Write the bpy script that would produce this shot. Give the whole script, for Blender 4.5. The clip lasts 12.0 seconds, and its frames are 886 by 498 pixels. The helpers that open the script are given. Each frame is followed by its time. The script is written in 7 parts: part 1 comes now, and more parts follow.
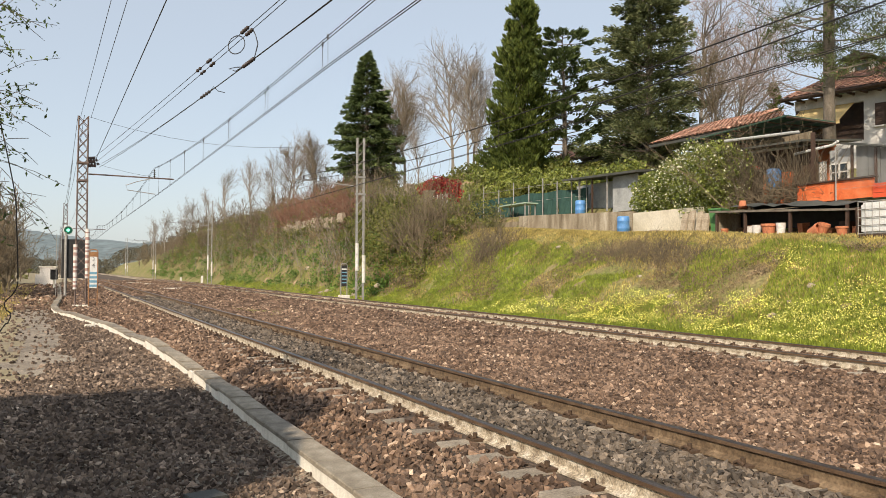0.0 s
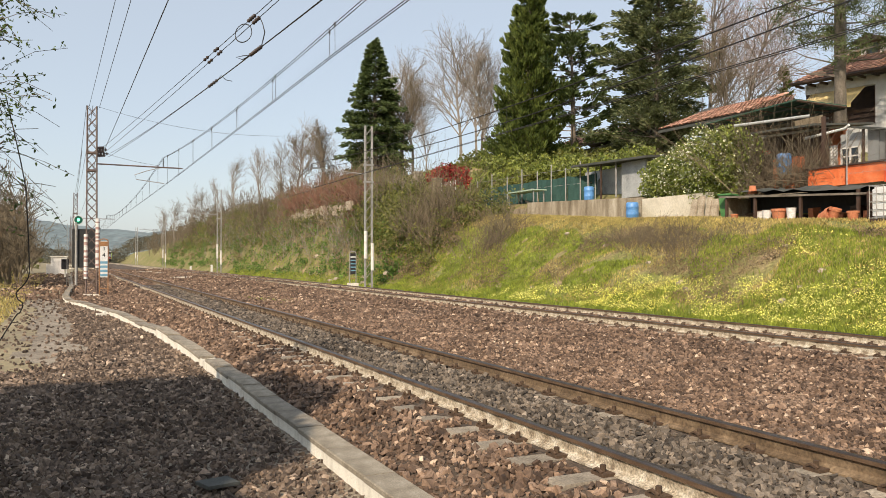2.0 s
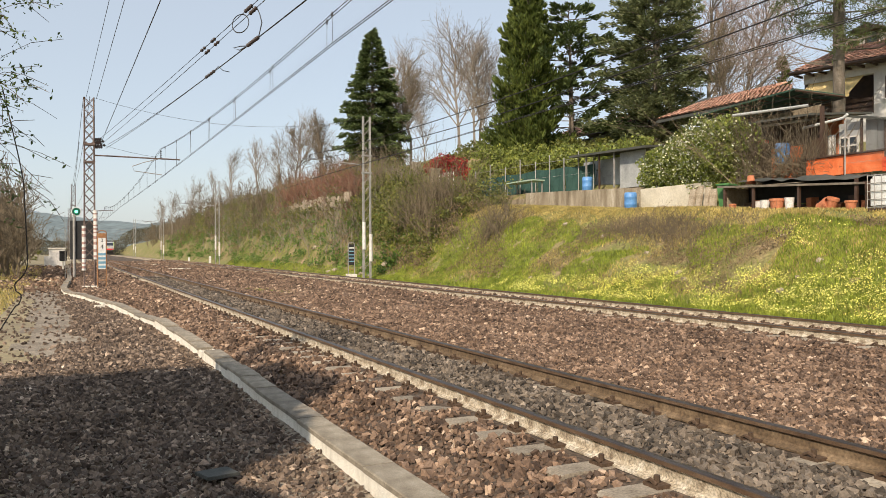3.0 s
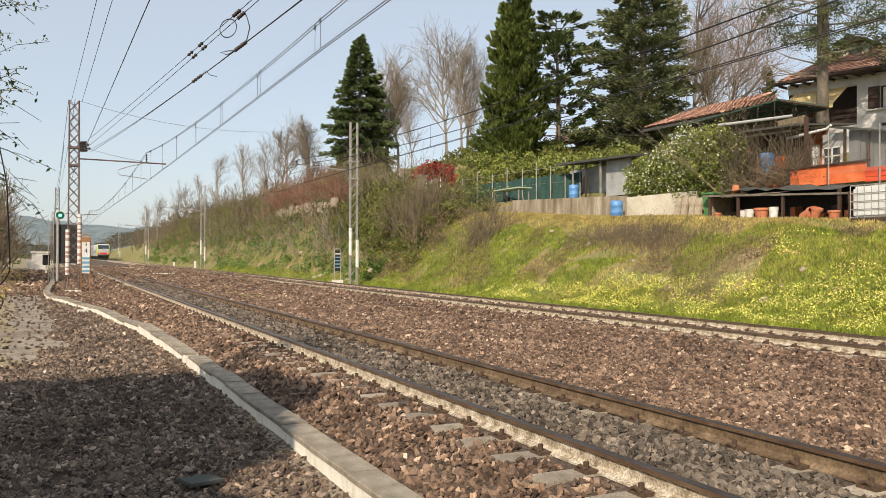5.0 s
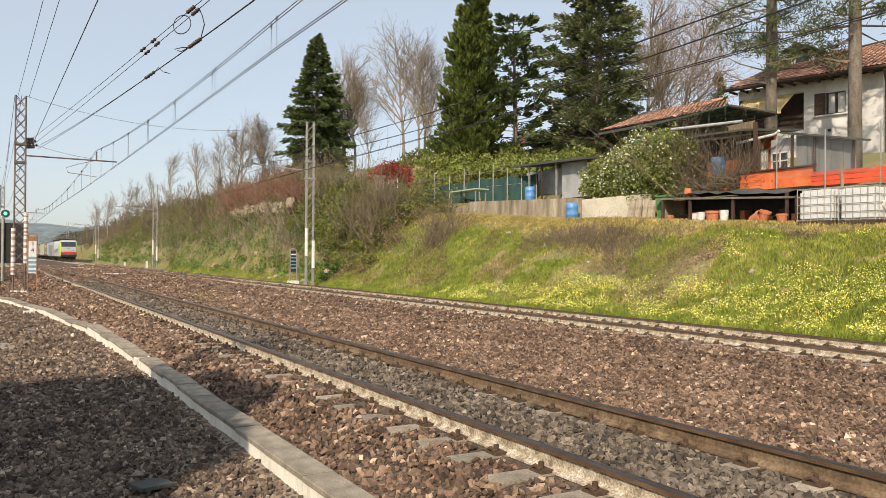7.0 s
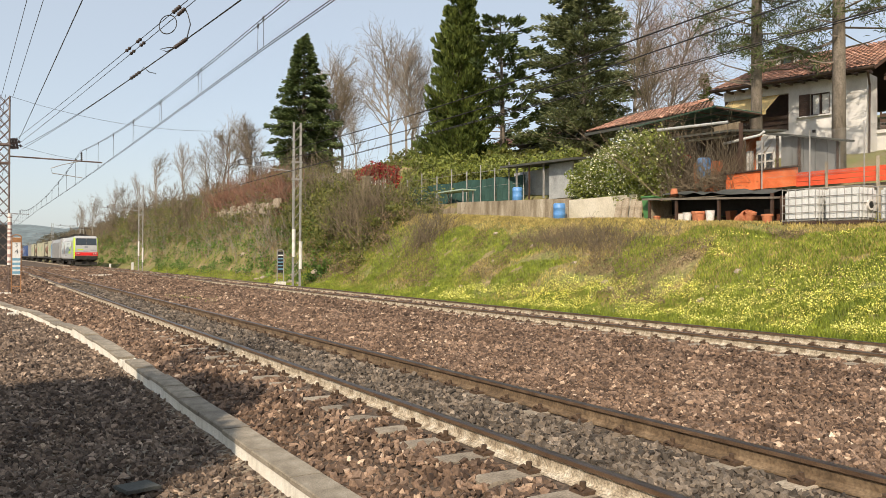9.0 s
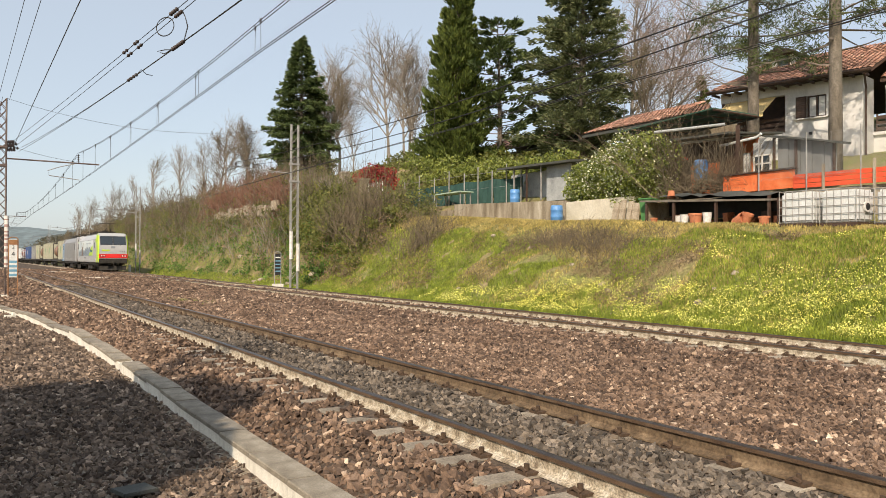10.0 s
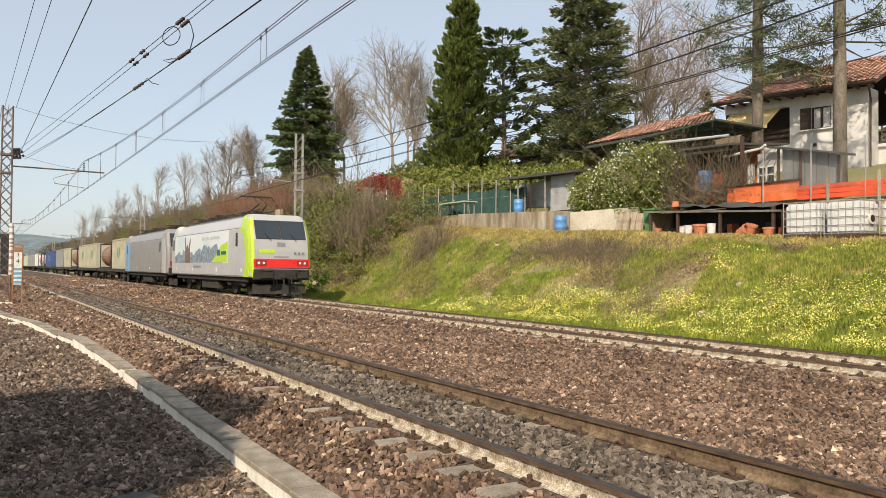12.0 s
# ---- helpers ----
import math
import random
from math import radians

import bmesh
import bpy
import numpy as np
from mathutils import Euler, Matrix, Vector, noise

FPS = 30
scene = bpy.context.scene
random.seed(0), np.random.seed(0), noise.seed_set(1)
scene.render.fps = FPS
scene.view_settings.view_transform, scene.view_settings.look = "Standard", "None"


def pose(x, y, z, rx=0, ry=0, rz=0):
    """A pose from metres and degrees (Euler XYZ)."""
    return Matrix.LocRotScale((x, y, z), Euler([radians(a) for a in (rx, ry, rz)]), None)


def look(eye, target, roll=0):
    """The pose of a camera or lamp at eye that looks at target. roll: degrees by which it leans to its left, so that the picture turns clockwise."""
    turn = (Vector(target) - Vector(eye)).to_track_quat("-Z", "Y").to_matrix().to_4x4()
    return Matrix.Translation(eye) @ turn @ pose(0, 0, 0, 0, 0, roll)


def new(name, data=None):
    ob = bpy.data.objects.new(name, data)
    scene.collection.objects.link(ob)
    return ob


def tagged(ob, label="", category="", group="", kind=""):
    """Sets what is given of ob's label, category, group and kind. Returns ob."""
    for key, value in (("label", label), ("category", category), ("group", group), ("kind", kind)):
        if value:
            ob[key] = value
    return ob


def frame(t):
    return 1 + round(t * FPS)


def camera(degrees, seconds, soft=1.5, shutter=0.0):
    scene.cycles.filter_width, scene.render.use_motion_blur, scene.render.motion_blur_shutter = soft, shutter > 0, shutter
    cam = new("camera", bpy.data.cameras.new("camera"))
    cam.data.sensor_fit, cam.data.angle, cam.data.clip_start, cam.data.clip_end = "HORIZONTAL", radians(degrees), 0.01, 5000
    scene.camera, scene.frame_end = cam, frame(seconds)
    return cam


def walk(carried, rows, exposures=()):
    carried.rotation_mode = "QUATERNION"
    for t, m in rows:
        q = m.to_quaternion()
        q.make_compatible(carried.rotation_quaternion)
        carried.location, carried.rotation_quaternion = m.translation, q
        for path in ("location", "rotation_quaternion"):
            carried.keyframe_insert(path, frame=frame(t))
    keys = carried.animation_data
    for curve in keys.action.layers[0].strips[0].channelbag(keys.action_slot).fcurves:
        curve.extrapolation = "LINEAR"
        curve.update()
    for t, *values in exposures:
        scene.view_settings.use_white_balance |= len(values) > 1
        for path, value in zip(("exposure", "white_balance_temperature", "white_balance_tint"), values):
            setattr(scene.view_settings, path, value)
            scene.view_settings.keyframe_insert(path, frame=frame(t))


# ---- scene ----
cam = camera(58.93, 12.0, soft=0.75)
EYE = (0.0, 0.0, 1.43)
TURNS = [  # seconds, yaw, pitch, roll
    (0, -26.300, 1.580, -0.300),
    (0.5, -26.088, 1.464, -0.166),
    (1, -25.853, 1.331, -0.053),
    (1.5, -25.713, 1.066, -0.006),
    (2, -25.663, 0.653, 0.055),
    (2.5, -25.730, 0.229, 0.084),
    (3, -25.780, -0.027, 0.216),
    (5, -26.763, 0.458, -0.195),
    (5.5, -27.701, 0.509, -0.333),
    (6, -28.771, 0.472, -0.432),
    (6.5, -29.479, 0.475, -0.431),
    (7, -29.913, 0.545, -0.404),
    (9, -30.822, 0.597, -0.296),
    (9.5, -30.998, 0.611, -0.268),
    (10, -31.005, 0.751, -0.258),
    (10.5, -30.885, 0.942, -0.227),
    (11, -30.749, 1.118, -0.261),
    (11.5, -30.677, 1.279, -0.399),
    (12, -30.741, 1.449, -0.560),
]
walk(cam, [(t, pose(*EYE, 90 + pitch, roll, yaw)) for t, yaw, pitch, roll in TURNS])

# ---- light ----
SUN_FROM = Vector((-0.62, -0.56, 0.60)).normalized()
world = bpy.data.worlds.new("world")
scene.world = world
world.use_nodes = True
wn = world.node_tree
sky = wn.nodes.new("ShaderNodeTexSky")
sky.sky_type, sky.sun_disc = "NISHITA", False
sky.sun_elevation = math.asin(SUN_FROM.z)
sky.sun_rotation = math.atan2(SUN_FROM.x, SUN_FROM.y)
sky.air_density, sky.dust_density, sky.ozone_density = 1.0, 1.5, 1.0
haze = wn.nodes.new("ShaderNodeMixRGB")
haze.inputs[0].default_value = 0.62  # thin bright spring haze over the clear sky
haze.inputs[2].default_value = (4.45, 4.75, 5.05, 1)
wn.links.new(sky.outputs[0], haze.inputs[1])
wn.links.new(haze.outputs[0], wn.nodes["Background"].inputs[0])
wn.nodes["Background"].inputs[1].default_value = 0.15
sun = new("sun", bpy.data.lights.new("sun", "SUN"))
sun.data.energy, sun.data.angle, sun.data.color = 4.95, radians(0.6), (1.0, 0.845, 0.665)
sun.matrix_world = look(SUN_FROM * 100, (0, 0, 0))
scene.view_settings.exposure = 0.08


# ---- materials ----
def mat(name, cols, scale=4.0, rough=0.8, metal=0.0, bump=0.3, fine=60.0, random_by=None, spread=0.25, spots=None, bump_dist=0.01, detail=6.0, stretch=None):
    """Noise mixed from the colours at a coarse and a fine scale, with relief."""
    m = bpy.data.materials.new(name)
    m.use_nodes = True
    nt = m.node_tree
    n, l = nt.nodes, nt.links
    b = n["Principled BSDF"]
    co = n.new("ShaderNodeTexCoord").outputs["Object"]
    coarse = n.new("ShaderNodeTexNoise")
    coarse.inputs["Scale"].default_value, coarse.inputs["Detail"].default_value = scale, detail
    coarse.inputs["Roughness"].default_value = 0.65
    l.new(co, coarse.inputs["Vector"])
    if stretch:
        mp = n.new("ShaderNodeMapping")
        mp.inputs["Scale"].default_value = stretch
        l.new(co, mp.inputs["Vector"])
        l.new(mp.outputs["Vector"], coarse.inputs["Vector"])
    grain = n.new("ShaderNodeTexNoise")
    grain.inputs["Scale"].default_value, grain.inputs["Detail"].default_value = fine, 3.0
    l.new(co, grain.inputs["Vector"])
    ramp = n.new("ShaderNodeValToRGB")
    while len(ramp.color_ramp.elements) < len(cols):
        ramp.color_ramp.elements.new(0.5)
    for i, c in enumerate(cols):
        ramp.color_ramp.elements[i].position = 0.3 + 0.4 * i / max(1, len(cols) - 1)
        ramp.color_ramp.elements[i].color = (*c, 1)
    l.new(coarse.outputs["Fac"], ramp.inputs["Fac"])
    colour = ramp.outputs["Color"]
    mul = n.new("ShaderNodeMixRGB")
    mul.blend_type = "MULTIPLY"
    mul.inputs[0].default_value = 1.0
    vr = n.new("ShaderNodeMapRange")
    vr.inputs[1].default_value, vr.inputs[2].default_value = 0.3, 0.7
    vr.inputs[3].default_value, vr.inputs[4].default_value = 1 - spread, 1 + spread
    l.new(grain.outputs["Fac"], vr.inputs[0])
    l.new(colour, mul.inputs[1])
    l.new(vr.outputs[0], mul.inputs[2])
    colour = mul.outputs[0]
    if random_by:
        if random_by == "island":
            rnd = n.new("ShaderNodeNewGeometry").outputs["Random Per Island"]
        else:
            rnd = n.new("ShaderNodeObjectInfo").outputs["Random"]
        r2 = n.new("ShaderNodeValToRGB")
        for i, (pos, c) in enumerate(spots or ((0.0, (0.7, 0.7, 0.7)), (1.0, (1.3, 1.3, 1.3)))):
            if i > 1:
                r2.color_ramp.elements.new(pos)
            r2.color_ramp.elements[i].position = pos
            r2.color_ramp.elements[i].color = (*c, 1)
        l.new(rnd, r2.inputs["Fac"])
        m2 = n.new("ShaderNodeMixRGB")
        m2.blend_type = "MULTIPLY"
        m2.inputs[0].default_value = 1.0
        l.new(colour, m2.inputs[1])
        l.new(r2.outputs["Color"], m2.inputs[2])
        colour = m2.outputs[0]
    l.new(colour, b.inputs["Base Color"])
    b.inputs["Roughness"].default_value, b.inputs["Metallic"].default_value = rough, metal
    if bump:
        bp = n.new("ShaderNodeBump")
        bp.inputs["Strength"].default_value, bp.inputs["Distance"].default_value = bump, bump_dist
        l.new(grain.outputs["Fac"], bp.inputs["Height"])
        l.new(bp.outputs["Normal"], b.inputs["Normal"])
    return m


def leaf_mat(name, dark, light, rough=0.6, through_light=0.25):
    m = mat(name, [dark, light], scale=0.6, rough=rough, bump=0, fine=3.0, random_by="island", spots=((0.0, (0.55, 0.6, 0.55)), (0.5, (1, 1, 1)), (1.0, (1.5, 1.4, 1.2))), spread=0.3)
    n, l = m.node_tree.nodes, m.node_tree.links
    b = n["Principled BSDF"]
    tr = n.new("ShaderNodeBsdfTranslucent")
    l.new(b.inputs["Base Color"].links[0].from_socket, tr.inputs["Color"])
    mix = n.new("ShaderNodeMixShader")
    mix.inputs[0].default_value = through_light
    l.new(b.outputs[0], mix.inputs[1])
    l.new(tr.outputs[0], mix.inputs[2])
    l.new(mix.outputs[0], n["Material Output"].inputs["Surface"])
    return m


def glass_mat(name, tint=(0.03, 0.04, 0.05), rough=0.05):
    m = bpy.data.materials.new(name)
    m.use_nodes = True
    b = m.node_tree.nodes["Principled BSDF"]
    b.inputs["Base Color"].default_value = (*tint, 1)
    b.inputs["Roughness"].default_value = rough
    b.inputs["Specular IOR Level"].default_value = 0.8
    return m


def glow_mat(name, c, strength):
    m = bpy.data.materials.new(name)
    m.use_nodes = True
    b = m.node_tree.nodes["Principled BSDF"]
    b.inputs["Base Color"].default_value = (*c, 1)
    b.inputs["Emission Color"].default_value = (*c, 1)
    b.inputs["Emission Strength"].default_value = strength
    return m


RUST = mat("rusty_rail_steel", [(0.07, 0.04, 0.023), (0.13, 0.08, 0.047), (0.19, 0.125, 0.078)], scale=3, rough=0.75, metal=0.25, bump=0.4, fine=80)
PALE_WEB = mat("dusty_rail_side", [(0.11, 0.07, 0.04), (0.40, 0.34, 0.25), (0.62, 0.57, 0.48)], scale=9, rough=0.9, bump=0.4, fine=55, spread=0.5)
BROWN_WEB = mat("ochre_rail_side", [(0.07, 0.046, 0.025), (0.145, 0.098, 0.056), (0.25, 0.18, 0.11)], scale=4, rough=0.85, bump=0.4, fine=40, spread=0.35)
HEAD = mat("worn_rail_head", [(0.085, 0.066, 0.055), (0.155, 0.125, 0.105)], scale=2, rough=0.38, metal=0.8, bump=0.05, fine=90, spread=0.15)
CLIP = mat("rusty_clip", [(0.06, 0.04, 0.025), (0.13, 0.08, 0.05)], scale=20, rough=0.9, metal=0.2)
SLEEPER = mat("weathered_concrete_sleeper", [(0.20, 0.165, 0.12), (0.32, 0.27, 0.205), (0.42, 0.365, 0.29)], scale=5, rough=0.95, bump=0.6, fine=50, random_by="object", spread=0.3)
TROUGH = mat("pale_weathered_concrete", [(0.50, 0.46, 0.38), (0.74, 0.70, 0.61), (0.84, 0.81, 0.73)], scale=4, rough=0.95, bump=0.4, fine=70, spread=0.18, stretch=(1, 1, 0.3))
SLAB = mat("grey_concrete_slab", [(0.17, 0.145, 0.11), (0.26, 0.225, 0.175), (0.36, 0.32, 0.26)], scale=5, rough=0.95, bump=0.6, fine=90, random_by="object", spots=((0.0, (0.82, 0.82, 0.82)), (1.0, (1.15, 1.14, 1.1))), spread=0.3)
STONE = mat("ballast_stone", [(0.12, 0.078, 0.052), (0.195, 0.134, 0.094), (0.28, 0.203, 0.148)], scale=1.3, rough=0.95, bump=0.3, fine=50, random_by="island", spots=((0.0, (0.28, 0.26, 0.26)), (0.35, (0.66, 0.63, 0.62)), (0.75, (1.08, 1.03, 1.0)), (0.945, (1.55, 1.5, 1.45)), (0.98, (2.3, 2.4, 2.4)), (1.0, (3.0, 3.4, 3.6))))
# Toned below the ballast stones to deepen the shade on the near verge.
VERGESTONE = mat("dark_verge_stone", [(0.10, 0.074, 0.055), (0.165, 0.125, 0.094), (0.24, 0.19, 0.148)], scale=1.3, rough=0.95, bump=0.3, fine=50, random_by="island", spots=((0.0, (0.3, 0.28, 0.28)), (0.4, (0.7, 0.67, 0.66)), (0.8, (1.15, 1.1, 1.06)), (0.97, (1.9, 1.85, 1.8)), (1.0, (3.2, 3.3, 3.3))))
GREYSTONE = mat("grey_ballast_stone", [(0.085, 0.067, 0.051), (0.13, 0.106, 0.083), (0.185, 0.155, 0.125)], scale=1.3, rough=0.95, bump=0.3, fine=50, random_by="island", spots=((0.0, (0.3, 0.3, 0.3)), (0.5, (0.95, 0.95, 0.95)), (0.93, (1.45, 1.42, 1.38)), (1.0, (2.4, 2.4, 2.4))))
GALV = mat("galvanised_steel", [(0.22, 0.215, 0.20), (0.32, 0.31, 0.29), (0.40, 0.39, 0.37)], scale=3, rough=0.65, metal=0.3, bump=0.1)
MASTRUST = mat("rusty_lattice_paint", [(0.09, 0.06, 0.05), (0.15, 0.11, 0.095), (0.22, 0.175, 0.155)], scale=3, rough=0.8, metal=0.2, bump=0.2)
WIRE = mat("dark_copper_wire", [(0.035, 0.035, 0.035), (0.07, 0.065, 0.06)], scale=2, rough=0.6, metal=0.5, bump=0)
PORC = mat("brown_insulator", [(0.022, 0.016, 0.015), (0.045, 0.03, 0.027)], scale=8, rough=0.6, bump=0)
BARK = mat("bark", [(0.10, 0.08, 0.06), (0.17, 0.14, 0.11), (0.24, 0.20, 0.165)], scale=5, rough=0.95, bump=0.8, fine=25)
PALEBARK = mat("pale_grey_bark", [(0.18, 0.155, 0.13), (0.27, 0.24, 0.20), (0.36, 0.32, 0.28)], scale=4, rough=0.95, bump=0.7, fine=25)
PINEBARK = mat("grey_brown_pine_bark", [(0.09, 0.075, 0.055), (0.15, 0.128, 0.10), (0.22, 0.19, 0.155)], scale=5, rough=0.95, bump=0.9, fine=18, stretch=(1, 1, 0.35))
TWIG = mat("pale_twigs", [(0.20, 0.175, 0.15), (0.31, 0.275, 0.24)], scale=1, rough=0.95, bump=0, random_by="island")
TWIGPINK = mat("pinkish_pale_twigs", [(0.27, 0.20, 0.165), (0.40, 0.31, 0.265)], scale=1, rough=0.95, bump=0, random_by="island")
TWIGDARK = mat("brown_twigs", [(0.115, 0.09, 0.058), (0.20, 0.16, 0.105)], scale=1, rough=0.95, bump=0, random_by="island")
TWIGRED = mat("reddish_twigs", [(0.17, 0.085, 0.055), (0.26, 0.145, 0.10)], scale=1, rough=0.95, bump=0, random_by="island")
FIR = leaf_mat("fir_needles", (0.065, 0.098, 0.034), (0.13, 0.172, 0.06))
THUJA = leaf_mat("thuja_scales", (0.075, 0.11, 0.022), (0.16, 0.20, 0.048))
CEDAR = leaf_mat("cedar_needles", (0.10, 0.125, 0.06), (0.20, 0.225, 0.11))
PINE = leaf_mat("pine_needles", (0.05, 0.07, 0.02), (0.12, 0.15, 0.05))
IVY = leaf_mat("ivy_leaves", (0.085, 0.10, 0.018), (0.20, 0.21, 0.05))
LAUREL = leaf_mat("glossy_hedge_leaves", (0.10, 0.135, 0.02), (0.31, 0.35, 0.085), rough=0.4)
BLOSSOM = leaf_mat("white_blossom", (0.6, 0.62, 0.5), (0.8, 0.82, 0.72))
REDLEAF = leaf_mat("red_young_leaves", (0.20, 0.02, 0.02), (0.42, 0.05, 0.04))
SPRING = leaf_mat("young_leaves", (0.07, 0.14, 0.025), (0.17, 0.28, 0.06), through_light=0.4)
DRYLEAF = leaf_mat("dry_stalks", (0.17, 0.125, 0.07), (0.32, 0.245, 0.15))
GRASS = leaf_mat("grass_blades", (0.165, 0.225, 0.03), (0.34, 0.39, 0.06), through_light=0.35)
DRYGRASS = leaf_mat("yellowed_grass", (0.32, 0.265, 0.085), (0.50, 0.41, 0.16), through_light=0.3)
FLOWER = leaf_mat("yellow_petals", (0.66, 0.64, 0.12), (0.82, 0.80, 0.28), through_light=0.2)
PLASTER = mat("stained_grey_plaster", [(0.42, 0.405, 0.385), (0.62, 0.61, 0.59), (0.74, 0.73, 0.71)], scale=0.9, rough=0.95, bump=0.3, fine=30, spread=0.12, stretch=(1, 1, 0.5))
WALLCON = mat("stained_garden_wall", [(0.13, 0.10, 0.065), (0.27, 0.225, 0.16), (0.48, 0.43, 0.34)], scale=1.6, rough=0.95, bump=0.4, fine=20, spread=0.25, stretch=(1, 1, 0.22))
TILE = mat("clay_roof_tiles", [(0.26, 0.12, 0.075), (0.42, 0.22, 0.15), (0.56, 0.36, 0.27)], scale=2.6, rough=0.9, bump=0.3, fine=14, random_by="island", spread=0.35)
DARKWOOD = mat("dark_brown_wood", [(0.045, 0.025, 0.016), (0.085, 0.05, 0.034)], scale=4, rough=0.6, bump=0.2)
ORANGE = mat("faded_orange_paint", [(0.58, 0.11, 0.03), (0.74, 0.17, 0.05), (0.78, 0.25, 0.10)], scale=2.5, rough=0.75, bump=0.2, fine=25, spread=0.18)
ANNEXGREY = mat("weathered_grey_panel", [(0.12, 0.125, 0.12), (0.19, 0.195, 0.19), (0.26, 0.265, 0.26)], scale=1.5, rough=0.6, metal=0.1, bump=0.1, stretch=(1, 1, 0.3))
GREYMETAL = mat("dull_sheet_metal", [(0.26, 0.27, 0.27), (0.38, 0.39, 0.39), (0.48, 0.49, 0.49)], scale=1.5, rough=0.6, metal=0.2, bump=0.1)
DARKMETAL = mat("dark_weathered_sheet", [(0.035, 0.04, 0.035), (0.08, 0.08, 0.07)], scale=2, rough=0.8, bump=0.2)
GREENDARK = mat("green_tarpaulin_sheet", [(0.02, 0.06, 0.04), (0.04, 0.10, 0.065)], scale=2, rough=0.6, bump=0.2, fine=8)
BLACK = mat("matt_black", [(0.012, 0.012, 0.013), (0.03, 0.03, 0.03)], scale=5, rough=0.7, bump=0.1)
WHITEP = mat("dirty_white_paint", [(0.55, 0.52, 0.48), (0.75, 0.73, 0.70)], scale=8, rough=0.7, bump=0.1)
MESHGREEN = mat("green_shade_net", [(0.012, 0.045, 0.038), (0.028, 0.075, 0.062)], scale=3, rough=0.85, bump=0.2, fine=40)
BLUE = mat("blue_plastic", [(0.07, 0.21, 0.50), (0.13, 0.31, 0.60)], scale=4, rough=0.45, bump=0.05)
BINGREEN = mat("green_plastic", [(0.05, 0.16, 0.05), (0.09, 0.23, 0.075)], scale=4, rough=0.5, bump=0.05)
TERRA = mat("terracotta", [(0.42, 0.14, 0.065), (0.55, 0.22, 0.11)], scale=6, rough=0.85, bump=0.2)
TANKWHITE = mat("milky_tank_plastic", [(0.55, 0.56, 0.55), (0.72, 0.73, 0.72)], scale=2, rough=0.45, bump=0.05)
YELLOWCLOTH = mat("yellow_awning_cloth", [(0.76, 0.56, 0.24), (0.84, 0.66, 0.34)], scale=3, rough=0.9, bump=0.1)
CURTAIN = mat("white_curtain", [(0.6, 0.6, 0.58), (0.72, 0.72, 0.7)], scale=6, rough=0.9, bump=0.2)
GLASS = glass_mat("dark_window_glass")
ROCK = mat("pale_rock", [(0.24, 0.19, 0.13), (0.37, 0.31, 0.23), (0.48, 0.42, 0.33)], scale=3, rough=0.95, bump=0.8, fine=20)


# ---- building helpers ----
class Shape:
    """Collects vertices and faces of one mesh."""

    def __init__(self):
        self.v, self.f = [], []

    def add(self, verts, faces):
        k = len(self.v)
        self.v.extend(tuple(p) for p in verts)
        self.f.extend(tuple(i + k for i in q) for q in faces)
        return self

    def box(self, c, s, m=None):
        x, y, z = s[0] / 2, s[1] / 2, s[2] / 2
        pts = [Vector((a * x, b * y, d * z)) for d in (-1, 1) for a, b in ((-1, -1), (1, -1), (1, 1), (-1, 1))]
        if m is not None:
            pts = [m.to_3x3() @ p for p in pts]
        pts = [p + Vector(c) for p in pts]
        return self.add(pts, [(3, 2, 1, 0), (4, 5, 6, 7), (0, 1, 5, 4), (1, 2, 6, 5), (2, 3, 7, 6), (3, 0, 4, 7)])

    def tube(self, pts, radii, seg=8, caps=True):
        pts = [Vector(p) for p in pts]
        if not isinstance(radii, (list, tuple)):
            radii = [radii] * len(pts)
        k = len(self.v)
        n = len(pts)
        for i, p in enumerate(pts):
            d = (pts[min(i + 1, n - 1)] - pts[max(i - 1, 0)])
            d = d.normalized() if d.length > 1e-9 else Vector((0, 0, 1))
            a = d.cross(Vector((0, 0, 1)))
            if a.length < 0.05:
                a = d.cross(Vector((1, 0, 0)))
            a.normalize()
            b = d.cross(a)
            for j in range(seg):
                t = 2 * math.pi * j / seg
                self.v.append(tuple(p + (a * math.cos(t) + b * math.sin(t)) * radii[i]))
        for i in range(n - 1):
            for j in range(seg):
                j2 = (j + 1) % seg
                self.f.append((k + i * seg + j, k + (i + 1) * seg + j, k + (i + 1) * seg + j2, k + i * seg + j2))
        if caps and seg > 2:
            self.f.append(tuple(k + j for j in range(seg)))
            self.f.append(tuple(k + (n - 1) * seg + j for j in reversed(range(seg))))
        return self

    def extrude(self, outline, axis, a, b):
        """A 2D outline, counter-clockwise, drawn out along an axis from a to b."""
        n = len(outline)
        put = {"x": lambda u, w, s: (s, u, w), "y": lambda u, w, s: (u, s, w), "z": lambda u, w, s: (u, w, s)}[axis]
        pts = [put(u, w, a) for u, w in outline] + [put(u, w, b) for u, w in outline]
        faces = [(i, (i + 1) % n, n + (i + 1) % n, n + i) for i in range(n)]
        return self.add(pts, faces + [tuple(reversed(range(n))), tuple(range(n, 2 * n))])


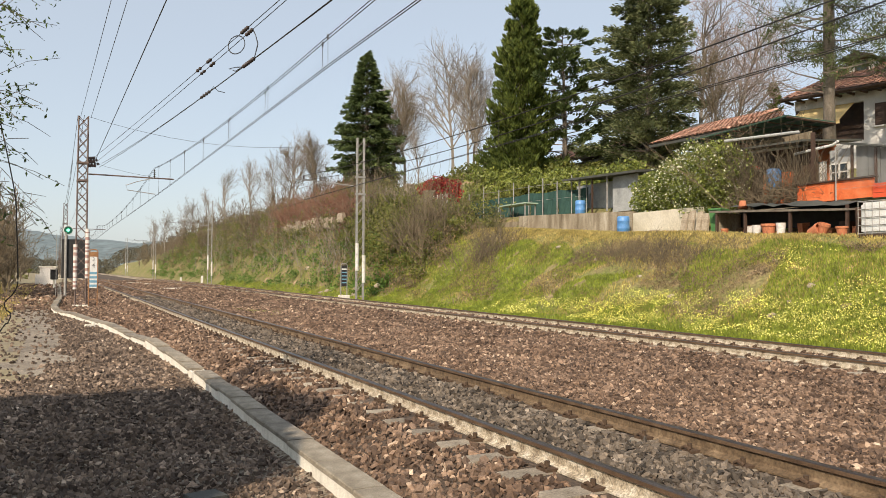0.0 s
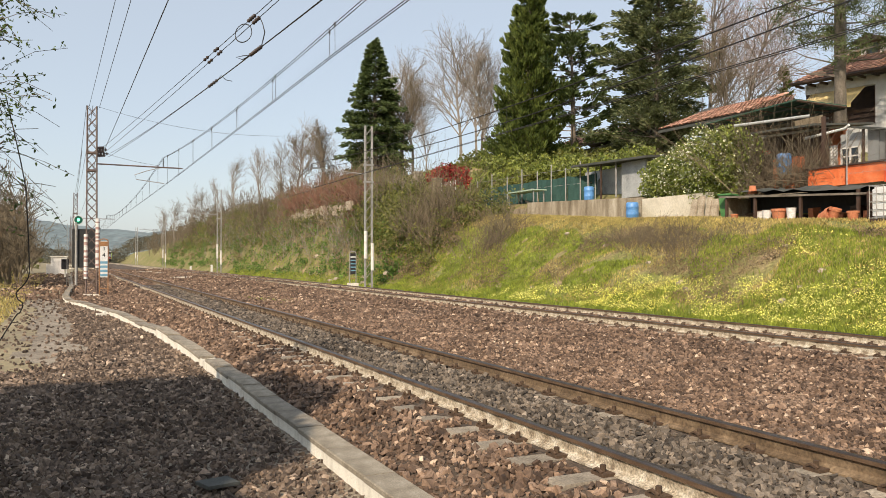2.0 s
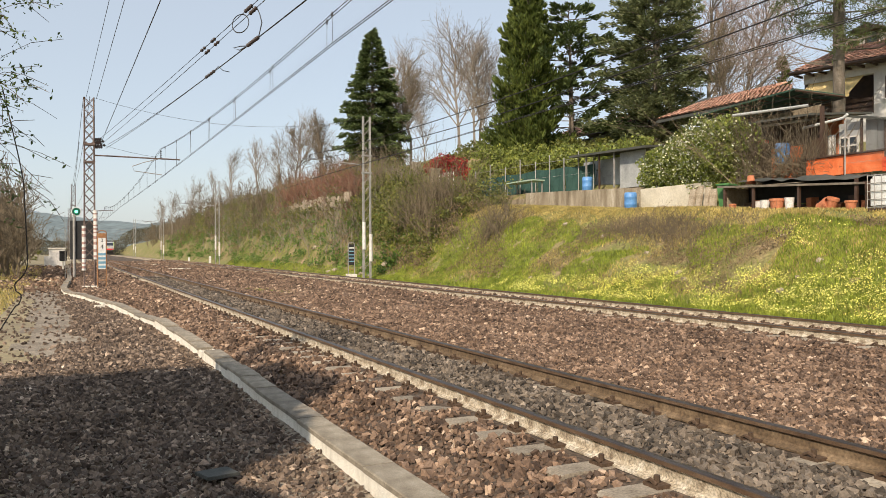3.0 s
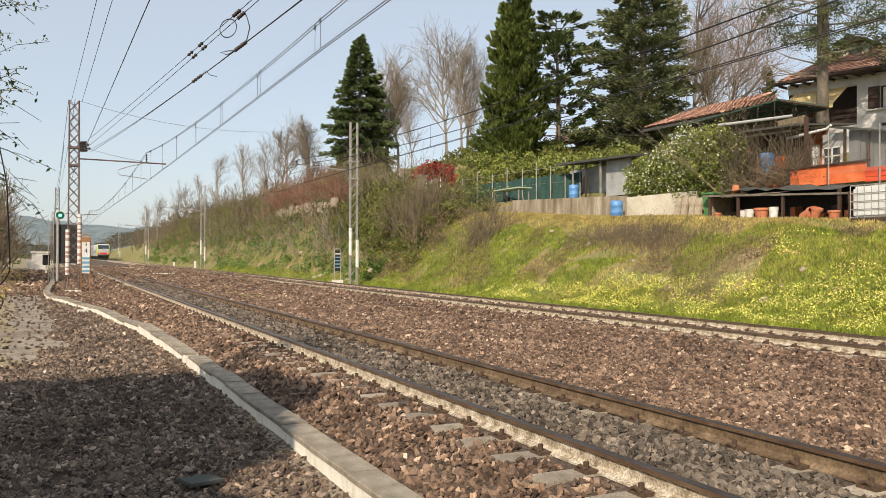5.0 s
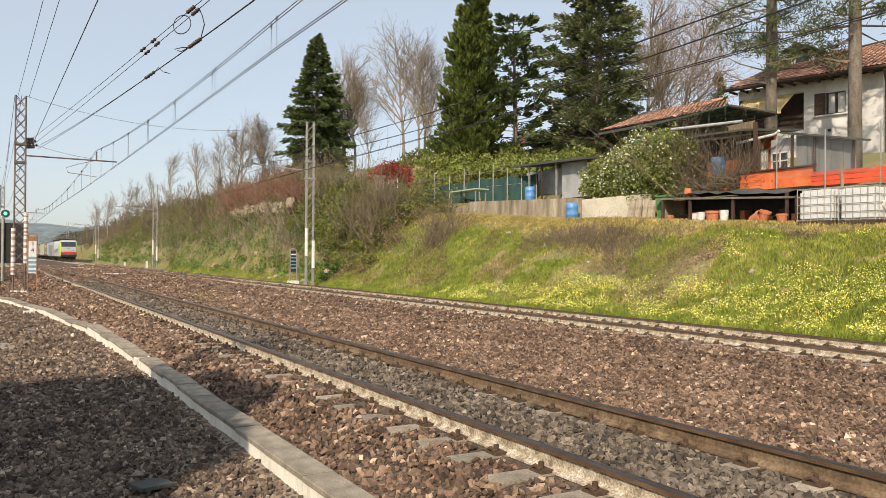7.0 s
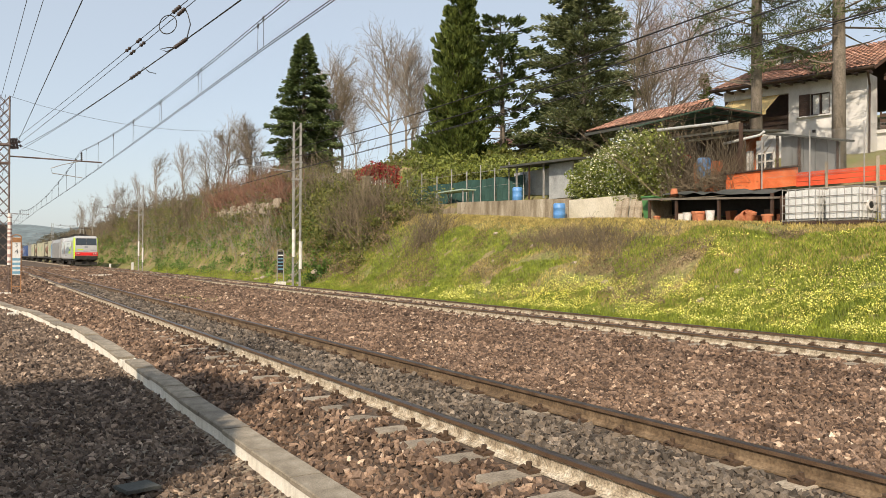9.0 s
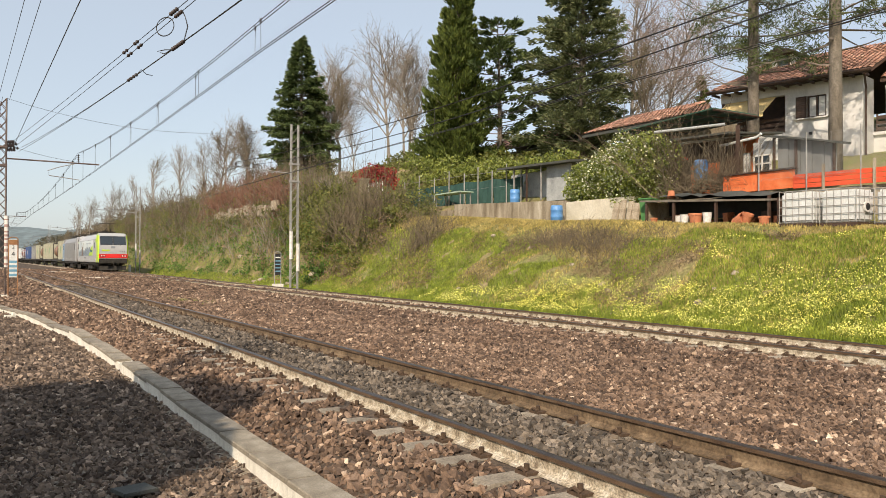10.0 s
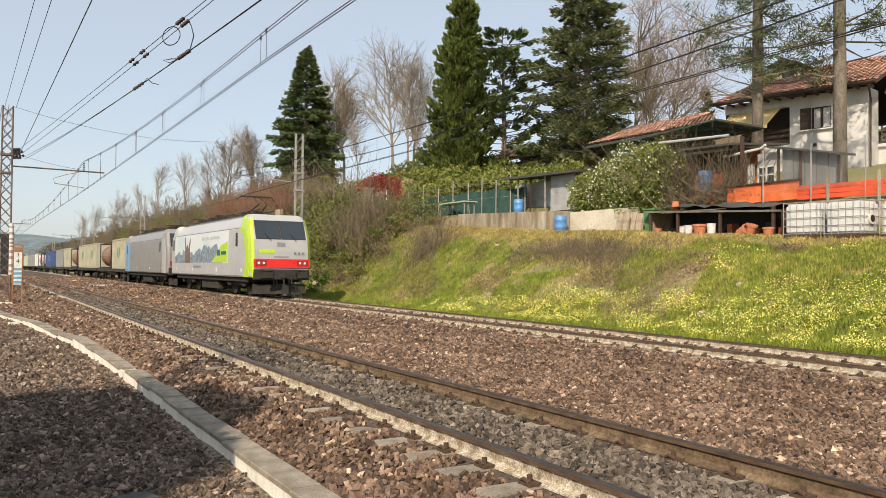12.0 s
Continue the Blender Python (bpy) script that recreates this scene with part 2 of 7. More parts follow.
def mesh_of(name, shape, materials, smooth=False, bevel=0.0, indices=None):
    me = bpy.data.meshes.new(name)
    me.from_pydata(shape.v, [], shape.f)
    for m in materials if isinstance(materials, (list, tuple)) else [materials]:
        me.materials.append(m)
    if indices is not None:
        me.polygons.foreach_set("material_index", indices)
    if len(shape.v) < 60000:
        bm = bmesh.new()
        bm.from_mesh(me)
        bmesh.ops.recalc_face_normals(bm, faces=bm.faces)
        if bevel:
            edges = [e for e in bm.edges if len(e.link_faces) == 2 and e.calc_face_angle(0) > 0.6]
            bmesh.ops.bevel(bm, geom=edges, offset=bevel, segments=2, affect="EDGES", clamp_overlap=True)
        bm.to_mesh(me)
        bm.free()
    if smooth:
        me.polygons.foreach_set("use_smooth", [True] * len(me.polygons))
    me.update()
    return me


def part(name, shape, material, parent, label="", smooth=False, bevel=0.0, at=None):
    ob = new(name, mesh_of(name, shape, material, smooth, bevel))
    ob.parent = parent
    if at is not None:
        ob.matrix_basis = at
    if label:
        tagged(ob, label)
    return ob


def again(ob, parent, at):
    """Another piece on the same mesh."""
    o = new(ob.name.split(".")[0], ob.data)
    o.parent = parent
    o.matrix_basis = at
    if "label" in ob:
        tagged(o, ob["label"])
    return o


def thing(name, at, label, category, group="", kind=""):
    ob = new(name)
    ob.empty_display_size = 0.3
    ob.matrix_basis = at if isinstance(at, Matrix) else pose(*at)
    return tagged(ob, label, category, group, kind)


def solo(name, shape, material, label, category, kind="", smooth=False, bevel=0.0, at=None, group=""):
    ob = new(name, mesh_of(name, shape, material, smooth, bevel))
    if at is not None:
        ob.matrix_basis = at
    return tagged(ob, label, category, group, kind)


def lathe(profile, seg=20):
    """A shape turned about z from (radius, height) pairs."""
    s = Shape()
    n = len(profile)
    for r, z in profile:
        for j in range(seg):
            t = 2 * math.pi * j / seg
            s.v.append((r * math.cos(t), r * math.sin(t), z))
    for i in range(n - 1):
        for j in range(seg):
            k = (j + 1) % seg
            s.f.append((i * seg + j, i * seg + k, (i + 1) * seg + k, (i + 1) * seg + j))
    s.f.append(tuple(reversed(range(seg))))
    s.f.append(tuple((n - 1) * seg + j for j in range(seg)))
    return s


def interp(x, table):
    return float(np.interp(x, [a for a, _ in table], [b for _, b in table]))


def ease(a, b, x):
    t = min(1.0, max(0.0, (x - a) / (b - a)))
    return t * t * (3 - 2 * t)


# ---- ground ----
NEAR, FAR = 4.42, 12.58  # centre lines of the two tracks
TERRACE = [(-40, 1.9), (10, 2.25), (14, 2.48), (20, 2.75), (24, 3.02), (29, 3.18), (39, 3.85), (48, 4.1), (200, 4.1)]


def bank(x, y):
    z1 = interp(y, TERRACE)
    wob = 0.35 * noise.noise(Vector((x * 0.35, y * 0.25, 3)))
    near = interp(x, [(16.6, -0.38), (17.4, -0.15), (18.6, 0.55), (20.6, 0.62 * z1 + 0.1), (22.0, z1 - 0.25), (22.6, z1), (24.3, z1 + 0.06), (24.9, z1 + 0.82), (27.6, z1 + 1.0), (31, z1 + 3.0), (36, z1 + 3.6), (46, z1 + 7), (60, 10.5), (400, 16)])
    steep = interp(x, [(16.6, -0.38), (17.6, 0.3), (19, 3.0), (20.9, 6.0), (22, 6.6), (27, 8.6), (36, 11.0), (60, 12.5), (400, 20)])
    w = ease(43, 62, y)
    far = ease(120, 260, y)
    z = near * (1 - w) + steep * w
    z = z * (1 - 0.45 * far)
    return z + wob * ease(17, 19, x) * (1 - ease(22, 23, x) * (1 - w))


def ground_z(x, y):
    if x > 16.6:
        return bank(x, y)
    z = interp(x, [(-60, 0.6), (-8, 0.0), (-4, -0.42), (-1, -0.52), (2.15, -0.53), (2.5, -0.42), (3.0, -0.2), (3.3, -0.17), (5.6, -0.17), (6.3, -0.24), (8.4, -0.34), (10.6, -0.26), (11.2, -0.17), (13.9, -0.17), (14.3, -0.24), (15.2, -0.45), (16.6, -0.38)])
    rough = 0.02 if 2 < x < 15 else 0.035
    return z + rough * noise.noise(Vector((x * 1.7, y * 1.7, 0))) + 0.02 * noise.noise(Vector((x * 0.4, y * 0.3, 7)))


def steps(*runs):
    out = []
    for a, b, d in runs:
        n = max(1, round((b - a) / d))
        out += [a + (b - a) * i / n for i in range(n)]
    return out + [runs[-1][1]]


GRAVEL = mat("trodden_gravel", [(0.16, 0.13, 0.097), (0.25, 0.21, 0.16), (0.35, 0.30, 0.235)], scale=1.1, rough=1.0, bump=1.0, fine=26, spread=0.45, bump_dist=0.03)
# About half the stones' tone: shade in their gaps is in this colour.
BALLAST = mat("ballast_bed", [(0.06, 0.042, 0.031), (0.095, 0.069, 0.05), (0.14, 0.104, 0.078)], scale=1.6, rough=1.0, bump=1.0, fine=22, spread=0.55, bump_dist=0.05)
SOIL = mat("grassy_bank_soil", [(0.36, 0.255, 0.155), (0.23, 0.185, 0.085), (0.15, 0.165, 0.04), (0.25, 0.21, 0.085)], scale=0.55, rough=1.0, bump=0.8, fine=9, spread=0.35, bump_dist=0.05)
PATHDIRT = mat("dry_path_earth", [(0.22, 0.18, 0.115), (0.27, 0.225, 0.13), (0.33, 0.28, 0.18)], scale=0.5, rough=1.0, bump=0.6, fine=14, spread=0.25)
FIELD = mat("distant_scrubland", [(0.10, 0.095, 0.05), (0.15, 0.135, 0.075), (0.12, 0.14, 0.05)], scale=0.05, rough=1.0, bump=0.2, fine=0.6, spread=0.4)


def make_ground():
    xs = steps((-1500, -200, 200), (-200, -30, 17), (-30, -6, 3), (-6, -1, 0.3), (-1, 17, 0.3), (17, 27, 0.45), (27, 50, 1.5), (50, 200, 15), (200, 1500, 200))
    ys = steps((-300, -40, 26), (-40, 0, 2.5), (0, 30, 0.35), (30, 60, 0.7), (60, 130, 2), (130, 400, 10), (400, 3000, 200))
    s, idx = Shape(), []
    for y in ys:
        for x in xs:
            z = ground_z(max(-60, min(400, x)), y)
            if y > 260:
                z *= 1 - ease(260, 420, y)
            s.v.append((x, y, z))
    w = len(xs)
    for j in range(len(ys) - 1):
        for i in range(w - 1):
            x, y = (xs[i] + xs[i + 1]) / 2, (ys[j] + ys[j + 1]) / 2
            jig = 0.5 * noise.noise(Vector((x * 0.6, y * 0.6, 11)))
            s.f.append((j * w + i, j * w + i + 1, (j + 1) * w + i + 1, (j + 1) * w + i))
            if x > 60 or x < -30 or y > 330:
                k = 4
            elif x > 15.6 + jig:
                k = 2
            elif x > 2.4:
                k = 1
            elif x > -0.6 + jig - 0.03 * max(0, y - 14) and y < 44 + 3 * jig:
                k = 0
            else:
                k = 3
            idx.append(k)
    ob = new("ground", mesh_of("ground", s, [GRAVEL, BALLAST, SOIL, PATHDIRT, FIELD], True, indices=idx))
    tagged(ob, "gravelly ground rising to a grassy bank beside the tracks", "ground", kind="structure")


make_ground()


# ---- tracks ----
def rail_outline(cx):
    half = [(0.072, -0.165), (0.072, -0.150), (0.022, -0.132), (0.010, -0.118), (0.010, -0.052), (0.034, -0.040), (0.036, -0.010), (0.028, -0.002), (0.015, 0.0)]
    pts = [(cx + u, w) for u, w in half] + [(cx - u, w) for u, w in reversed(half)]
    return pts


def sleeper_shape():
    s = Shape()
    s.extrude([(-1.3, -0.14), (1.3, -0.14), (1.3, 0.0), (1.24, 0.02), (0.5, 0.015), (0.38, -0.02), (-0.38, -0.02), (-0.5, 0.015), (-1.24, 0.02), (-1.3, 0.0)], "y", -0.13, 0.13)
    for v in range(len(s.v)):
        x, y, z = s.v[v]
        if z > -0.05:
            s.v[v] = (x, y * 0.82, z)
    return s


def clip_shape():
    s = Shape()
    s.box((0, 0, 0.012), (0.11, 0.15, 0.025))
    s.tube([(0.0, 0, 0.02), (0.0, 0, 0.075)], 0.022, 6)
    s.tube([(-0.045, -0.05, 0.03), (-0.055, 0.0, 0.055), (-0.045, 0.05, 0.03)], 0.014, 5)
    return s


def track(name, cx, left_web, right_web, label):
    t = thing(name, (cx, 0, 0), label, "railway track", kind="structure")
    y0, y1 = -60, 420
    for side, web in ((-0.7525, left_web), (0.7525, right_web)):
        s = Shape().extrude(rail_outline(side), "y", y0, y1)
        me = mesh_of("rail", s, [web, HEAD, RUST])
        n = []
        for p in me.polygons:
            z = p.center.z
            n.append(1 if z > -0.004 or (z > -0.012 and abs(p.normal.z) > 0.3) else (2 if z > -0.045 else 0))
        me.polygons.foreach_set("material_index", n)
        ob = new("rail", me)
        ob.parent = t
    sl = cl = None
    for i in range(300):
        y = 1.0 + 0.6 * i - 6 + 0.09
        jit = 0.012 * math.sin(i * 12.9)
        at = pose(jit, y, -0.178, 0, 0, 0.5 * math.sin(i * 7.7))
        if sl is None:
            sl = part("sleeper", sleeper_shape(), SLEEPER, t, at=at)
        else:
            again(sl, t, at)
        if y < 46 and i < 75:
            for side in (-0.7525, 0.7525):
                for d in (-1, 1):
                    at = pose(side + d * 0.115, y, -0.16, 0, 0, 0 if d < 0 else 180)
                    if cl is None:
                        cl = part("rail_clip", clip_shape(), CLIP, t, at=at)
                    else:
                        again(cl, t, at)
    return t


track("track_near", NEAR, PALE_WEB, BROWN_WEB, "rusty rails on weathered concrete sleepers in brown ballast")
track("track_far", FAR, PALE_WEB, PALE_WEB, "rusty rails with pale dusty sides on concrete sleepers")


LINE = [(2.30, -6), (2.30, 4), (2.31, 8), (2.33, 11.5), (2.29, 15.2), (2.26, 17), (2.12, 21), (1.72, 25.4), (1.3, 30), (0.55, 34.5), (0.1, 38), (-0.05, 41), (0.05, 46), (0.3, 55), (0.35, 110)]


def trough_at(y):
    return float(np.interp(y, [b for _, b in LINE], [a for a, _ in LINE]))


# ---- loose ballast ----
def stones(name, label, region, pitch, material, seed, keep, grow=0.03, flat=0.62):
    """Angular broken stones laid side by side, each a knocked-about block; coarser with distance."""
    rng = np.random.default_rng(seed)
    base = np.array([(a, b, c) for c in (-1, 1) for a, b in ((-1, -1), (1, -1), (1, 1), (-1, 1))], float)
    tri = np.array([(0, 2, 1), (0, 3, 2), (4, 5, 6), (4, 6, 7), (0, 1, 5), (0, 5, 4), (1, 2, 6), (1, 6, 5), (2, 3, 7), (2, 7, 6), (3, 0, 4), (3, 4, 7)])
    x0, x1, y0, y1 = region
    spots = []
    y = y0
    while y < y1:
        d = pitch * (1 + grow * max(0.0, y - 6))
        xs = np.arange(x0, x1, d)
        ok = [(x, yy, d) for x, yy in zip(xs + rng.uniform(-0.5, 0.5, len(xs)) * d, y + rng.uniform(-0.5, 0.5, len(xs)) * d) if keep(x, yy)]
        spots += ok
        y += d
    q = np.array(spots)
    n = len(q)
    zs = np.array([ground_z(x, y) for x, y in q[:, :2]])
    r = q[:, 2] * (0.42 + 0.42 * rng.random(n) ** 2)
    p = base[None] * rng.uniform(0.22, 1.12, (n, 8, 3))
    p *= np.stack([rng.uniform(0.8, 1.45, n), rng.uniform(0.65, 1.05, n), rng.uniform(0.45, 0.9, n)], 1)[:, None, :]
    m, _ = np.linalg.qr(rng.normal(size=(n, 3, 3)))
    p = np.einsum("nij,nkj->nki", m, p) * r[:, None, None]
    p += np.stack([q[:, 0], q[:, 1], zs + r * rng.uniform(0.0, 1.0, n) * flat], 1)[:, None, :]
    f = (tri[None] + (np.arange(n) * 8)[:, None, None]).reshape(-1, 3)
    me = bpy.data.meshes.new(name)
    me.from_pydata(p.reshape(-1, 3).tolist(), [], f.tolist())
    me.materials.append(material)
    tagged(new(name, me), label, "gravel", kind="stuff")


def off_rails(x, y):
    for c in (NEAR, FAR):
        d = abs(x - c)
        if abs(d - 0.7525) < 0.17:
            return False
        if d < 1.3 and abs(((y - 1.09) % 0.6) - 0.3) > 0.145 and (d > 0.42):
            return False
    return True


def on_bed(x):
    return NEAR - 0.72 < x < NEAR + 1.0


stones("ballast_stones", "brown broken ballast stones with a few pale ones", (2.42, 15.4, 2.2, 52), 0.049, STONE, 1, lambda x, y: off_rails(x, y) and not on_bed(x) and x / (y + 0.01) < 2.2)
stones("track_bed_stones", "grey-brown ballast stones between the near rails", (NEAR - 0.72, NEAR + 1.0, 1.5, 46), 0.050, GREYSTONE, 2, lambda x, y: off_rails(x, y) or (abs(abs(x - NEAR) - 0.7525) > 0.17 and noise.noise(Vector((x * 2.3, y * 2.3, 8))) > 0.2))
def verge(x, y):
    """Coarse, shade-toned stones by the trough and near the eye, thinning out into fine gravel towards the path."""
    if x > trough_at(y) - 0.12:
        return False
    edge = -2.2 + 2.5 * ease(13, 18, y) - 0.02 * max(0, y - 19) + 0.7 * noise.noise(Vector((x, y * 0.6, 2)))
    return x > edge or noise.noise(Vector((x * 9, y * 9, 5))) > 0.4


stones("verge_stones", "loose brown stones strewn over the gravel verge, darkened for its shade", (-2.2, 2.20, 2.5, 42), 0.045, VERGESTONE, 3, verge)
stones("shoulder_stones", "brown stones between the trough and the near track", (0.3, 2.6, 14, 50), 0.052, STONE, 7, lambda x, y: trough_at(y) + 0.17 < x < 2.6)
stones("path_stones", "scattered stones along the path", (-3.2, 0.9, 40, 105), 0.12, STONE, 8, lambda x, y: noise.noise(Vector((x * 3, y * 3, 5))) > 0.2, 0.01)
stones("far_ballast_stones", "brown ballast stones farther down the line", (0.5, 15.4, 50, 118), 0.115, STONE, 6, lambda x, y: off_rails(x, y) and x > trough_at(y) + 0.2, 0.004)


# ---- cable trough ----
def make_trough():
    t = thing("cable_trough", (0, 0, 0), "low concrete cable trough with grey cover slabs and pale sides", "cable trough", kind="structure")
    slab = Shape().extrude([(-0.14, 0), (0.14, 0), (0.14, 0.038), (0.13, 0.046), (-0.13, 0.046), (-0.14, 0.038)], "y", -0.495, 0.495)
    wall = Shape().extrude([(-0.128, -0.3), (0.128, -0.3), (0.128, 0.0), (-0.128, 0.0)], "y", -0.5, 0.5)
    so = wo = None
    y, i = -4.0, 0
    rng = random.Random(4)
    while y < 100:
        step = 1.0
        x0, x1 = trough_at(y), trough_at(y + step)
        yaw = -math.degrees(math.atan2(x1 - x0, step))
        drop = (0.02 if 14.9 < y < 20 else 0) + rng.uniform(-0.012, 0.012) - (0.03 * math.sin(y * 0.9) if y > 17 else 0)
        if 13.9 < y < 14.1:  # a short stretch without its cover
            for d in (-0.115, 0.115):
                part("trough_section", Shape().box((x0 + d, y + 0.3, -0.52), (0.03, 0.6, 0.30)), TROUGH, t)
            # Black plate paints the shade down in the uncovered stretch.
            part("trough_floor", Shape().box((x0, y + 0.3, -0.455), (0.2, 0.6, 0.02)), BLACK, t, "black plate standing for the shade inside the open trough")
            y += 0.6
            continue
        cx = (x0 + x1) / 2
        at = pose(cx + rng.uniform(-0.008, 0.008), y + 0.5, -0.368 + drop, rng.uniform(-0.5, 0.5), rng.uniform(-0.6, 0.6), yaw + rng.uniform(-0.5, 0.5))
        low = pose(cx, y + 0.5, -0.368 + drop - 0.004, 0, 0, yaw)
        if so is None:
            so, wo = part("cover_slab", slab, SLAB, t, at=at), part("trough_section", wall, TROUGH, t, "pale concrete side", at=low)
        else:
            again(so, t, at)
            again(wo, t, low)
        y += step
        i += 1


make_trough()


# ---- masts and wires ----
def lattice(parent, w0, w1, z0, z1, material, pitch=0.55, bar=0.022):
    """Four corner angles and crossed lacing between them."""
    def half(z):
        return (w0 + (w1 - w0) * (z - z0) / (z1 - z0)) / 2
    for a, b in ((-1, -1), (1, -1), (1, 1), (-1, 1)):
        s = Shape().tube([(a * half(z0), b * half(z0), z0), (a * half(z1), b * half(z1), z1)], bar * 1.5, 4)
        part("corner_angle", s, material, parent)
    for face in range(4):
        n = round((z1 - z0) / pitch)
        for i in range(n):
            za, zb = z0 + i * (z1 - z0) / n, z0 + (i + 1) * (z1 - z0) / n
            ha, hb = half(za), half(zb)
            for p, q in (((-ha, za), (hb, zb)), ((ha, za), (-hb, zb))):
                pts = []
                for u, z in (p, q):
                    h = half(z)
                    pts.append([(u, -h, z), (h, u, z), (u, h, z), (-h, u, z)][face])
                part("lacing_bar", Shape().tube(pts, bar * 0.7, 4), material, parent)


def insulator(s, a, b, n=5, r=0.07):
    a, b = Vector(a), Vector(b)
    s.tube([a, b], 0.02, 6)
    for i in range(n):
        p = a.lerp(b, (i + 0.5) / n)
        d = (b - a).normalized() * 0.018
        s.tube([p - d, p, p + d], [r * 0.5, r, r * 0.4], 8)


def left_mast(x, y, z_top, tint):
    m = thing("catenary_mast", (x, y, 0), "rusty steel lattice catenary mast with one bracket arm", "catenary mast", "catenary masts")
    lattice(m, 0.50, 0.44, -0.62, z_top, tint)
    part("footing", Shape().box((0, 0, -0.55), (0.8, 0.8, 0.3)), TROUGH, m, "concrete footing", bevel=0.02)
    part("bracket_arm", Shape().tube([(0.25, 0, 6.26), (4.42, 0, 6.22)], 0.04, 6), MASTRUST, m)
    part("steady_arm", Shape().tube([(3.3, 0, 6.2), (2.6, 0, 6.0), (2.05, 0, 5.78), (2.12, 0, 5.54), (3.5, 0, 5.38)], 0.022, 6), GALV, m)
    s = Shape()
    insulator(s, (3.45, 0, 6.26), (3.45, 0, 6.68), 4)
    part("insulator", s, PORC, m)
    for z in (6.8, 5.9):
        part("band", Shape().box((0, 0, z), (0.54, 0.54, 0.09)), MASTRUST, m)
    return m


FADED = mat("faded_red_paint", [(0.26, 0.15, 0.125), (0.42, 0.29, 0.26)], scale=6)
lm_mast = left_mast(1.16, 43.75, 9.17, MASTRUST)
for dx, z0, z1, label in ((-0.27, 0.4, 2.65, "white and red banded guard on the mast"), (0.27, 0.95, 3.45, "white and red banded guard on the mast")):
    g = part("guard_tube", Shape().tube([(dx, -0.3, z0), (dx, -0.3, z1)], 0.10, 10), WHITEP, lm_mast, label)
    rng = random.Random(int(z1 * 10))
    z = z0 + 0.1
    while z < z1 - 0.2:
        hb = rng.uniform(0.05, 0.16)
        part("red_band", Shape().tube([(dx, -0.3, z), (dx, -0.3, z + hb)], 0.104, 10), FADED, g)
        z += hb + rng.uniform(0.06, 0.25)
s = Shape()
for dx, dz in ((0.3, 7.05), (0.42, 6.95), (0.3, 6.85), (0.5, 6.75), (0.35, 6.65)):
    insulator(s, (0.2, -0.1, dz), (dx + 0.25, -0.6, dz - 0.02), 4, 0.08)
part("insulator_cluster", s, PORC, lm_mast)
left_mast(1.0, 104, 9.3, MASTRUST)
left_mast(0.9, 164, 9.3, MASTRUST)
left_mast(0.9, 224, 9.3, MASTRUST)


def right_mast(y, x=16.0):
    m = thing("catenary_mast", (x, y, 0), "pale twin-channel catenary mast with a long bracket arm", "catenary mast", "catenary masts")
    z0 = bank(x, y) - 0.3 if x > 16.6 else -0.7
    for d in (-0.21, 0.21):
        s = Shape().box((d, 0, (z0 + 9.2) / 2), (0.09, 0.16, 9.2 - z0))
        part("channel", s, GALV, m)
    for i in range(16):
        za = 0.2 + i * 0.56
        part("lacing_bar", Shape().tube([(-0.2, -0.06, za), (0.2, -0.06, za + 0.5)], 0.016, 4), GALV, m)
    part("bracket_arm", Shape().tube([(-0.2, 0, 6.35), (-4.3, 0, 6.62)], 0.035, 6), GALV, m)
    part("steady_arm", Shape().tube([(-2.3, 0, 6.5), (-4.1, 0, 5.9), (-4.2, 0, 5.8), (-3.0, 0, 5.5)], 0.022, 6), GALV, m)
    s = Shape()
    insulator(s, (-3.42, 0, 6.58), (-3.42, 0, 6.8), 4)
    part("insulator", s, PORC, m)
    s = Shape()
    insulator(s, (0.25, 0, 6.9), (0.6, -0.3, 6.85), 4)
    part("insulator", s, PORC, m)
    for d, a, b in ((-0.21, 1.4, 3.0), (0.21, 0.7, 2.3)):
        part("guard_tube", Shape().tube([(d, -0.1, a), (d, -0.1, b)], 0.1, 10), WHITEP, m, "whitish sleeve with faded red bands")
    for z in (6.9, 5.9):
        part("band", Shape().box((0, 0, z), (0.6, 0.24, 0.1)), GALV, m)
    return m


right_mast(43.4)
right_mast(91.0, 15.6)
right_mast(150.0, 16.0)
right_mast(212.0, 16.0)


def sag(a, b, drop, n=14):
    a, b = Vector(a), Vector(b)
    return [a.lerp(b, i / n) - Vector((0, 0, 4 * drop * (i / n) * (1 - i / n))) for i in range(n + 1)]


def wire(name, label, pts, r=0.009, material=None):
    return solo(name, Shape().tube(pts, r, 4), material or WIRE, label, "overhead wire")


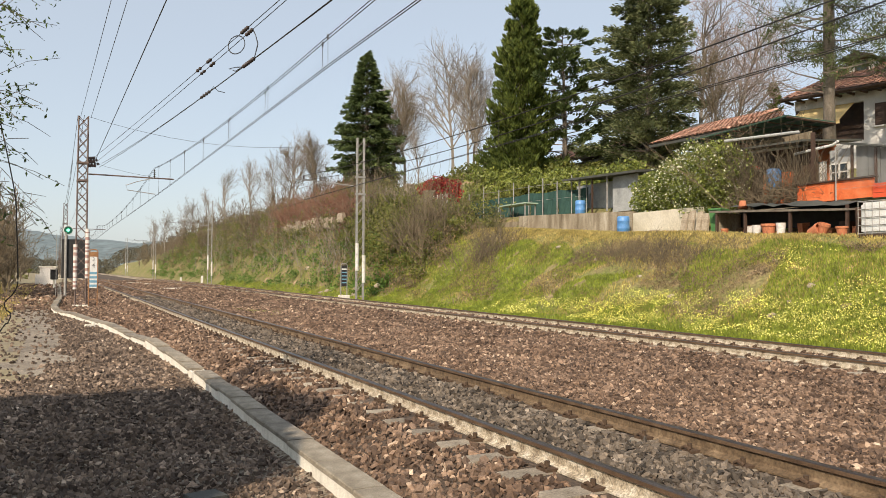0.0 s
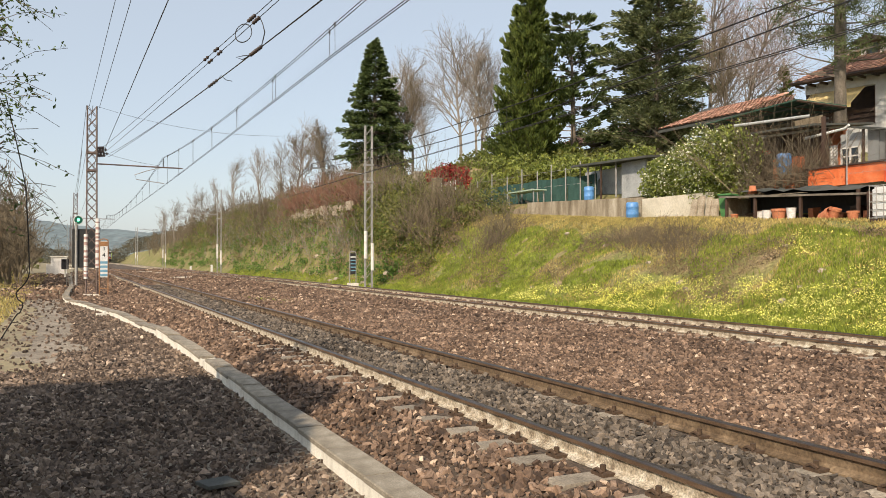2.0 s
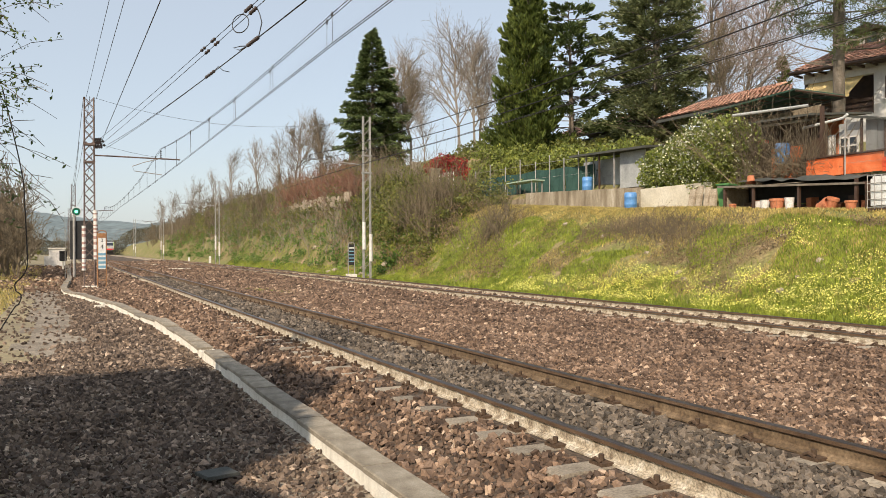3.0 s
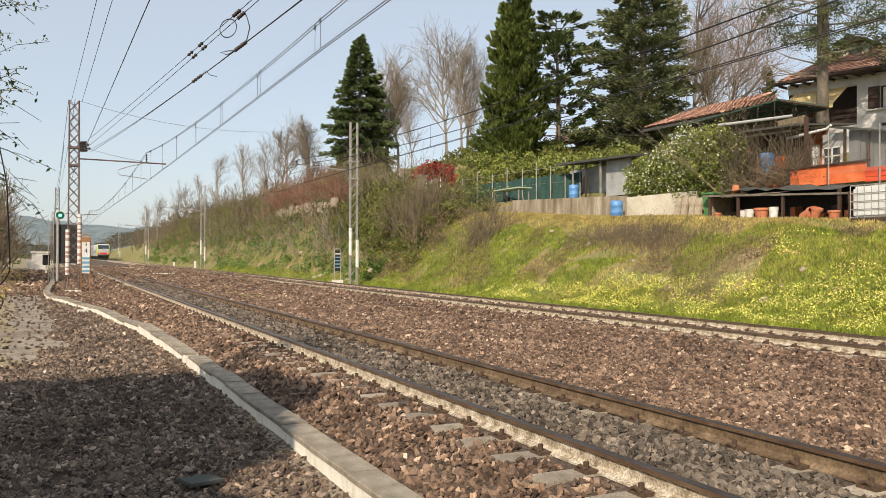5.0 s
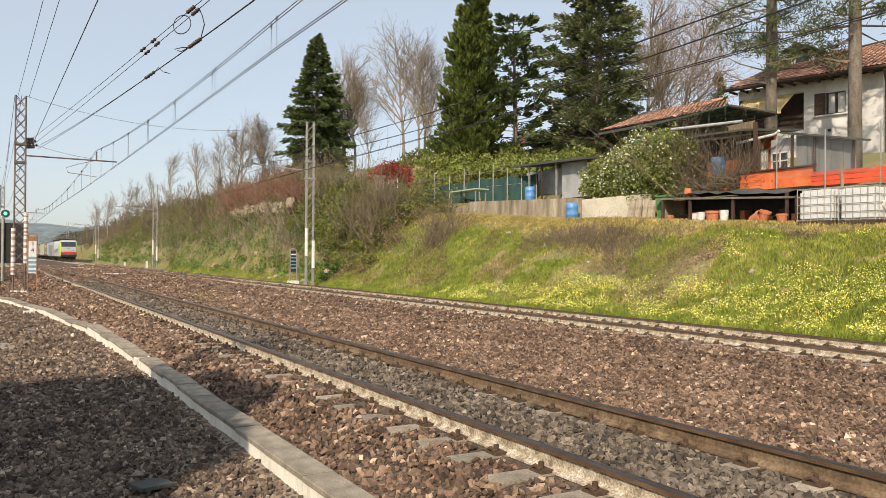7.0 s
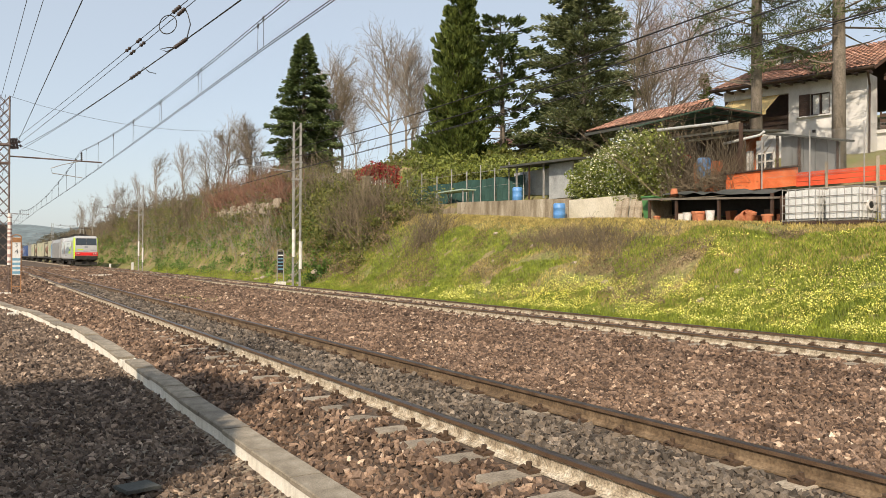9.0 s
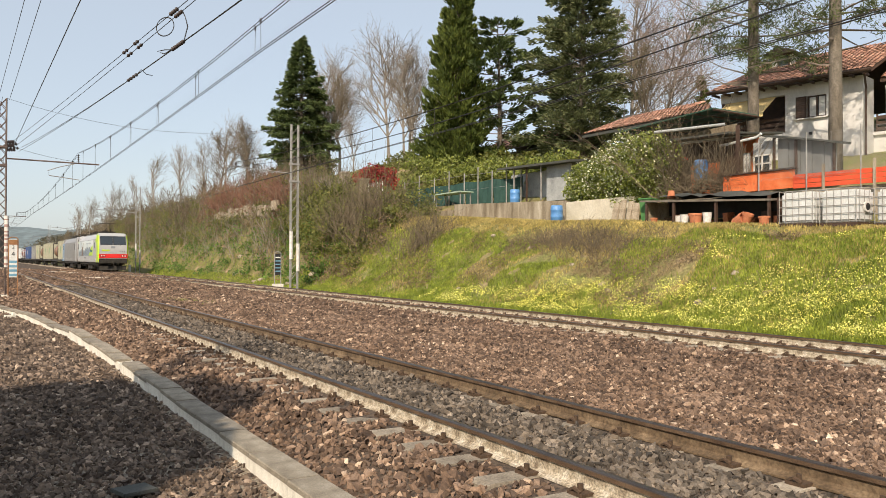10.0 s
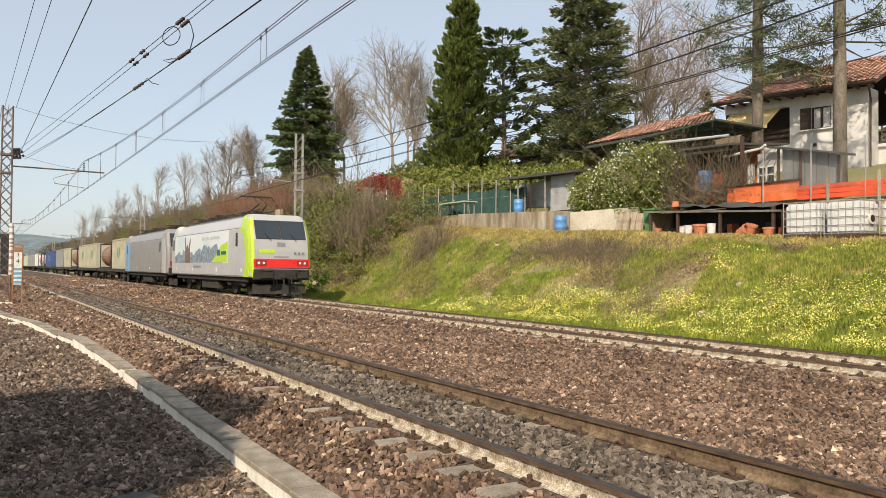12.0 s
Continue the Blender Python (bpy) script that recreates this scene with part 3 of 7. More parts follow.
def catenary(cx, masts, low, r=0.008):
    """Messenger and contact wires with droppers; they stand off to one side at each mast."""
    t = thing("overhead_line", (0, 0, 0), "dark twin messenger and contact wires with droppers above the track", "overhead line")
    for y0, y1 in zip(masts, masts[1:]):
        def off(k):
            return 0.19 * abs(2 * k - 1)
        for d in (-0.03, 0.03):
            pts = [(cx + d + off(k), y0 + (y1 - y0) * k, 6.75 - 4 * (6.75 - low) * k * (1 - k)) for k in np.linspace(0, 1, 25)]
            part("messenger_wire", Shape().tube(pts, r * 1.25, 4), WIRE, t)
        for d in (-0.025, 0.025):
            part("contact_wire", Shape().tube([(cx + d + off(k), y0 + (y1 - y0) * k, 5.24 - 0.28 * k * (1 - k)) for k in np.linspace(0, 1, 13)], r * 1.25, 4), WIRE, t)
        n = round((y1 - y0) / 4.6)
        for i in range(n):
            k = (i + 0.5) / n
            y, x = y0 + (y1 - y0) * k, cx + off(k)
            zt = 6.75 - 4 * (6.75 - low) * k * (1 - k)
            for d, dy in ((-0.03, 0), (0.03, 0.5)):
                part("dropper", Shape().tube([(x + d, y + dy, zt), (x + d * 0.8, y + dy, 5.17)], r * 0.55, 4), WIRE, t)
                part("clamp", Shape().tube([(x + d, y + dy, zt - 0.06), (x + d, y + dy, zt + 0.03)], r * 2.2, 5), WIRE, t)


catenary(NEAR, [-16.4, 43.75, 104, 164, 224, 284], 5.70)


def curve_through(x, a, b, c, y0, y1, n=24):
    """Points at a steady x on the parabola through three (y, z) pairs."""
    q = np.polyfit([a[0], b[0], c[0]], [a[1], b[1], c[1]], 2)
    return [(x, y, float(np.polyval(q, y))) for y in np.linspace(y0, y1, n)]


far_line = thing("overhead_line", (0, 0, 0), "dark messenger and contact wires over the farther track", "overhead line")
for d in (-0.02, 0.02):
    top = curve_through(FAR + d, (9.6, 6.38), (16.9, 6.23), (43.4, 6.80), 2, 43.4)
    mid = curve_through(FAR + d, (8.6, 6.05), (13.6, 5.86), (43.4, 6.55), 2, 43.4)
    part("messenger_wire", Shape().tube(top, 0.009, 4), WIRE, far_line)
    part("messenger_wire", Shape().tube(mid, 0.008, 4), WIRE, far_line)
    part("contact_wire", Shape().tube([(FAR + d * 3, 2, 5.52), (FAR + d * 3, 13, 5.43), (FAR + d, 43.4, 5.4)], 0.010, 4), WIRE, far_line)
for y in (6.2, 9.5, 12.8, 17, 21.5, 26, 31, 36):
    zt = 6.2 if y < 15 else 6.25
    part("dropper", Shape().tube([(FAR, y, zt), (FAR, y, 5.45)], 0.005, 4), WIRE, far_line)
for y0, y1 in ((43.4, 91), (91, 150), (150, 212)):
    part("messenger_wire", Shape().tube(sag((FAR, y0, 6.7), (FAR, y1, 6.7), 0.9), 0.012, 4), WIRE, far_line)
    part("contact_wire", Shape().tube([(FAR, y0, 5.3), (FAR, y1, 5.3)], 0.012, 4), WIRE, far_line)

# wires that run from the near mast over the track
feeder = thing("feeder_line", (0, 0, 0), "dark feeder wires anchored at the lattice mast", "overhead wire")
for a, b, r in (((1.02, 43.4, 9.12), (1.27, 23.5, 8.92), 0.009), ((1.49, 43.4, 9.08), (1.69, 23.5, 8.99), 0.010), ((1.71, 43.4, 6.88), (1.86, 16.0, 6.69), 0.012)):
    a, b = Vector(a), Vector(b)
    part("feeder_wire", Shape().tube([a, b, b + (b - a) * 0.9], r, 4), WIRE, feeder)
SPANS = {"upper": ((1.63, 43.4, 7.05), (3.70, 14.5, 6.51), 0.05), "middle": ((1.71, 43.4, 6.79), (3.84, 14.5, 6.54), 0.05), "lower": ((2.03, 43.4, 6.81), (3.90, 12.0, 5.77), 0.17), "lowest": ((1.92, 43.4, 6.60), (3.93, 12.0, 5.78), 0.13)}


def on_span(name, k):
    """A point a share k of the way along one of the anchored wires."""
    a, b, drop = SPANS[name]
    return Vector(a).lerp(Vector(b), k) - Vector((0, 0, 4 * drop * k * (1 - k)))


for name in SPANS:
    part("feeder_wire", Shape().tube([on_span(name, k) for k in np.linspace(0, 1.5, 31)], 0.0105, 4), WIRE, feeder)
for name, k0, k1, n in (("upper", 0.912, 0.931, 4), ("middle", 0.908, 0.926, 4), ("lower", 0.835, 0.863, 7), ("upper", 0.770, 0.788, 2), ("upper", 0.808, 0.823, 2), ("middle", 0.767, 0.784, 2), ("middle", 0.801, 0.817, 2), ("lower", 0.706, 0.74, 4)):
    s = Shape()
    insulator(s, on_span(name, k0), on_span(name, k1), n, 0.045)
    part("line_insulator", s, PORC, feeder)
c0 = on_span("upper", 0.90)
loop = [c0 + Vector((0.0 + 0.14 * math.sin(t), -0.2 * math.sin(t), -0.17 + 0.20 * math.cos(t))) for t in np.linspace(0, 2 * math.pi, 20)]
part("jumper_loop", Shape().tube(loop, 0.012, 4), WIRE, feeder)
c1, c2 = on_span("middle", 0.926), on_span("lower", 0.863)
part("jumper", Shape().tube([c1, c1 + Vector((0.06, 0, -0.12)), c1.lerp(c2, 0.5) + Vector((0.09, 0, 0)), c2], 0.012, 4), WIRE, feeder)
c3 = on_span("lower", 0.835)
part("jumper_tail", Shape().tube([c3, c3 + Vector((-0.10, 0.2, 0.03)), c3 + Vector((-0.24, 0.3, 0.0)), c3 + Vector((-0.12, 0.2, -0.06)), c3], 0.011, 4), WIRE, feeder)
c4 = on_span("lower", 0.74)
part("jumper_tail", Shape().tube([c4, c4 + Vector((0.08, 0, 0.12)), c4 + Vector((0.2, 0, 0.02)), c4 + Vector((0.36, 0, 0.0))], 0.009, 4), WIRE, feeder)
part("cross_span", Shape().tube(sag((1.35, 43.7, 9.2), (15.9, 43.4, 9.1), 0.95), 0.008, 4), WIRE, feeder)
part("cross_span", Shape().tube(sag((1.5, 43.7, 6.9), (4.4, 43.7, 6.3), 0.08), 0.007, 4), WIRE, feeder)
for y0, y1 in ((43.75, 104), (104, 164), (164, 224)):
    for x, z in ((0.9, 9.2), (1.2, 9.25), (0.7, 6.9), (1.4, 6.8)):
        part("feeder_wire", Shape().tube(sag((x, y0, z), (x, y1, z), 0.6), 0.012, 4), WIRE, feeder)


# ---- train: vehicles run along -y, their front end at local y = 0 ----
LIME = mat("lime_green_paint", [(0.38, 0.56, 0.03), (0.47, 0.66, 0.05)], scale=1.5, rough=0.35, bump=0.02, spread=0.06)
SILVER = mat("light_grey_body_paint", [(0.37, 0.375, 0.38), (0.44, 0.445, 0.45)], scale=1.2, rough=0.4, bump=0.02, spread=0.08)
GREYPAINT = mat("warm_grey_body_paint", [(0.22, 0.215, 0.21), (0.27, 0.265, 0.26)], scale=1.2, rough=0.4, bump=0.02, spread=0.08)
REDPAINT = mat("bright_red_paint", [(0.62, 0.015, 0.015), (0.72, 0.03, 0.025)], scale=3, rough=0.4, bump=0.02, spread=0.06)
CYANPAINT = mat("light_blue_paint", [(0.12, 0.33, 0.60), (0.17, 0.42, 0.68)], scale=3, rough=0.4, bump=0.02, spread=0.06)
ROOFGREY = mat("grey_roof_paint", [(0.085, 0.088, 0.09), (0.135, 0.138, 0.14)], scale=2, rough=0.6, bump=0.05, spread=0.15)
UNDER = mat("dusty_underframe", [(0.016, 0.015, 0.013), (0.05, 0.044, 0.036)], scale=3, rough=0.9, bump=0.3)
MURALSKY = mat("printed_pale_sky", [(0.44, 0.53, 0.58), (0.60, 0.66, 0.67), (0.66, 0.70, 0.68)], scale=0.35, rough=0.4, bump=0, spread=0.05)
MURALROCK = mat("printed_grey_peaks", [(0.09, 0.12, 0.16), (0.20, 0.25, 0.30), (0.34, 0.39, 0.43)], scale=3.5, rough=0.4, bump=0, spread=0.4, fine=6)
MURALBROWN = mat("printed_brown_rock", [(0.10, 0.06, 0.04), (0.24, 0.16, 0.12)], scale=4, rough=0.4, bump=0, spread=0.3, fine=8)
MARKGREY = mat("printed_grey_lettering", [(0.18, 0.2, 0.22), (0.24, 0.26, 0.28)], scale=4, rough=0.5, bump=0)
MARKTEAL = mat("printed_dark_mark", [(0.02, 0.10, 0.12), (0.03, 0.14, 0.16)], scale=4, rough=0.5, bump=0)
BEIGE = mat("beige_container_paint", [(0.33, 0.32, 0.23), (0.42, 0.405, 0.30), (0.47, 0.46, 0.36)], scale=1.0, rough=0.6, bump=0.1, spread=0.1)
GREENMARK = mat("green_lettering", [(0.05, 0.30, 0.12), (0.08, 0.38, 0.16)], scale=4, rough=0.5, bump=0)
CONTBLUE = mat("dark_blue_container", [(0.04, 0.08, 0.20), (0.07, 0.12, 0.28)], scale=1.0, rough=0.6)
CONTGREY = mat("grey_container", [(0.22, 0.22, 0.21), (0.33, 0.33, 0.32)], scale=1.0, rough=0.6)
CONTGREEN = mat("pale_green_container", [(0.40, 0.48, 0.36), (0.52, 0.58, 0.46)], scale=1.0, rough=0.6)
CONTRED = mat("faded_red_container", [(0.34, 0.09, 0.06), (0.45, 0.16, 0.11)], scale=1.0, rough=0.6)
TANKBROWN = mat("brown_tank_shell", [(0.15, 0.085, 0.055), (0.25, 0.15, 0.10)], scale=1.2, rough=0.5, metal=0.1)
TANKPALE = mat("pale_tank_shell", [(0.5, 0.5, 0.5), (0.66, 0.65, 0.64)], scale=1.2, rough=0.4)
LAMP = glow_mat("lit_headlamp", (1.0, 0.62, 0.55), 0.5)
DARKRED = mat("dark_red_lamp_housing", [(0.22, 0.02, 0.02), (0.30, 0.035, 0.03)], scale=4, rough=0.35, bump=0.02)
TANKBAND = mat("ochre_tank_band", [(0.24, 0.12, 0.06), (0.32, 0.17, 0.09)], scale=2, rough=0.5)
L = 18.9


def plate(outline, x=-1.49, proud=0.006):
    """A thin plate on the body's left side from (y, z) corners."""
    s = Shape()
    n = len(outline)
    s.add([(x - proud, y, z) for y, z in outline] + [(x + 0.01, y, z) for y, z in outline], [tuple(range(n))] + [(i, n + i, n + (i + 1) % n, (i + 1) % n) for i in range(n)])
    return s


def front_y(z):
    """Where the nose stands at a height."""
    return interp(z, [(0.9, 0.62), (1.4, 0.55), (2.2, 0.60), (2.75, 0.68), (3.75, 1.16), (4.0, 1.5)])


def cab_half(z):
    """Half the width of the cab at a height."""
    return interp(z, [(0.93, 1.44), (1.0, 1.49), (2.75, 1.49), (3.3, 1.475), (3.75, 1.42), (3.92, 1.34), (3.99, 1.22)])


def loco_body(mat_side, parent):
    levels = [(0.93, 1.44), (1.0, 1.49), (1.6, 1.49), (2.2, 1.49), (2.75, 1.49), (3.30, 1.475), (3.42, 1.44), (3.70, 1.24), (3.92, 1.06), (3.99, 0.9)]
    s = Shape()
    rows = []
    for z, h in levels:
        fy, c = front_y(z), cab_half(z)
        nose = c * 0.965
        half = [(-h, 2.45), (-c, 2.25), (-c, fy + 0.45), (-nose, fy + 0.1), (-nose + 0.12, fy), (nose - 0.12, fy), (nose, fy + 0.1), (c, fy + 0.45), (c, 2.25), (h, 2.45)]
        rows.append([(x, y, z) for x, y in half] + [(-x, L - y, z) for x, y in half])
    for r in rows:
        s.v.extend(r)
    n = 20
    for i in range(len(rows) - 1):
        for j in range(n):
            k = (j + 1) % n
            s.f.append((i * n + j, i * n + k, (i + 1) * n + k, (i + 1) * n + j))
    s.f.append(tuple(reversed(range(n))))
    s.f.append(tuple((len(rows) - 1) * n + j for j in range(n)))
    return part("body", s, mat_side, parent, bevel=0.0)


def on_nose(parent, name, material, x0, x1, z0, z1, label="", proud=0.012, depth=0.03):
    ya, yb = front_y(z0) - proud, front_y(z1) - proud
    s = Shape().add([(x0, ya, z0), (x1, ya, z0), (x1, yb, z1), (x0, yb, z1), (x0, ya + depth, z0), (x1, ya + depth, z0), (x1, yb + depth, z1), (x0, yb + depth, z1)], [(0, 1, 2, 3), (0, 4, 5, 1), (1, 5, 6, 2), (2, 6, 7, 3), (3, 7, 4, 0), (7, 6, 5, 4)])
    return part(name, s, material, parent, label)


def bogie(parent, y):
    b = part("bogie_frame", Shape().box((-1.02, y, 0.62), (0.14, 3.3, 0.26)).box((1.02, y, 0.62), (0.14, 3.3, 0.26)).box((0, y, 0.6), (2.0, 0.5, 0.3)), UNDER, parent, bevel=0.02)
    for dy in (-1.3, 1.3):
        for x in (-0.76, 0.76):
            w = Shape()
            for r, a, c in ((0.60, -0.065, 0.065), (0.64, 0.045, 0.075)):
                w.tube([(x + a * (1 if x < 0 else -1), y + dy, 0.625), (x + c * (1 if x < 0 else -1), y + dy, 0.625)], r, 24)
            part("wheel", w, UNDER, b)
        for x in (-1.08, 1.08):
            part("axle_box", Shape().box((x, y + dy, 0.62), (0.2, 0.34, 0.34)), UNDER, b, bevel=0.03)
            part("spring", Shape().tube([(x, y + dy - 0.32, 0.55), (x, y + dy - 0.32, 0.95)], 0.10, 8), UNDER, b)
            part("spring", Shape().tube([(x, y + dy + 0.32, 0.55), (x, y + dy + 0.32, 0.95)], 0.10, 8), UNDER, b)


def pantograph(parent, y, up):
    z = 4.05
    p = part("pantograph", Shape().box((0, y, z + 0.1), (1.3, 1.9, 0.06)), UNDER, parent, "dark folded pantograph")
    top = 5.12 if up else z + 0.36
    for x in (-0.35, 0.35):
        part("arm", Shape().tube([(x, y + 0.8, z + 0.15), (x * 0.6, y - 1.0, (z + top) / 2 + 0.05), (x * 0.5, y + 0.2, top)], 0.035, 5), UNDER, p)
    part("pan_head", Shape().box((0, y + 0.2, top), (1.6, 0.30, 0.05)).tube([(-0.8, y + 0.2, top), (-1.05, y + 0.2, top - 0.22)], 0.02, 5).tube([(0.8, y + 0.2, top), (1.05, y + 0.2, top - 0.22)], 0.02, 5), UNDER, p)
    for x in (-0.6, 0.6):
        for dy in (-0.8, 0.8):
            s = Shape()
            insulator(s, (x, y + dy, z - 0.1), (x, y + dy, z + 0.12), 3, 0.09)
            part("insulator", s, PORC, p)


def locomotive(lead):
    label = "light grey and lime green electric locomotive with a printed mountain side" if lead else "grey electric locomotive with a light blue stripe"
    t = thing("locomotive", (FAR, 500, 0), label, "locomotive", "locomotives")
    side = SILVER if lead else GREYPAINT
    loco_body(side, t)
    part("roof_cover", Shape().extrude([(2.6, 3.98), (16.3, 3.98), (16.0, 4.06), (2.9, 4.06)], "x", -0.85, 0.85), ROOFGREY, t)
    for sx in (-1, 1):
        s = Shape()
        s.add([(sx * 1.472, 2.3, 3.34), (sx * 1.472, 16.6, 3.34), (sx * 1.03, 16.6, 3.955), (sx * 1.03, 2.3, 3.955), (sx * 1.44, 2.3, 3.30), (sx * 1.44, 16.6, 3.30), (sx * 1.0, 16.6, 3.9), (sx * 1.0, 2.3, 3.9)], [(0, 1, 2, 3), (7, 6, 5, 4), (0, 4, 5, 1), (1, 5, 6, 2), (2, 6, 7, 3), (3, 7, 4, 0)])
        part("roof_flank", s, ROOFGREY, t)
    s = Shape()
    rng = random.Random(9)
    for i in range(16):
        y = 4.2 + i * 0.68
        h = rng.uniform(0.12, 0.4)
        s.box((rng.uniform(-0.5, 0.5), y, 4.06 + h / 2), (rng.uniform(0.15, 0.8), rng.uniform(0.15, 0.5), h))
    s.tube([(-0.3, 3, 4.35), (-0.3, 16, 4.35)], 0.03, 5)
    s.tube([(0.4, 3, 4.28), (0.4, 16, 4.28)], 0.03, 5)
    part("roof_equipment", s, UNDER, t)
    pantograph(t, 4.6, lead)
    pantograph(t, 15.0, False)
    # windscreens, lamps and buffers on the front
    for x0, x1 in ((-1.2, -0.05), (0.05, 1.2)):
        on_nose(t, "windscreen_seal", BLACK, x0 - 0.045, x1 + 0.045, 2.76, 3.68, proud=0.008)
        w = on_nose(t, "windscreen", GLASS, x0, x1, 2.80, 3.64, "dark windscreen pane")
        part("wiper", Shape().tube([((x0 + x1) / 2 + 0.1, front_y(2.7) - 0.05, 2.68), ((x0 + x1) / 2 - 0.15, front_y(3.05) - 0.05, 3.05)], 0.016, 4), BLACK, w)
    on_nose(t, "nose_hatch", MARKGREY, -0.22, 0.18, 2.42, 2.62)
    if lead:
        on_nose(t, "nose_band", REDPAINT, -1.38, 1.38, 1.40, 1.82, "bright red band under the nose")
        on_nose(t, "lime_patch", LIME, -1.1, -0.35, 2.10, 2.28)
    for x in (-1.02, 1.02):
        hz = on_nose(t, "lamp_housing", DARKRED, x - 0.27, x + 0.27, 1.50, 1.76, "dark red lamp cluster", proud=0.03)
        for dx in (-0.12, 0.12):
            c = (x + dx, front_y(1.6) - 0.04, 1.63)
            part("headlamp", Shape().tube([c, (c[0], c[1] + 0.03, c[2])], 0.055, 12), LAMP if lead else GALV, hz)
    s = Shape()
    for i, w in enumerate((0.18, 0.18, 0.18)):
        s.box((0.66 + i * 0.2, front_y(1.98) - 0.012, 2.1), (0.10, 0.02, 0.13))
    part("number_bars", s, MARKGREY, t)
    s = Shape()
    for i in range(6):
        s.box((-0.35 + i * 0.13, front_y(1.93) - 0.012, 1.93), (0.08, 0.02, 0.05))
    part("lettering_bars", s, MARKGREY, t)
    for y, d in ((0, 1), (L, -1)):
        part("buffer_beam", Shape().box((0, y + d * 0.65, 1.08), (2.75, 0.25, 0.5)), UNDER, t, bevel=0.02)
        for x in (-0.875, 0.875):
            b = part("buffer", Shape().tube([(x, y + d * 0.6, 1.06), (x, y + d * 0.15, 1.06)], 0.11, 12), UNDER, t)
            part("buffer_plate", Shape().box((x, y + d * 0.09, 1.06), (0.62, 0.06, 0.36)), UNDER, b, bevel=0.05)
        part("plough", Shape().add([(-1.3, y + d * 0.75, 0.16), (1.3, y + d * 0.75, 0.16), (1.3, y + d * 0.9, 0.6), (-1.3, y + d * 0.9, 0.6), (-1.2, y + d * 1.3, 0.16), (1.2, y + d * 1.3, 0.16), (1.2, y + d * 1.3, 0.6), (-1.2, y + d * 1.3, 0.6), (0, y + d * 0.55, 0.16), (0, y + d * 0.7, 0.6)], [(0, 8, 9, 3), (8, 1, 2, 9), (1, 5, 6, 2), (4, 0, 3, 7), (3, 9, 2, 6, 7), (0, 4, 5, 1, 8)]), UNDER, t, "grey-edged snow plough")
        part("coupler", Shape().box((0, y + d * 0.4, 1.02), (0.14, 0.5, 0.16)).tube([(0, y + d * 0.3, 1.0), (0.02, y + d * 0.25, 0.55)], 0.04, 6), UNDER, t)
        for x in (-0.45, -0.3, 0.3, 0.45):
            part("hose", Shape().tube([(x, y + d * 0.52, 0.95), (x, y + d * 0.35, 0.7), (x * 1.1, y + d * 0.5, 0.45)], 0.03, 6), UNDER, t)
    # left side
    if lead:
        part("lime_corner", plate([(0.98, 0.95), (1.9, 0.95), (1.55, 1.6), (1.62, 2.3), (2.0, 3.05), (2.75, 3.33), (1.60, 3.33), (1.16, 2.9), (1.05, 2.5), (1.0, 1.6)]), LIME, t)
        s = Shape().add([(sx * (cab_half(z) + 0.012), y, z) for sx in (-1, 1) for z in (3.3, 3.75, 3.92, 3.995) for y in (front_y(z) + 0.42, 2.26)] + [(-0.9, 1.9, 4.0), (0.9, 1.9, 4.0)], [(0, 1, 3, 2), (2, 3, 5, 4), (4, 5, 7, 6), (8, 10, 11, 9), (10, 12, 13, 11), (12, 14, 15, 13), (6, 7, 15, 14)])
        part("lime_cap", s, LIME, t)
        part("lime_corner_rear", plate([(17.9, 2.7), (17.6, 3.33), (16.9, 3.33), (17.3, 2.9)]), LIME, t)
        for sx in (-1, 1):
            s = Shape()
            zs = (0.96, 1.39, 1.84, 2.3, 2.75, 3.1, 3.3, 3.5, 3.75)
            for z in zs:
                hw = cab_half(z)
                nose = hw * 0.965
                fy = front_y(z)
                s.v += [(sx * (hw + 0.010), fy + 0.46, z), (sx * (nose + 0.014), fy + 0.09, z), (sx * (nose - 0.10), fy - 0.010, z)]
            s.f = [(i * 3 + k, i * 3 + k + 1, i * 3 + k + 4, i * 3 + k + 3) for i in range(len(zs) - 1) for k in range(2)]
            part("lime_edge", s, LIME, t)
        m = part("mural", plate([(4.55, 1.62), (17.0, 1.62), (17.0, 3.30), (4.55, 3.30)]), MURALSKY, t, "printed picture of pale sky and grey peaks")
        rng = random.Random(3)
        ridge = [(5.6, 1.64), (17.0, 1.64)]
        top = []
        y = 17.0
        while y > 6.6:
            top.append((y, 2.25 + 0.35 * noise.noise(Vector((y * 0.8, 0, 1))) + rng.uniform(-0.12, 0.16) + 0.35 * math.exp(-((y - 8.6) / 1.5) ** 2)))
            y -= 0.33
        part("mural_peaks", plate(ridge + top, proud=0.009), MURALROCK, m)
        part("mural_rock", plate([(12.7, 1.64), (14.3, 1.64), (14.1, 2.2), (14.35, 3.2), (14.1, 3.2), (13.9, 2.6), (13.5, 2.75), (13.3, 2.5), (12.9, 3.1), (12.75, 3.1), (12.95, 2.4)], proud=0.012), MURALBROWN, m)
        part("mural_corner", plate([(4.6, 1.66), (7.9, 1.66), (6.9, 2.05), (5.9, 2.55), (4.6, 2.75)], proud=0.013), LIME, m)
        part("mural_mark", plate([(6.05, 2.02), (6.7, 2.02), (6.7, 2.32), (6.05, 2.32)], proud=0.016), MARKTEAL, m)
        part("mural_mark", plate([(4.9, 2.06), (5.9, 2.06), (5.9, 2.24), (4.9, 2.24)], proud=0.016), MARKTEAL, m)
        s = Shape()
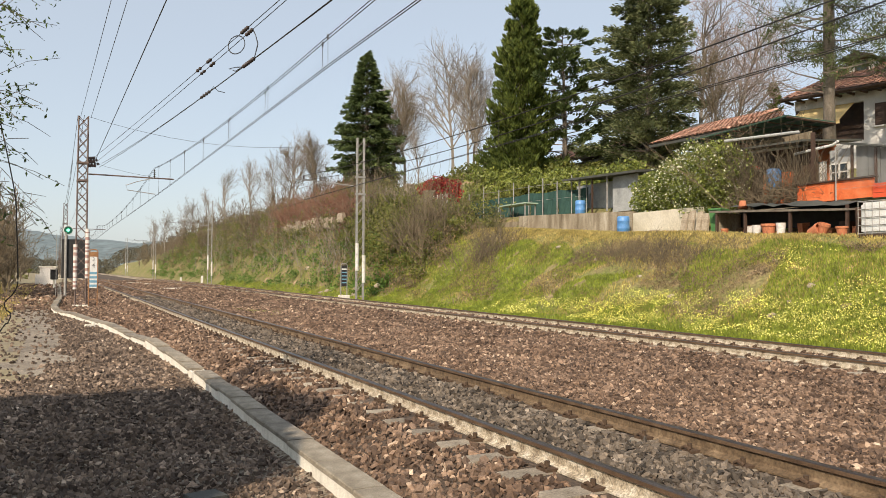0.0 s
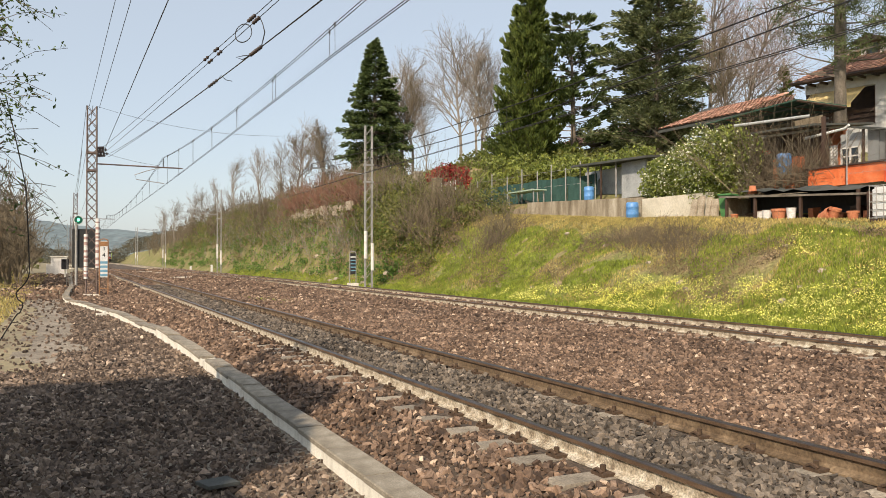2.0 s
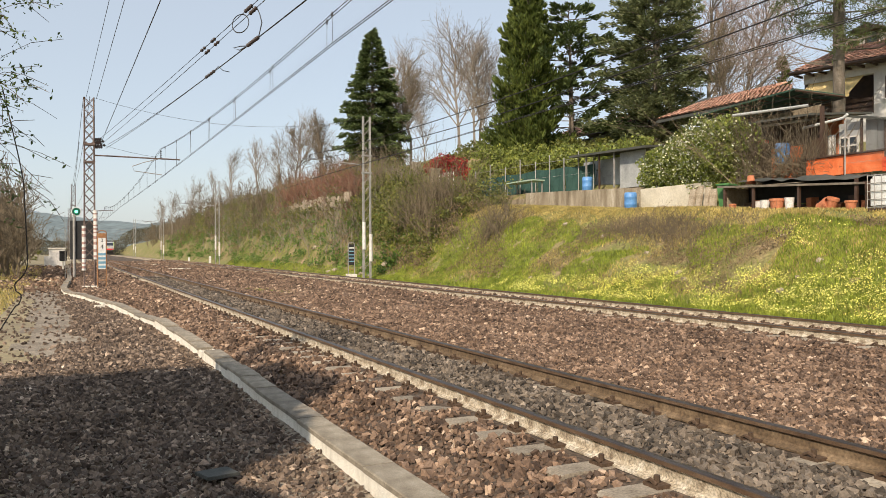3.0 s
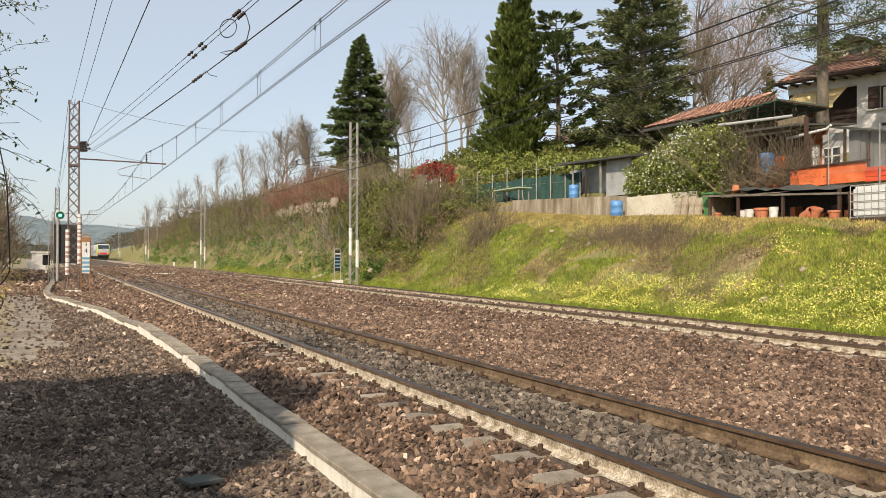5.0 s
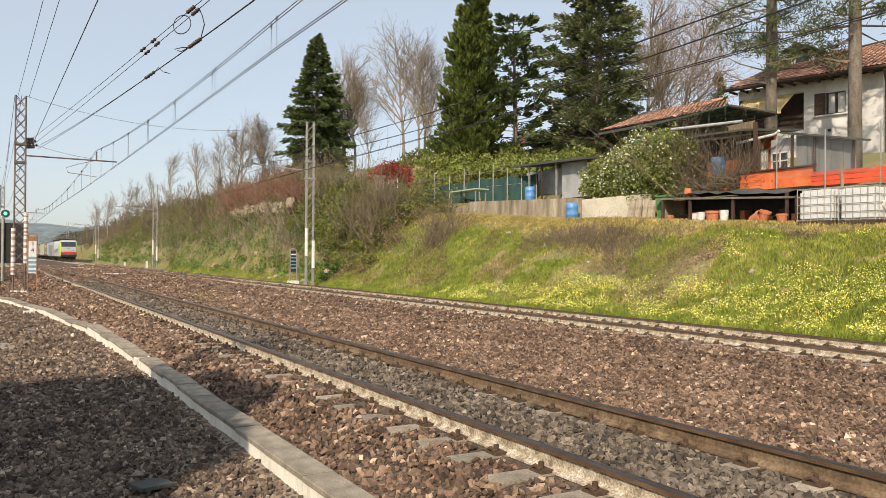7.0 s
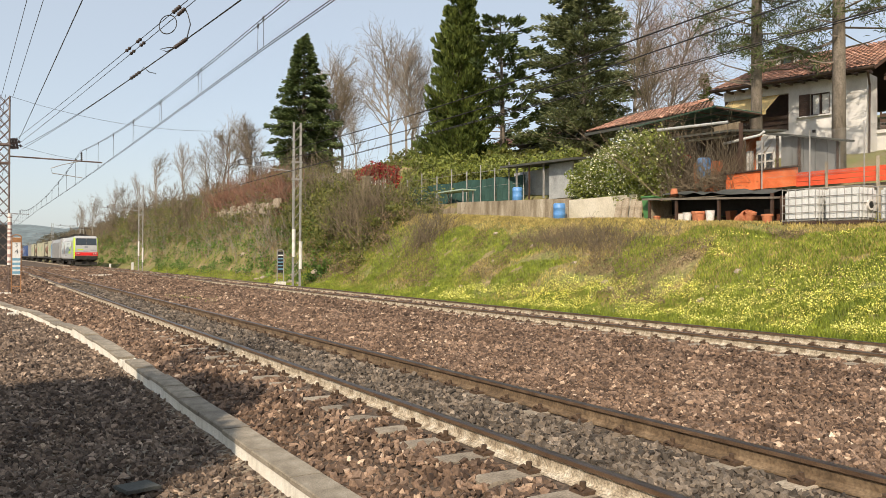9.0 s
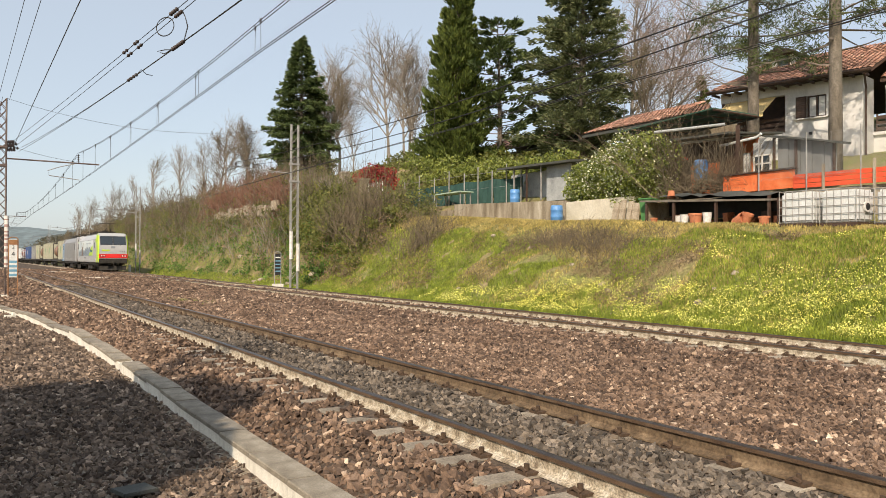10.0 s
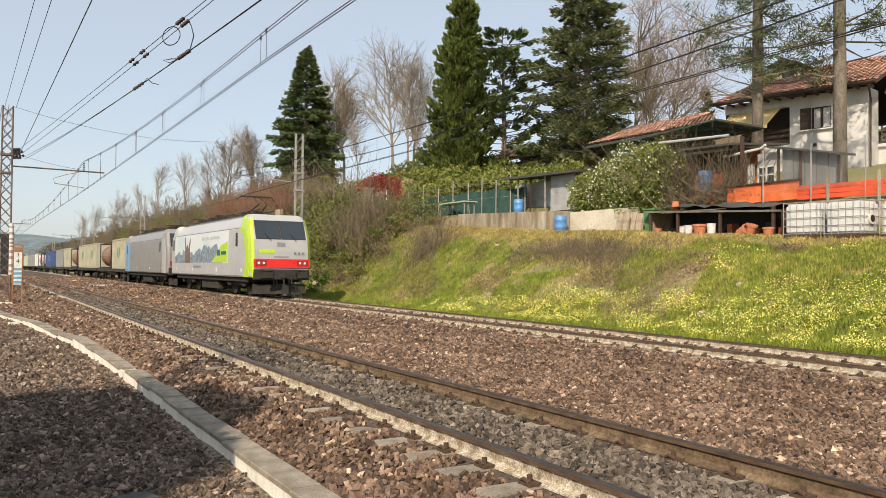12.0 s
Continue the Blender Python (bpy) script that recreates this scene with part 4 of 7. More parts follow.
        for a, b in ((6.2, 8.2), (8.35, 9.2), (9.35, 10.0)):
            s.box((-1.502, (a + b) / 2, 3.0), (0.012, b - a, 0.16))
        part("lettering_bars", s, mat("pale_grey_lettering", [(0.40, 0.45, 0.48), (0.46, 0.5, 0.53)], scale=3, bump=0), m)
        part("lettering_bars", Shape().box((-1.497, 11.1, 1.42), (0.01, 1.8, 0.13)), MARKGREY, t)
    else:
        part("blue_stripe", plate([(15.7, 0.96), (17.85, 0.96), (17.75, 3.32), (15.7, 3.32)]), CYANPAINT, t)
        for dz in (0.96,):
            part("pale_cab", plate([(1.02, dz), (2.1, dz), (2.3, 3.33), (1.65, 3.33), (1.08, 2.7)]), SILVER, t)
        s = Shape()
        for i in range(9):
            s.box((-1.494, 4.2 + i * 1.35, 2.2), (0.008, 0.02, 2.0))
        part("panel_joints", s, MARKGREY, t)
    for y in (3.05, 16.9 if not lead else 17.45):
        d = part("cab_door", plate([(y - 0.34, 1.0), (y + 0.34, 1.0), (y + 0.34, 3.28), (y - 0.34, 3.28)], proud=0.010), side, t)
        part("door_window", plate([(y - 0.22, 2.45), (y + 0.14, 2.45), (y + 0.14, 3.12), (y - 0.22, 3.12)], proud=0.016), GLASS, d)
    for y in (2.2, 6.8, 12.2, 16.6):
        part("jacking_plate", plate([(y - 0.09, 1.2), (y + 0.09, 1.2), (y + 0.09, 1.36), (y - 0.09, 1.36)], proud=0.012), WHITEP, t)
    part("underframe", Shape().box((0, L / 2, 0.82), (2.6, 15.6, 0.26)).box((0, L / 2, 0.52), (2.3, 3.6, 0.6)), UNDER, t, bevel=0.02)
    bogie(t, 4.2)
    bogie(t, L - 4.2)
    return t


def container(parent, y0, y1, material, mark=None, h=2.75):
    z0 = 1.16
    s = Shape()
    n = int((y1 - y0) / 0.28)
    outline = []
    s.box((0, (y0 + y1) / 2, z0 + h / 2), (2.40, y1 - y0 - 0.06, h - 0.04))
    c = part("container", s, material, parent, bevel=0.02)
    rb = Shape()
    for i in range(n):
        rb.box((-1.205, y0 + 0.2 + i * 0.28, z0 + h / 2), (0.05, 0.13, h - 0.35))
    part("corrugation", rb, material, c)
    fr = Shape()
    for y in (y0 + 0.09, y1 - 0.09):
        fr.box((-1.2, y, z0 + h / 2), (0.09, 0.16, h))
        fr.box((1.2, y, z0 + h / 2), (0.09, 0.16, h))
    fr.box((-1.2, (y0 + y1) / 2, z0 + h - 0.06), (0.09, y1 - y0, 0.12)).box((-1.2, (y0 + y1) / 2, z0 + 0.07), (0.09, y1 - y0, 0.14))
    part("corner_frame", fr, material, c)
    if mark:
        k = Shape()
        ym = (y0 + y1) / 2
        k.add([(-1.24, ym + 0.9, z0 + 1.0), (-1.24, ym + 0.5, z0 + 1.0), (-1.24, ym + 0.15, z0 + 1.9), (-1.24, ym + 0.55, z0 + 2.0)], [(0, 1, 2, 3)])
        k.add([(-1.24, ym - 0.15, z0 + 1.0), (-1.24, ym - 0.55, z0 + 1.0), (-1.24, ym - 0.75, z0 + 1.9), (-1.24, ym - 0.35, z0 + 2.0)], [(0, 1, 2, 3)])
        part("emblem", k, mark, c)


def tank(parent, y0, y1, material):
    z, r = 2.42, 1.13
    c = part("tank_shell", Shape().tube([(0, y0 + 0.15, z), (0, y0 + 0.35, z), (0, y1 - 0.35, z), (0, y1 - 0.15, z)], [r * 0.75, r, r, r * 0.75], 24), material, parent, smooth=False)
    fr = Shape()
    for y in (y0 + 0.06, y1 - 0.06):
        for x in (-1.18, 1.18):
            fr.box((x, y, 2.45), (0.1, 0.1, 2.55))
        fr.box((0, y, 3.68), (2.4, 0.1, 0.12)).box((0, y, 1.24), (2.4, 0.1, 0.12))
    for x in (-1.18, 1.18):
        fr.box((x, (y0 + y1) / 2, 3.68), (0.1, y1 - y0, 0.1)).box((x, (y0 + y1) / 2, 1.24), (0.1, y1 - y0, 0.1))
    fr.box((0, (y0 + y1) / 2, 3.62), (0.6, y1 - y0, 0.05))
    part("tank_frame", fr, UNDER, c)
    part("tank_band", Shape().tube([(0, (y0 + y1) / 2 - 1.3, z), (0, (y0 + y1) / 2 + 1.3, z)], r + 0.012, 24), TANKBAND if material is TANKBROWN else CONTRED, c)


def wagon(length, loads):
    t = thing("container_wagon", (FAR, 500, 0), "dark flat wagon carrying freight containers", "freight wagon", "container wagons")
    part("deck", Shape().box((-1.2, length / 2, 1.0), (0.16, length - 1.2, 0.3)).box((1.2, length / 2, 1.0), (0.16, length - 1.2, 0.3)).box((0, length / 2, 1.0), (2.4, 0.6, 0.2)).box((0, 1.0, 1.0), (2.5, 0.4, 0.3)).box((0, length - 1.0, 1.0), (2.5, 0.4, 0.3)), UNDER, t, bevel=0.02)
    for y in (2.6, length - 2.6):
        b = part("bogie_frame", Shape().box((-1.02, y, 0.52), (0.12, 2.3, 0.24)).box((1.02, y, 0.52), (0.12, 2.3, 0.24)).box((0, y, 0.6), (2, 0.4, 0.3)), UNDER, t)
        for dy in (-0.9, 0.9):
            for x in (-0.76, 0.76):
                part("wheel", Shape().tube([(x - 0.06, y + dy, 0.46), (x + 0.06, y + dy, 0.46)], 0.46, 16), UNDER, b)
    for y in (0.2, length - 0.2):
        for x in (-0.875, 0.875):
            part("buffer", Shape().tube([(x, y, 1.06), (x, y + (0.5 if y < 5 else -0.5), 1.06)], 0.17, 10), UNDER, t)
    for kind, y0, y1, m, mark in loads:
        if kind == "box":
            container(t, y0, y1, m, mark)
        else:
            tank(t, y0, y1, m)
    return t


def make_train():
    cars = [(locomotive(True), 0.0), (locomotive(False), 18.95)]
    y = 37.9
    plans = [
        (19.6, [("box", 1.0, 8.6, BEIGE, GREENMARK), ("tank", 9.6, 17.4, TANKBROWN, None)]),
        (19.6, [("box", 0.6, 9.2, BEIGE, GREENMARK), ("box", 9.3, 18.0, BEIGE, GREENMARK)]),
        (19.6, [("tank", 0.6, 8.0, TANKBROWN, None), ("box", 9.2, 18.2, BEIGE, GREENMARK)]),
        (19.6, [("box", 0.6, 12.4, CONTGREY, None)]),
        (19.6, [("box", 0.4, 15.2, CONTBLUE, WHITEP)]),
        (19.6, [("tank", 0.6, 8.6, TANKPALE, None), ("tank", 9.4, 17.2, TANKPALE, None)]),
        (19.6, [("box", 0.6, 9.0, TANKWHITE, None), ("box", 9.4, 18.4, CONTGREY, None)]),
        (19.6, [("box", 0.6, 18.6, CONTGREY, None)]),
        (19.6, [("box", 0.6, 9.0, CONTGREEN, None), ("box", 9.4, 18.4, CONTGREEN, WHITEP)]),
        (19.6, [("box", 0.6, 12.6, CONTRED, None)]),
        (19.6, [("box", 0.6, 12.6, BEIGE, None)]),
    ]
    for length, loads in plans:
        cars.append((wagon(length, loads), y))
        y += length
    return cars


train = make_train()


# ---- plants ----
def soft_mesh(name, verts, faces, material):
    me = bpy.data.meshes.new(name)
    me.from_pydata(verts.tolist(), [], faces.tolist())
    me.materials.append(material)
    me.update()
    return me


def leaf_quads(points, size, rng, narrow=0.55, up=0.0):
    """A small four-cornered leaf or needle clump at each point, turned at random and slightly folded."""
    n = len(points)
    a = rng.normal(size=(n, 3))
    a[:, 2] += up
    a /= np.linalg.norm(a, axis=1)[:, None]
    b = np.cross(a, rng.normal(size=(n, 3)))
    b /= np.linalg.norm(b, axis=1)[:, None] + 1e-9
    c = np.cross(a, b)
    s = (size * rng.uniform(0.6, 1.4, n))[:, None]
    a, b, c = a * s * 0.5, b * s * 0.5 * narrow, c * s * 0.12
    v = np.stack([points - a, points + b + c, points + a, points - b + c], 1).reshape(-1, 3)
    f = np.arange(n * 4).reshape(n, 4)
    return v, f


def sticks(p0, p1, r0, r1):
    """Three-sided tapered twigs from p0 to p1."""
    p0, p1 = np.asarray(p0, float), np.asarray(p1, float)
    n = len(p0)
    d = p1 - p0
    d /= np.linalg.norm(d, axis=1)[:, None] + 1e-9
    ref = np.where(np.abs(d[:, 2:3]) > 0.9, np.array([[1.0, 0, 0]]), np.array([[0, 0, 1.0]]))
    a = np.cross(d, ref)
    a /= np.linalg.norm(a, axis=1)[:, None] + 1e-9
    b = np.cross(d, a)
    r0, r1 = np.broadcast_to(r0, n)[:, None], np.broadcast_to(r1, n)[:, None]
    ring = []
    for p, r in ((p0, r0), (p1, r1)):
        for k in range(3):
            t = 2 * math.pi * k / 3
            ring.append(p + (a * math.cos(t) + b * math.sin(t)) * r)
    v = np.stack(ring, 1).reshape(-1, 3)
    base = np.arange(n)[:, None] * 6
    f = np.concatenate([base + q for q in ((0, 3, 4, 1), (1, 4, 5, 2), (2, 5, 3, 0))], 0)
    return v, f


def soft_part(name, vf, material, parent, label=""):
    ob = new(name, soft_mesh(name, *vf, material))
    ob.parent = parent
    if label:
        tagged(ob, label)
    return ob


def soft_stuff(name, vf, material, label, category, kind="stuff"):
    return tagged(new(name, soft_mesh(name, *vf, material)), label, category, kind=kind)


def sprays(points, ways, length, width, rng):
    """A flat needle spray at each point, along its way, tapered at both ends and turned at random about itself."""
    n = len(points)
    a = ways / (np.linalg.norm(ways, axis=1)[:, None] + 1e-9)
    b = np.cross(a, rng.normal(size=(n, 3)))
    b /= np.linalg.norm(b, axis=1)[:, None] + 1e-9
    k = rng.uniform(0.6, 1.35, n)[:, None]
    a, b = a * length * k, b * width * k * 0.5
    v = np.stack([points, points + a * 0.45 + b, points + a, points + a * 0.4 - b], 1).reshape(-1, 3)
    return v, np.arange(n * 4).reshape(n, 4)


def conifer(x, y, z0, z1, r, n, material, seed, label, kind="spruce", bark=BARK, lean=0.0):
    """A trunk with whorled boughs; each bough is a tapering fan of needle sprays."""
    rng = np.random.default_rng(seed)
    t = thing("conifer", (x, y, z0), label, "tree", "garden trees")
    h = z1 - z0
    part("trunk", Shape().tube([(0, 0, -0.5), (lean * 0.3, 0, h * 0.5), (lean, 0, h * 0.97)], [0.02 * h, 0.013 * h, 0.02], 8), bark, t)
    pts, ways, tw0, tw1 = [], [], [], []
    branches = int({"spruce": 24, "thuja": 26, "cedar": 22, "open": 9}[kind] * h)
    per = max(6, n // branches)
    for i in range(branches):
        k = (i + rng.random()) / branches
        if kind == "spruce":
            prof, low, rise = min(1.0, 1.7 * (1 - k)) ** 0.9 * (0.82 + 0.2 * (int(k * 19) % 2)) + 0.03, 0.03, -0.28 + 0.45 * k
        elif kind == "thuja":
            prof, low, rise = (1 - k) ** 0.52 * (0.88 + 0.12 * math.sin(23 * k)) + 0.02, 0.01, 0.45
        elif kind == "cedar":
            prof, low, rise = (1 - 0.72 * k) * (1.1 if int(k * 13) % 2 else 0.78) * rng.uniform(0.75, 1.1), 0.04, 0.05
        else:
            prof, low, rise = rng.choice([0.35, 0.6, 0.9, 1.15]) * (1 if k < 0.7 else 2.0 * (1 - k) + 0.4), 0.12, 0.12
        zz = h * (low + (1 - low) * k)
        az = rng.uniform(0, 2 * math.pi)
        ln = r * prof * rng.uniform(0.75, 1.12)
        out = np.array([math.cos(az), math.sin(az), rise + rng.normal(0, 0.07)])
        side = np.array([-math.sin(az), math.cos(az), 0.0])
        base = np.array([lean * k, 0, zz])
        tw0.append(base)
        tw1.append(base + out * ln * 0.96)
        m = max(5, int(per * (0.25 + 1.1 * min(prof, 1.0))))
        s = rng.uniform(0.12 if kind != "open" else 0.35, 1.0, m) ** 0.62
        w = rng.uniform(-1, 1, m)
        fan = (0.10 + 0.30 * ln) * (1.12 - s)
        q = base + out * (ln * s)[:, None] + side * (w * fan)[:, None]
        q[:, 2] += rng.normal(0, 0.05 + 0.02 * ln, m) - (0.10 * np.abs(w) * fan if kind != "thuja" else 0)
        d = out + side * (w * 0.9)[:, None] + rng.normal(0, 0.22, (m, 3))
        d[:, 2] += {"spruce": -0.25, "thuja": 0.9, "cedar": 0.1, "open": 0.3}[kind]
        pts.append(q)
        ways.append(d)
    length, width = {"spruce": (0.36, 0.12), "thuja": (0.32, 0.12), "cedar": (0.34, 0.12), "open": (0.38, 0.14)}[kind]
    soft_part("bough_framework", sticks(tw0, tw1, 0.05, 0.012), bark, t)
    soft_part("needles", sprays(np.concatenate(pts), np.concatenate(ways), length, width, rng), material, t)
    return t


def grow(rng, p, d, length, r, level, spread, out, counts):
    """Collects segments of a bare branching crown."""
    bits = 7 if level == 0 else (3 if level < 3 else 2)
    for i in range(bits):
        q = p + d * (length / bits)
        out.append((p, q, r * (1 - 0.55 * i / bits), r * (1 - 0.55 * (i + 1) / bits), level))
        p = q
        d = d + rng.normal(0, 0.10, 3) + np.array([0, 0, 0.05])
        d = d / np.linalg.norm(d)
        if level < len(counts):
            kids = counts[level] // bits + (1 if rng.random() < (counts[level] % bits) / bits else 0)
            for _ in range(kids):
                side = rng.normal(size=3)
                side -= d * side.dot(d)
                side /= np.linalg.norm(side) + 1e-9
                nd = d * math.cos(spread) + side * math.sin(spread) * rng.uniform(0.7, 1.3)
                nd[2] += 0.16
                grow(rng, p - (p - q) * rng.random(), nd / np.linalg.norm(nd), length * (rng.uniform(0.30, 0.50) * (1.15 - 0.55 * i / bits) if level == 0 and bits == 7 else rng.uniform(0.42, 0.70)), max(0.006, r * 0.45), level + 1, spread, out, counts)


def bare_tree(x, y, z0, h, seed, twig=TWIG, bark=PALEBARK, spread=0.55, counts=(16, 7, 6, 5), label="tall leafless tree with fine pale twigs", clear=0.14, thick=0.016, name="bare_tree"):
    rng = np.random.default_rng(seed)
    t = thing(name, (x, y, z0), label, "tree", "leafless trees")
    out = []
    trunk_top = h * clear
    out.append((np.array([0, 0, -0.4]), np.array([0, 0, trunk_top]), h * thick, h * thick * 0.8, 0))
    grow(rng, np.array([0.0, 0, trunk_top]), np.array([rng.normal(0, 0.05), rng.normal(0, 0.05), 1.0]), h * (1 - clear) * 0.72, h * thick * 0.8, 0, spread, out, counts)
    for nm, sel, m in (("trunk", lambda l: l == 0, bark), ("limb_framework", lambda l: l in (1, 2), bark), ("twig_crown", lambda l: l > 2, twig)):
        seg = [o for o in out if sel(o[4])]
        if seg:
            soft_part(nm, sticks([o[0] for o in seg], [o[1] for o in seg], np.array([max(o[2], 0.008) for o in seg]), np.array([max(o[3], 0.006) for o in seg])), m, t)
    return t


def thicket(name, label, n, where, height, material, seed, r=0.012, forks=3, bend=0.42):
    """Many bent bare stems that rise from the ground and fork."""
    rng = np.random.default_rng(seed)
    p0s, p1s, r0s = [], [], []
    for _ in range(n):
        x, y = where(rng)
        z = ground_z(x, y)
        h = height * rng.uniform(0.45, 1.15)
        p = np.array([x, y, z - 0.05])
        d = np.array([rng.normal(0, 0.28), rng.normal(0, 0.28), 1.0])
        q = p + d * h * 0.5
        p0s.append(p), p1s.append(q), r0s.append(r * 1.4)
        for _ in range(forks):
            e = d + rng.normal(0, bend, 3)
            e2 = q + e * h * rng.uniform(0.3, 0.6)
            p0s.append(q), p1s.append(e2), r0s.append(r)
            p0s.append(e2), p1s.append(e2 + (e + rng.normal(0, 0.5, 3)) * h * 0.25), r0s.append(r * 0.7)
    r0 = np.array(r0s)
    return soft_stuff(name, sticks(p0s, p1s, r0, r0 * 0.55), material, label, "undergrowth")


def foliage(name, label, n, where, lift, size, material, seed, narrow=0.6, up=0.0, clumps=0, category="undergrowth", kind="stuff"):
    """Leaves over the ground: where(rng) gives x, y; lift their height range; gathered in clumps."""
    rng = np.random.default_rng(seed)
    pts = np.empty((n, 3))
    if clumps:
        cs = []
        for _ in range(clumps):
            x, y = where(rng)
            cs.append((x, y, ground_z(x, y) + lift[0] + (lift[1] - lift[0]) * rng.random() ** 1.5, rng.uniform(0.5, 1.3)))
        for i in range(n):
            x, y, z, s = cs[rng.integers(clumps)]
            g = rng.normal(size=3)
            g = g / np.linalg.norm(g) * rng.random() ** 0.4
            pts[i] = (x + g[0] * 0.75 * s, y + g[1] * 0.85 * s, z + g[2] * 0.5 * s)
    else:
        for i in range(n):
            x, y = where(rng)
            pts[i] = (x, y, ground_z(x, y) + lift[0] + (lift[1] - lift[0]) * rng.random())
    return soft_stuff(name, leaf_quads(pts, size, rng, narrow, up), material, label, category, kind)


# garden conifers on the hill
conifer(26.5, 70.2, 8.4, 22.3, 3.15, 46000, FIR, 11, "tall dense dark green spruce behind the shrubs", "spruce")
conifer(33.1, 53.0, 7.6, 23.4, 3.5, 72000, THUJA, 12, "tall broad conical olive green conifer", "thuja")
conifer(36.2, 51.4, 8.6, 20.4, 3.9, 14000, FIR, 13, "dark open conifer with ragged spreading boughs", "open", lean=-0.3)
conifer(40.6, 46.6, 8.4, 27.0, 5.4, 74000, CEDAR, 14, "broad grey green cedar with layered boughs", "cedar")
conifer(51.0, 44.0, 11.0, 16.3, 0.95, 2600, THUJA, 15, "slim pointed dark cypress", "thuja")
conifer(49.0, 35.6, 10.5, 15.6, 1.8, 3600, FIR, 16, "small dark rounded evergreen behind the house", "thuja")
# leafless trees
bare_tree(29.3, 70.5, 9.0, 9.8, 20, TWIGDARK, BARK, 0.42, (16, 6, 5, 4), "slim brownish leafless tree beside the spruce")
bare_tree(33.6, 77.5, 10.2, 13.2, 21, spread=0.68, counts=(22, 6, 4, 3))
bare_tree(36.2, 71.2, 10.6, 14.2, 22, spread=0.68, counts=(22, 6, 4, 3))
bare_tree(31.6, 75.5, 10.0, 12.2, 28, spread=0.68, counts=(20, 6, 5, 3))
bare_tree(35.2, 66.0, 10.2, 11.5, 29, spread=0.68, counts=(20, 6, 5, 3))
bare_tree(38.0, 70.0, 10.8, 13.0, 23, TWIGDARK, BARK, counts=(22, 6, 4, 3), label="leafless tree with dense brown twigs")
bare_tree(45.2, 46.0, 8.6, 14.6, 24, TWIGPINK, PALEBARK, spread=0.85, counts=(24, 7, 5, 4), label="broad leafless tree with pale pinkish twigs")
bare_tree(48.0, 45.2, 9.0, 13.6, 25, TWIGPINK, PALEBARK, spread=0.85, counts=(24, 7, 5, 4), label="broad leafless tree with pale pinkish twigs")
bare_tree(41.5, 40.8, 8.0, 9.0, 33, TWIGDARK, BARK, spread=0.4, counts=(16, 6, 5, 4), label="leafless brown tree beside the cedar")
bare_tree(23.6, 77.5, 7.2, 8.2, 26, TWIGDARK, BARK, 0.75, (14, 6, 5, 4), "dark leafless tree with gnarled limbs", 0.2, 0.024)
bare_tree(22.2, 82.0, 7.2, 7.6, 27, TWIGDARK, BARK, 0.75, (14, 6, 5, 4), "dark leafless tree with gnarled limbs", 0.2, 0.022)
for i, (tx, ty, tz, th) in enumerate(((23.2, 122, 7.5, 10.2), (24.6, 111, 8.2, 9.6), (27, 98, 8.6, 11.0), (26, 104, 8.5, 9.0), (22.5, 136, 6.8, 8.5), (20.8, 150, 6.0, 8.0), (19.8, 168, 5.2, 9.0), (28, 90, 9, 8.5), (31, 84, 10, 8.0), (24, 160, 6, 9.5), (19.0, 184, 4.5, 8.5), (30, 66, 9.6, 6.0), (34, 62, 10, 6.2))):
    bare_tree(tx, ty, tz - 0.6, th, 40 + i, TWIG if i % 3 else TWIGDARK, PALEBARK, 0.55, (12, 5, 4, 3), "slender leafless tree on the overgrown bank")


def bare_belt(name, label, spots, seed, material):
    """Far scrub and woodland as one mass of fine branches."""
    rng = np.random.default_rng(seed)
    segs = []
    for x, y, z, h in spots:
        out = []
        grow(rng, np.array([x, y, z - 0.3]), np.array([rng.normal(0, 0.1), rng.normal(0, 0.1), 1.0]), h * 0.7, h * 0.012, 0, 0.6, out, (8, 5, 3))
        segs += out
    vf = sticks([o[0] for o in segs], [o[1] for o in segs], np.array([max(o[2], 0.02) for o in segs]), np.array([max(o[3], 0.014) for o in segs]))
    return soft_stuff(name, vf, material, label, "woodland")


rngb = np.random.default_rng(77)
rngp = np.random.default_rng(76)
bare_belt("path_scrub", "tall brown leafless thicket beside the path", [(x, y, ground_z(x, y), rngp.uniform(5.0, 8.5)) for x, y in ((-0.046 * y - 3.2 * u, y) for u, y in zip(rngp.random(70), rngp.uniform(56, 118, 70)))], 75, TWIGDARK)
bare_belt("scrub_trees", "leafless scrub trees crowding the upper bank", [(x, y, bank(x, y), rngb.uniform(2.5, 5.5)) for x, y in zip(rngb.uniform(18.5, 27, 85), rngb.uniform(75, 230, 85))], 78, TWIGDARK)
bare_belt("left_scrub", "leafless scrub and saplings beyond the path", [(x, y, ground_z(x, y), rngb.uniform(4, 9.0)) for x, y in zip(rngb.uniform(-14, -4.2, 62), rngb.uniform(48, 210, 62))], 79, TWIGDARK)
bare_belt("far_wood", "brown leafless woodland closing the valley", [(x, y, 0, rngb.uniform(6, 11)) for x, y in zip(rngb.uniform(-70, 60, 40), rngb.uniform(285, 340, 40))], 80, TWIGDARK)
foliage("left_bush_leaves", "dull green bushes along the path", 9000, lambda r: (r.uniform(-15, -4.0), r.uniform(45, 170)), (0.0, 2.4), 0.30, IVY, 81, clumps=110)
foliage("far_wood_leaves", "dull brown and green far woodland foliage", 30000, lambda r: (r.uniform(-80, 70), r.uniform(285, 330)), (0.0, 5.0), 0.7, leaf_mat("far_foliage", (0.075, 0.07, 0.045), (0.14, 0.125, 0.085)), 82, 0.35, 0.8)


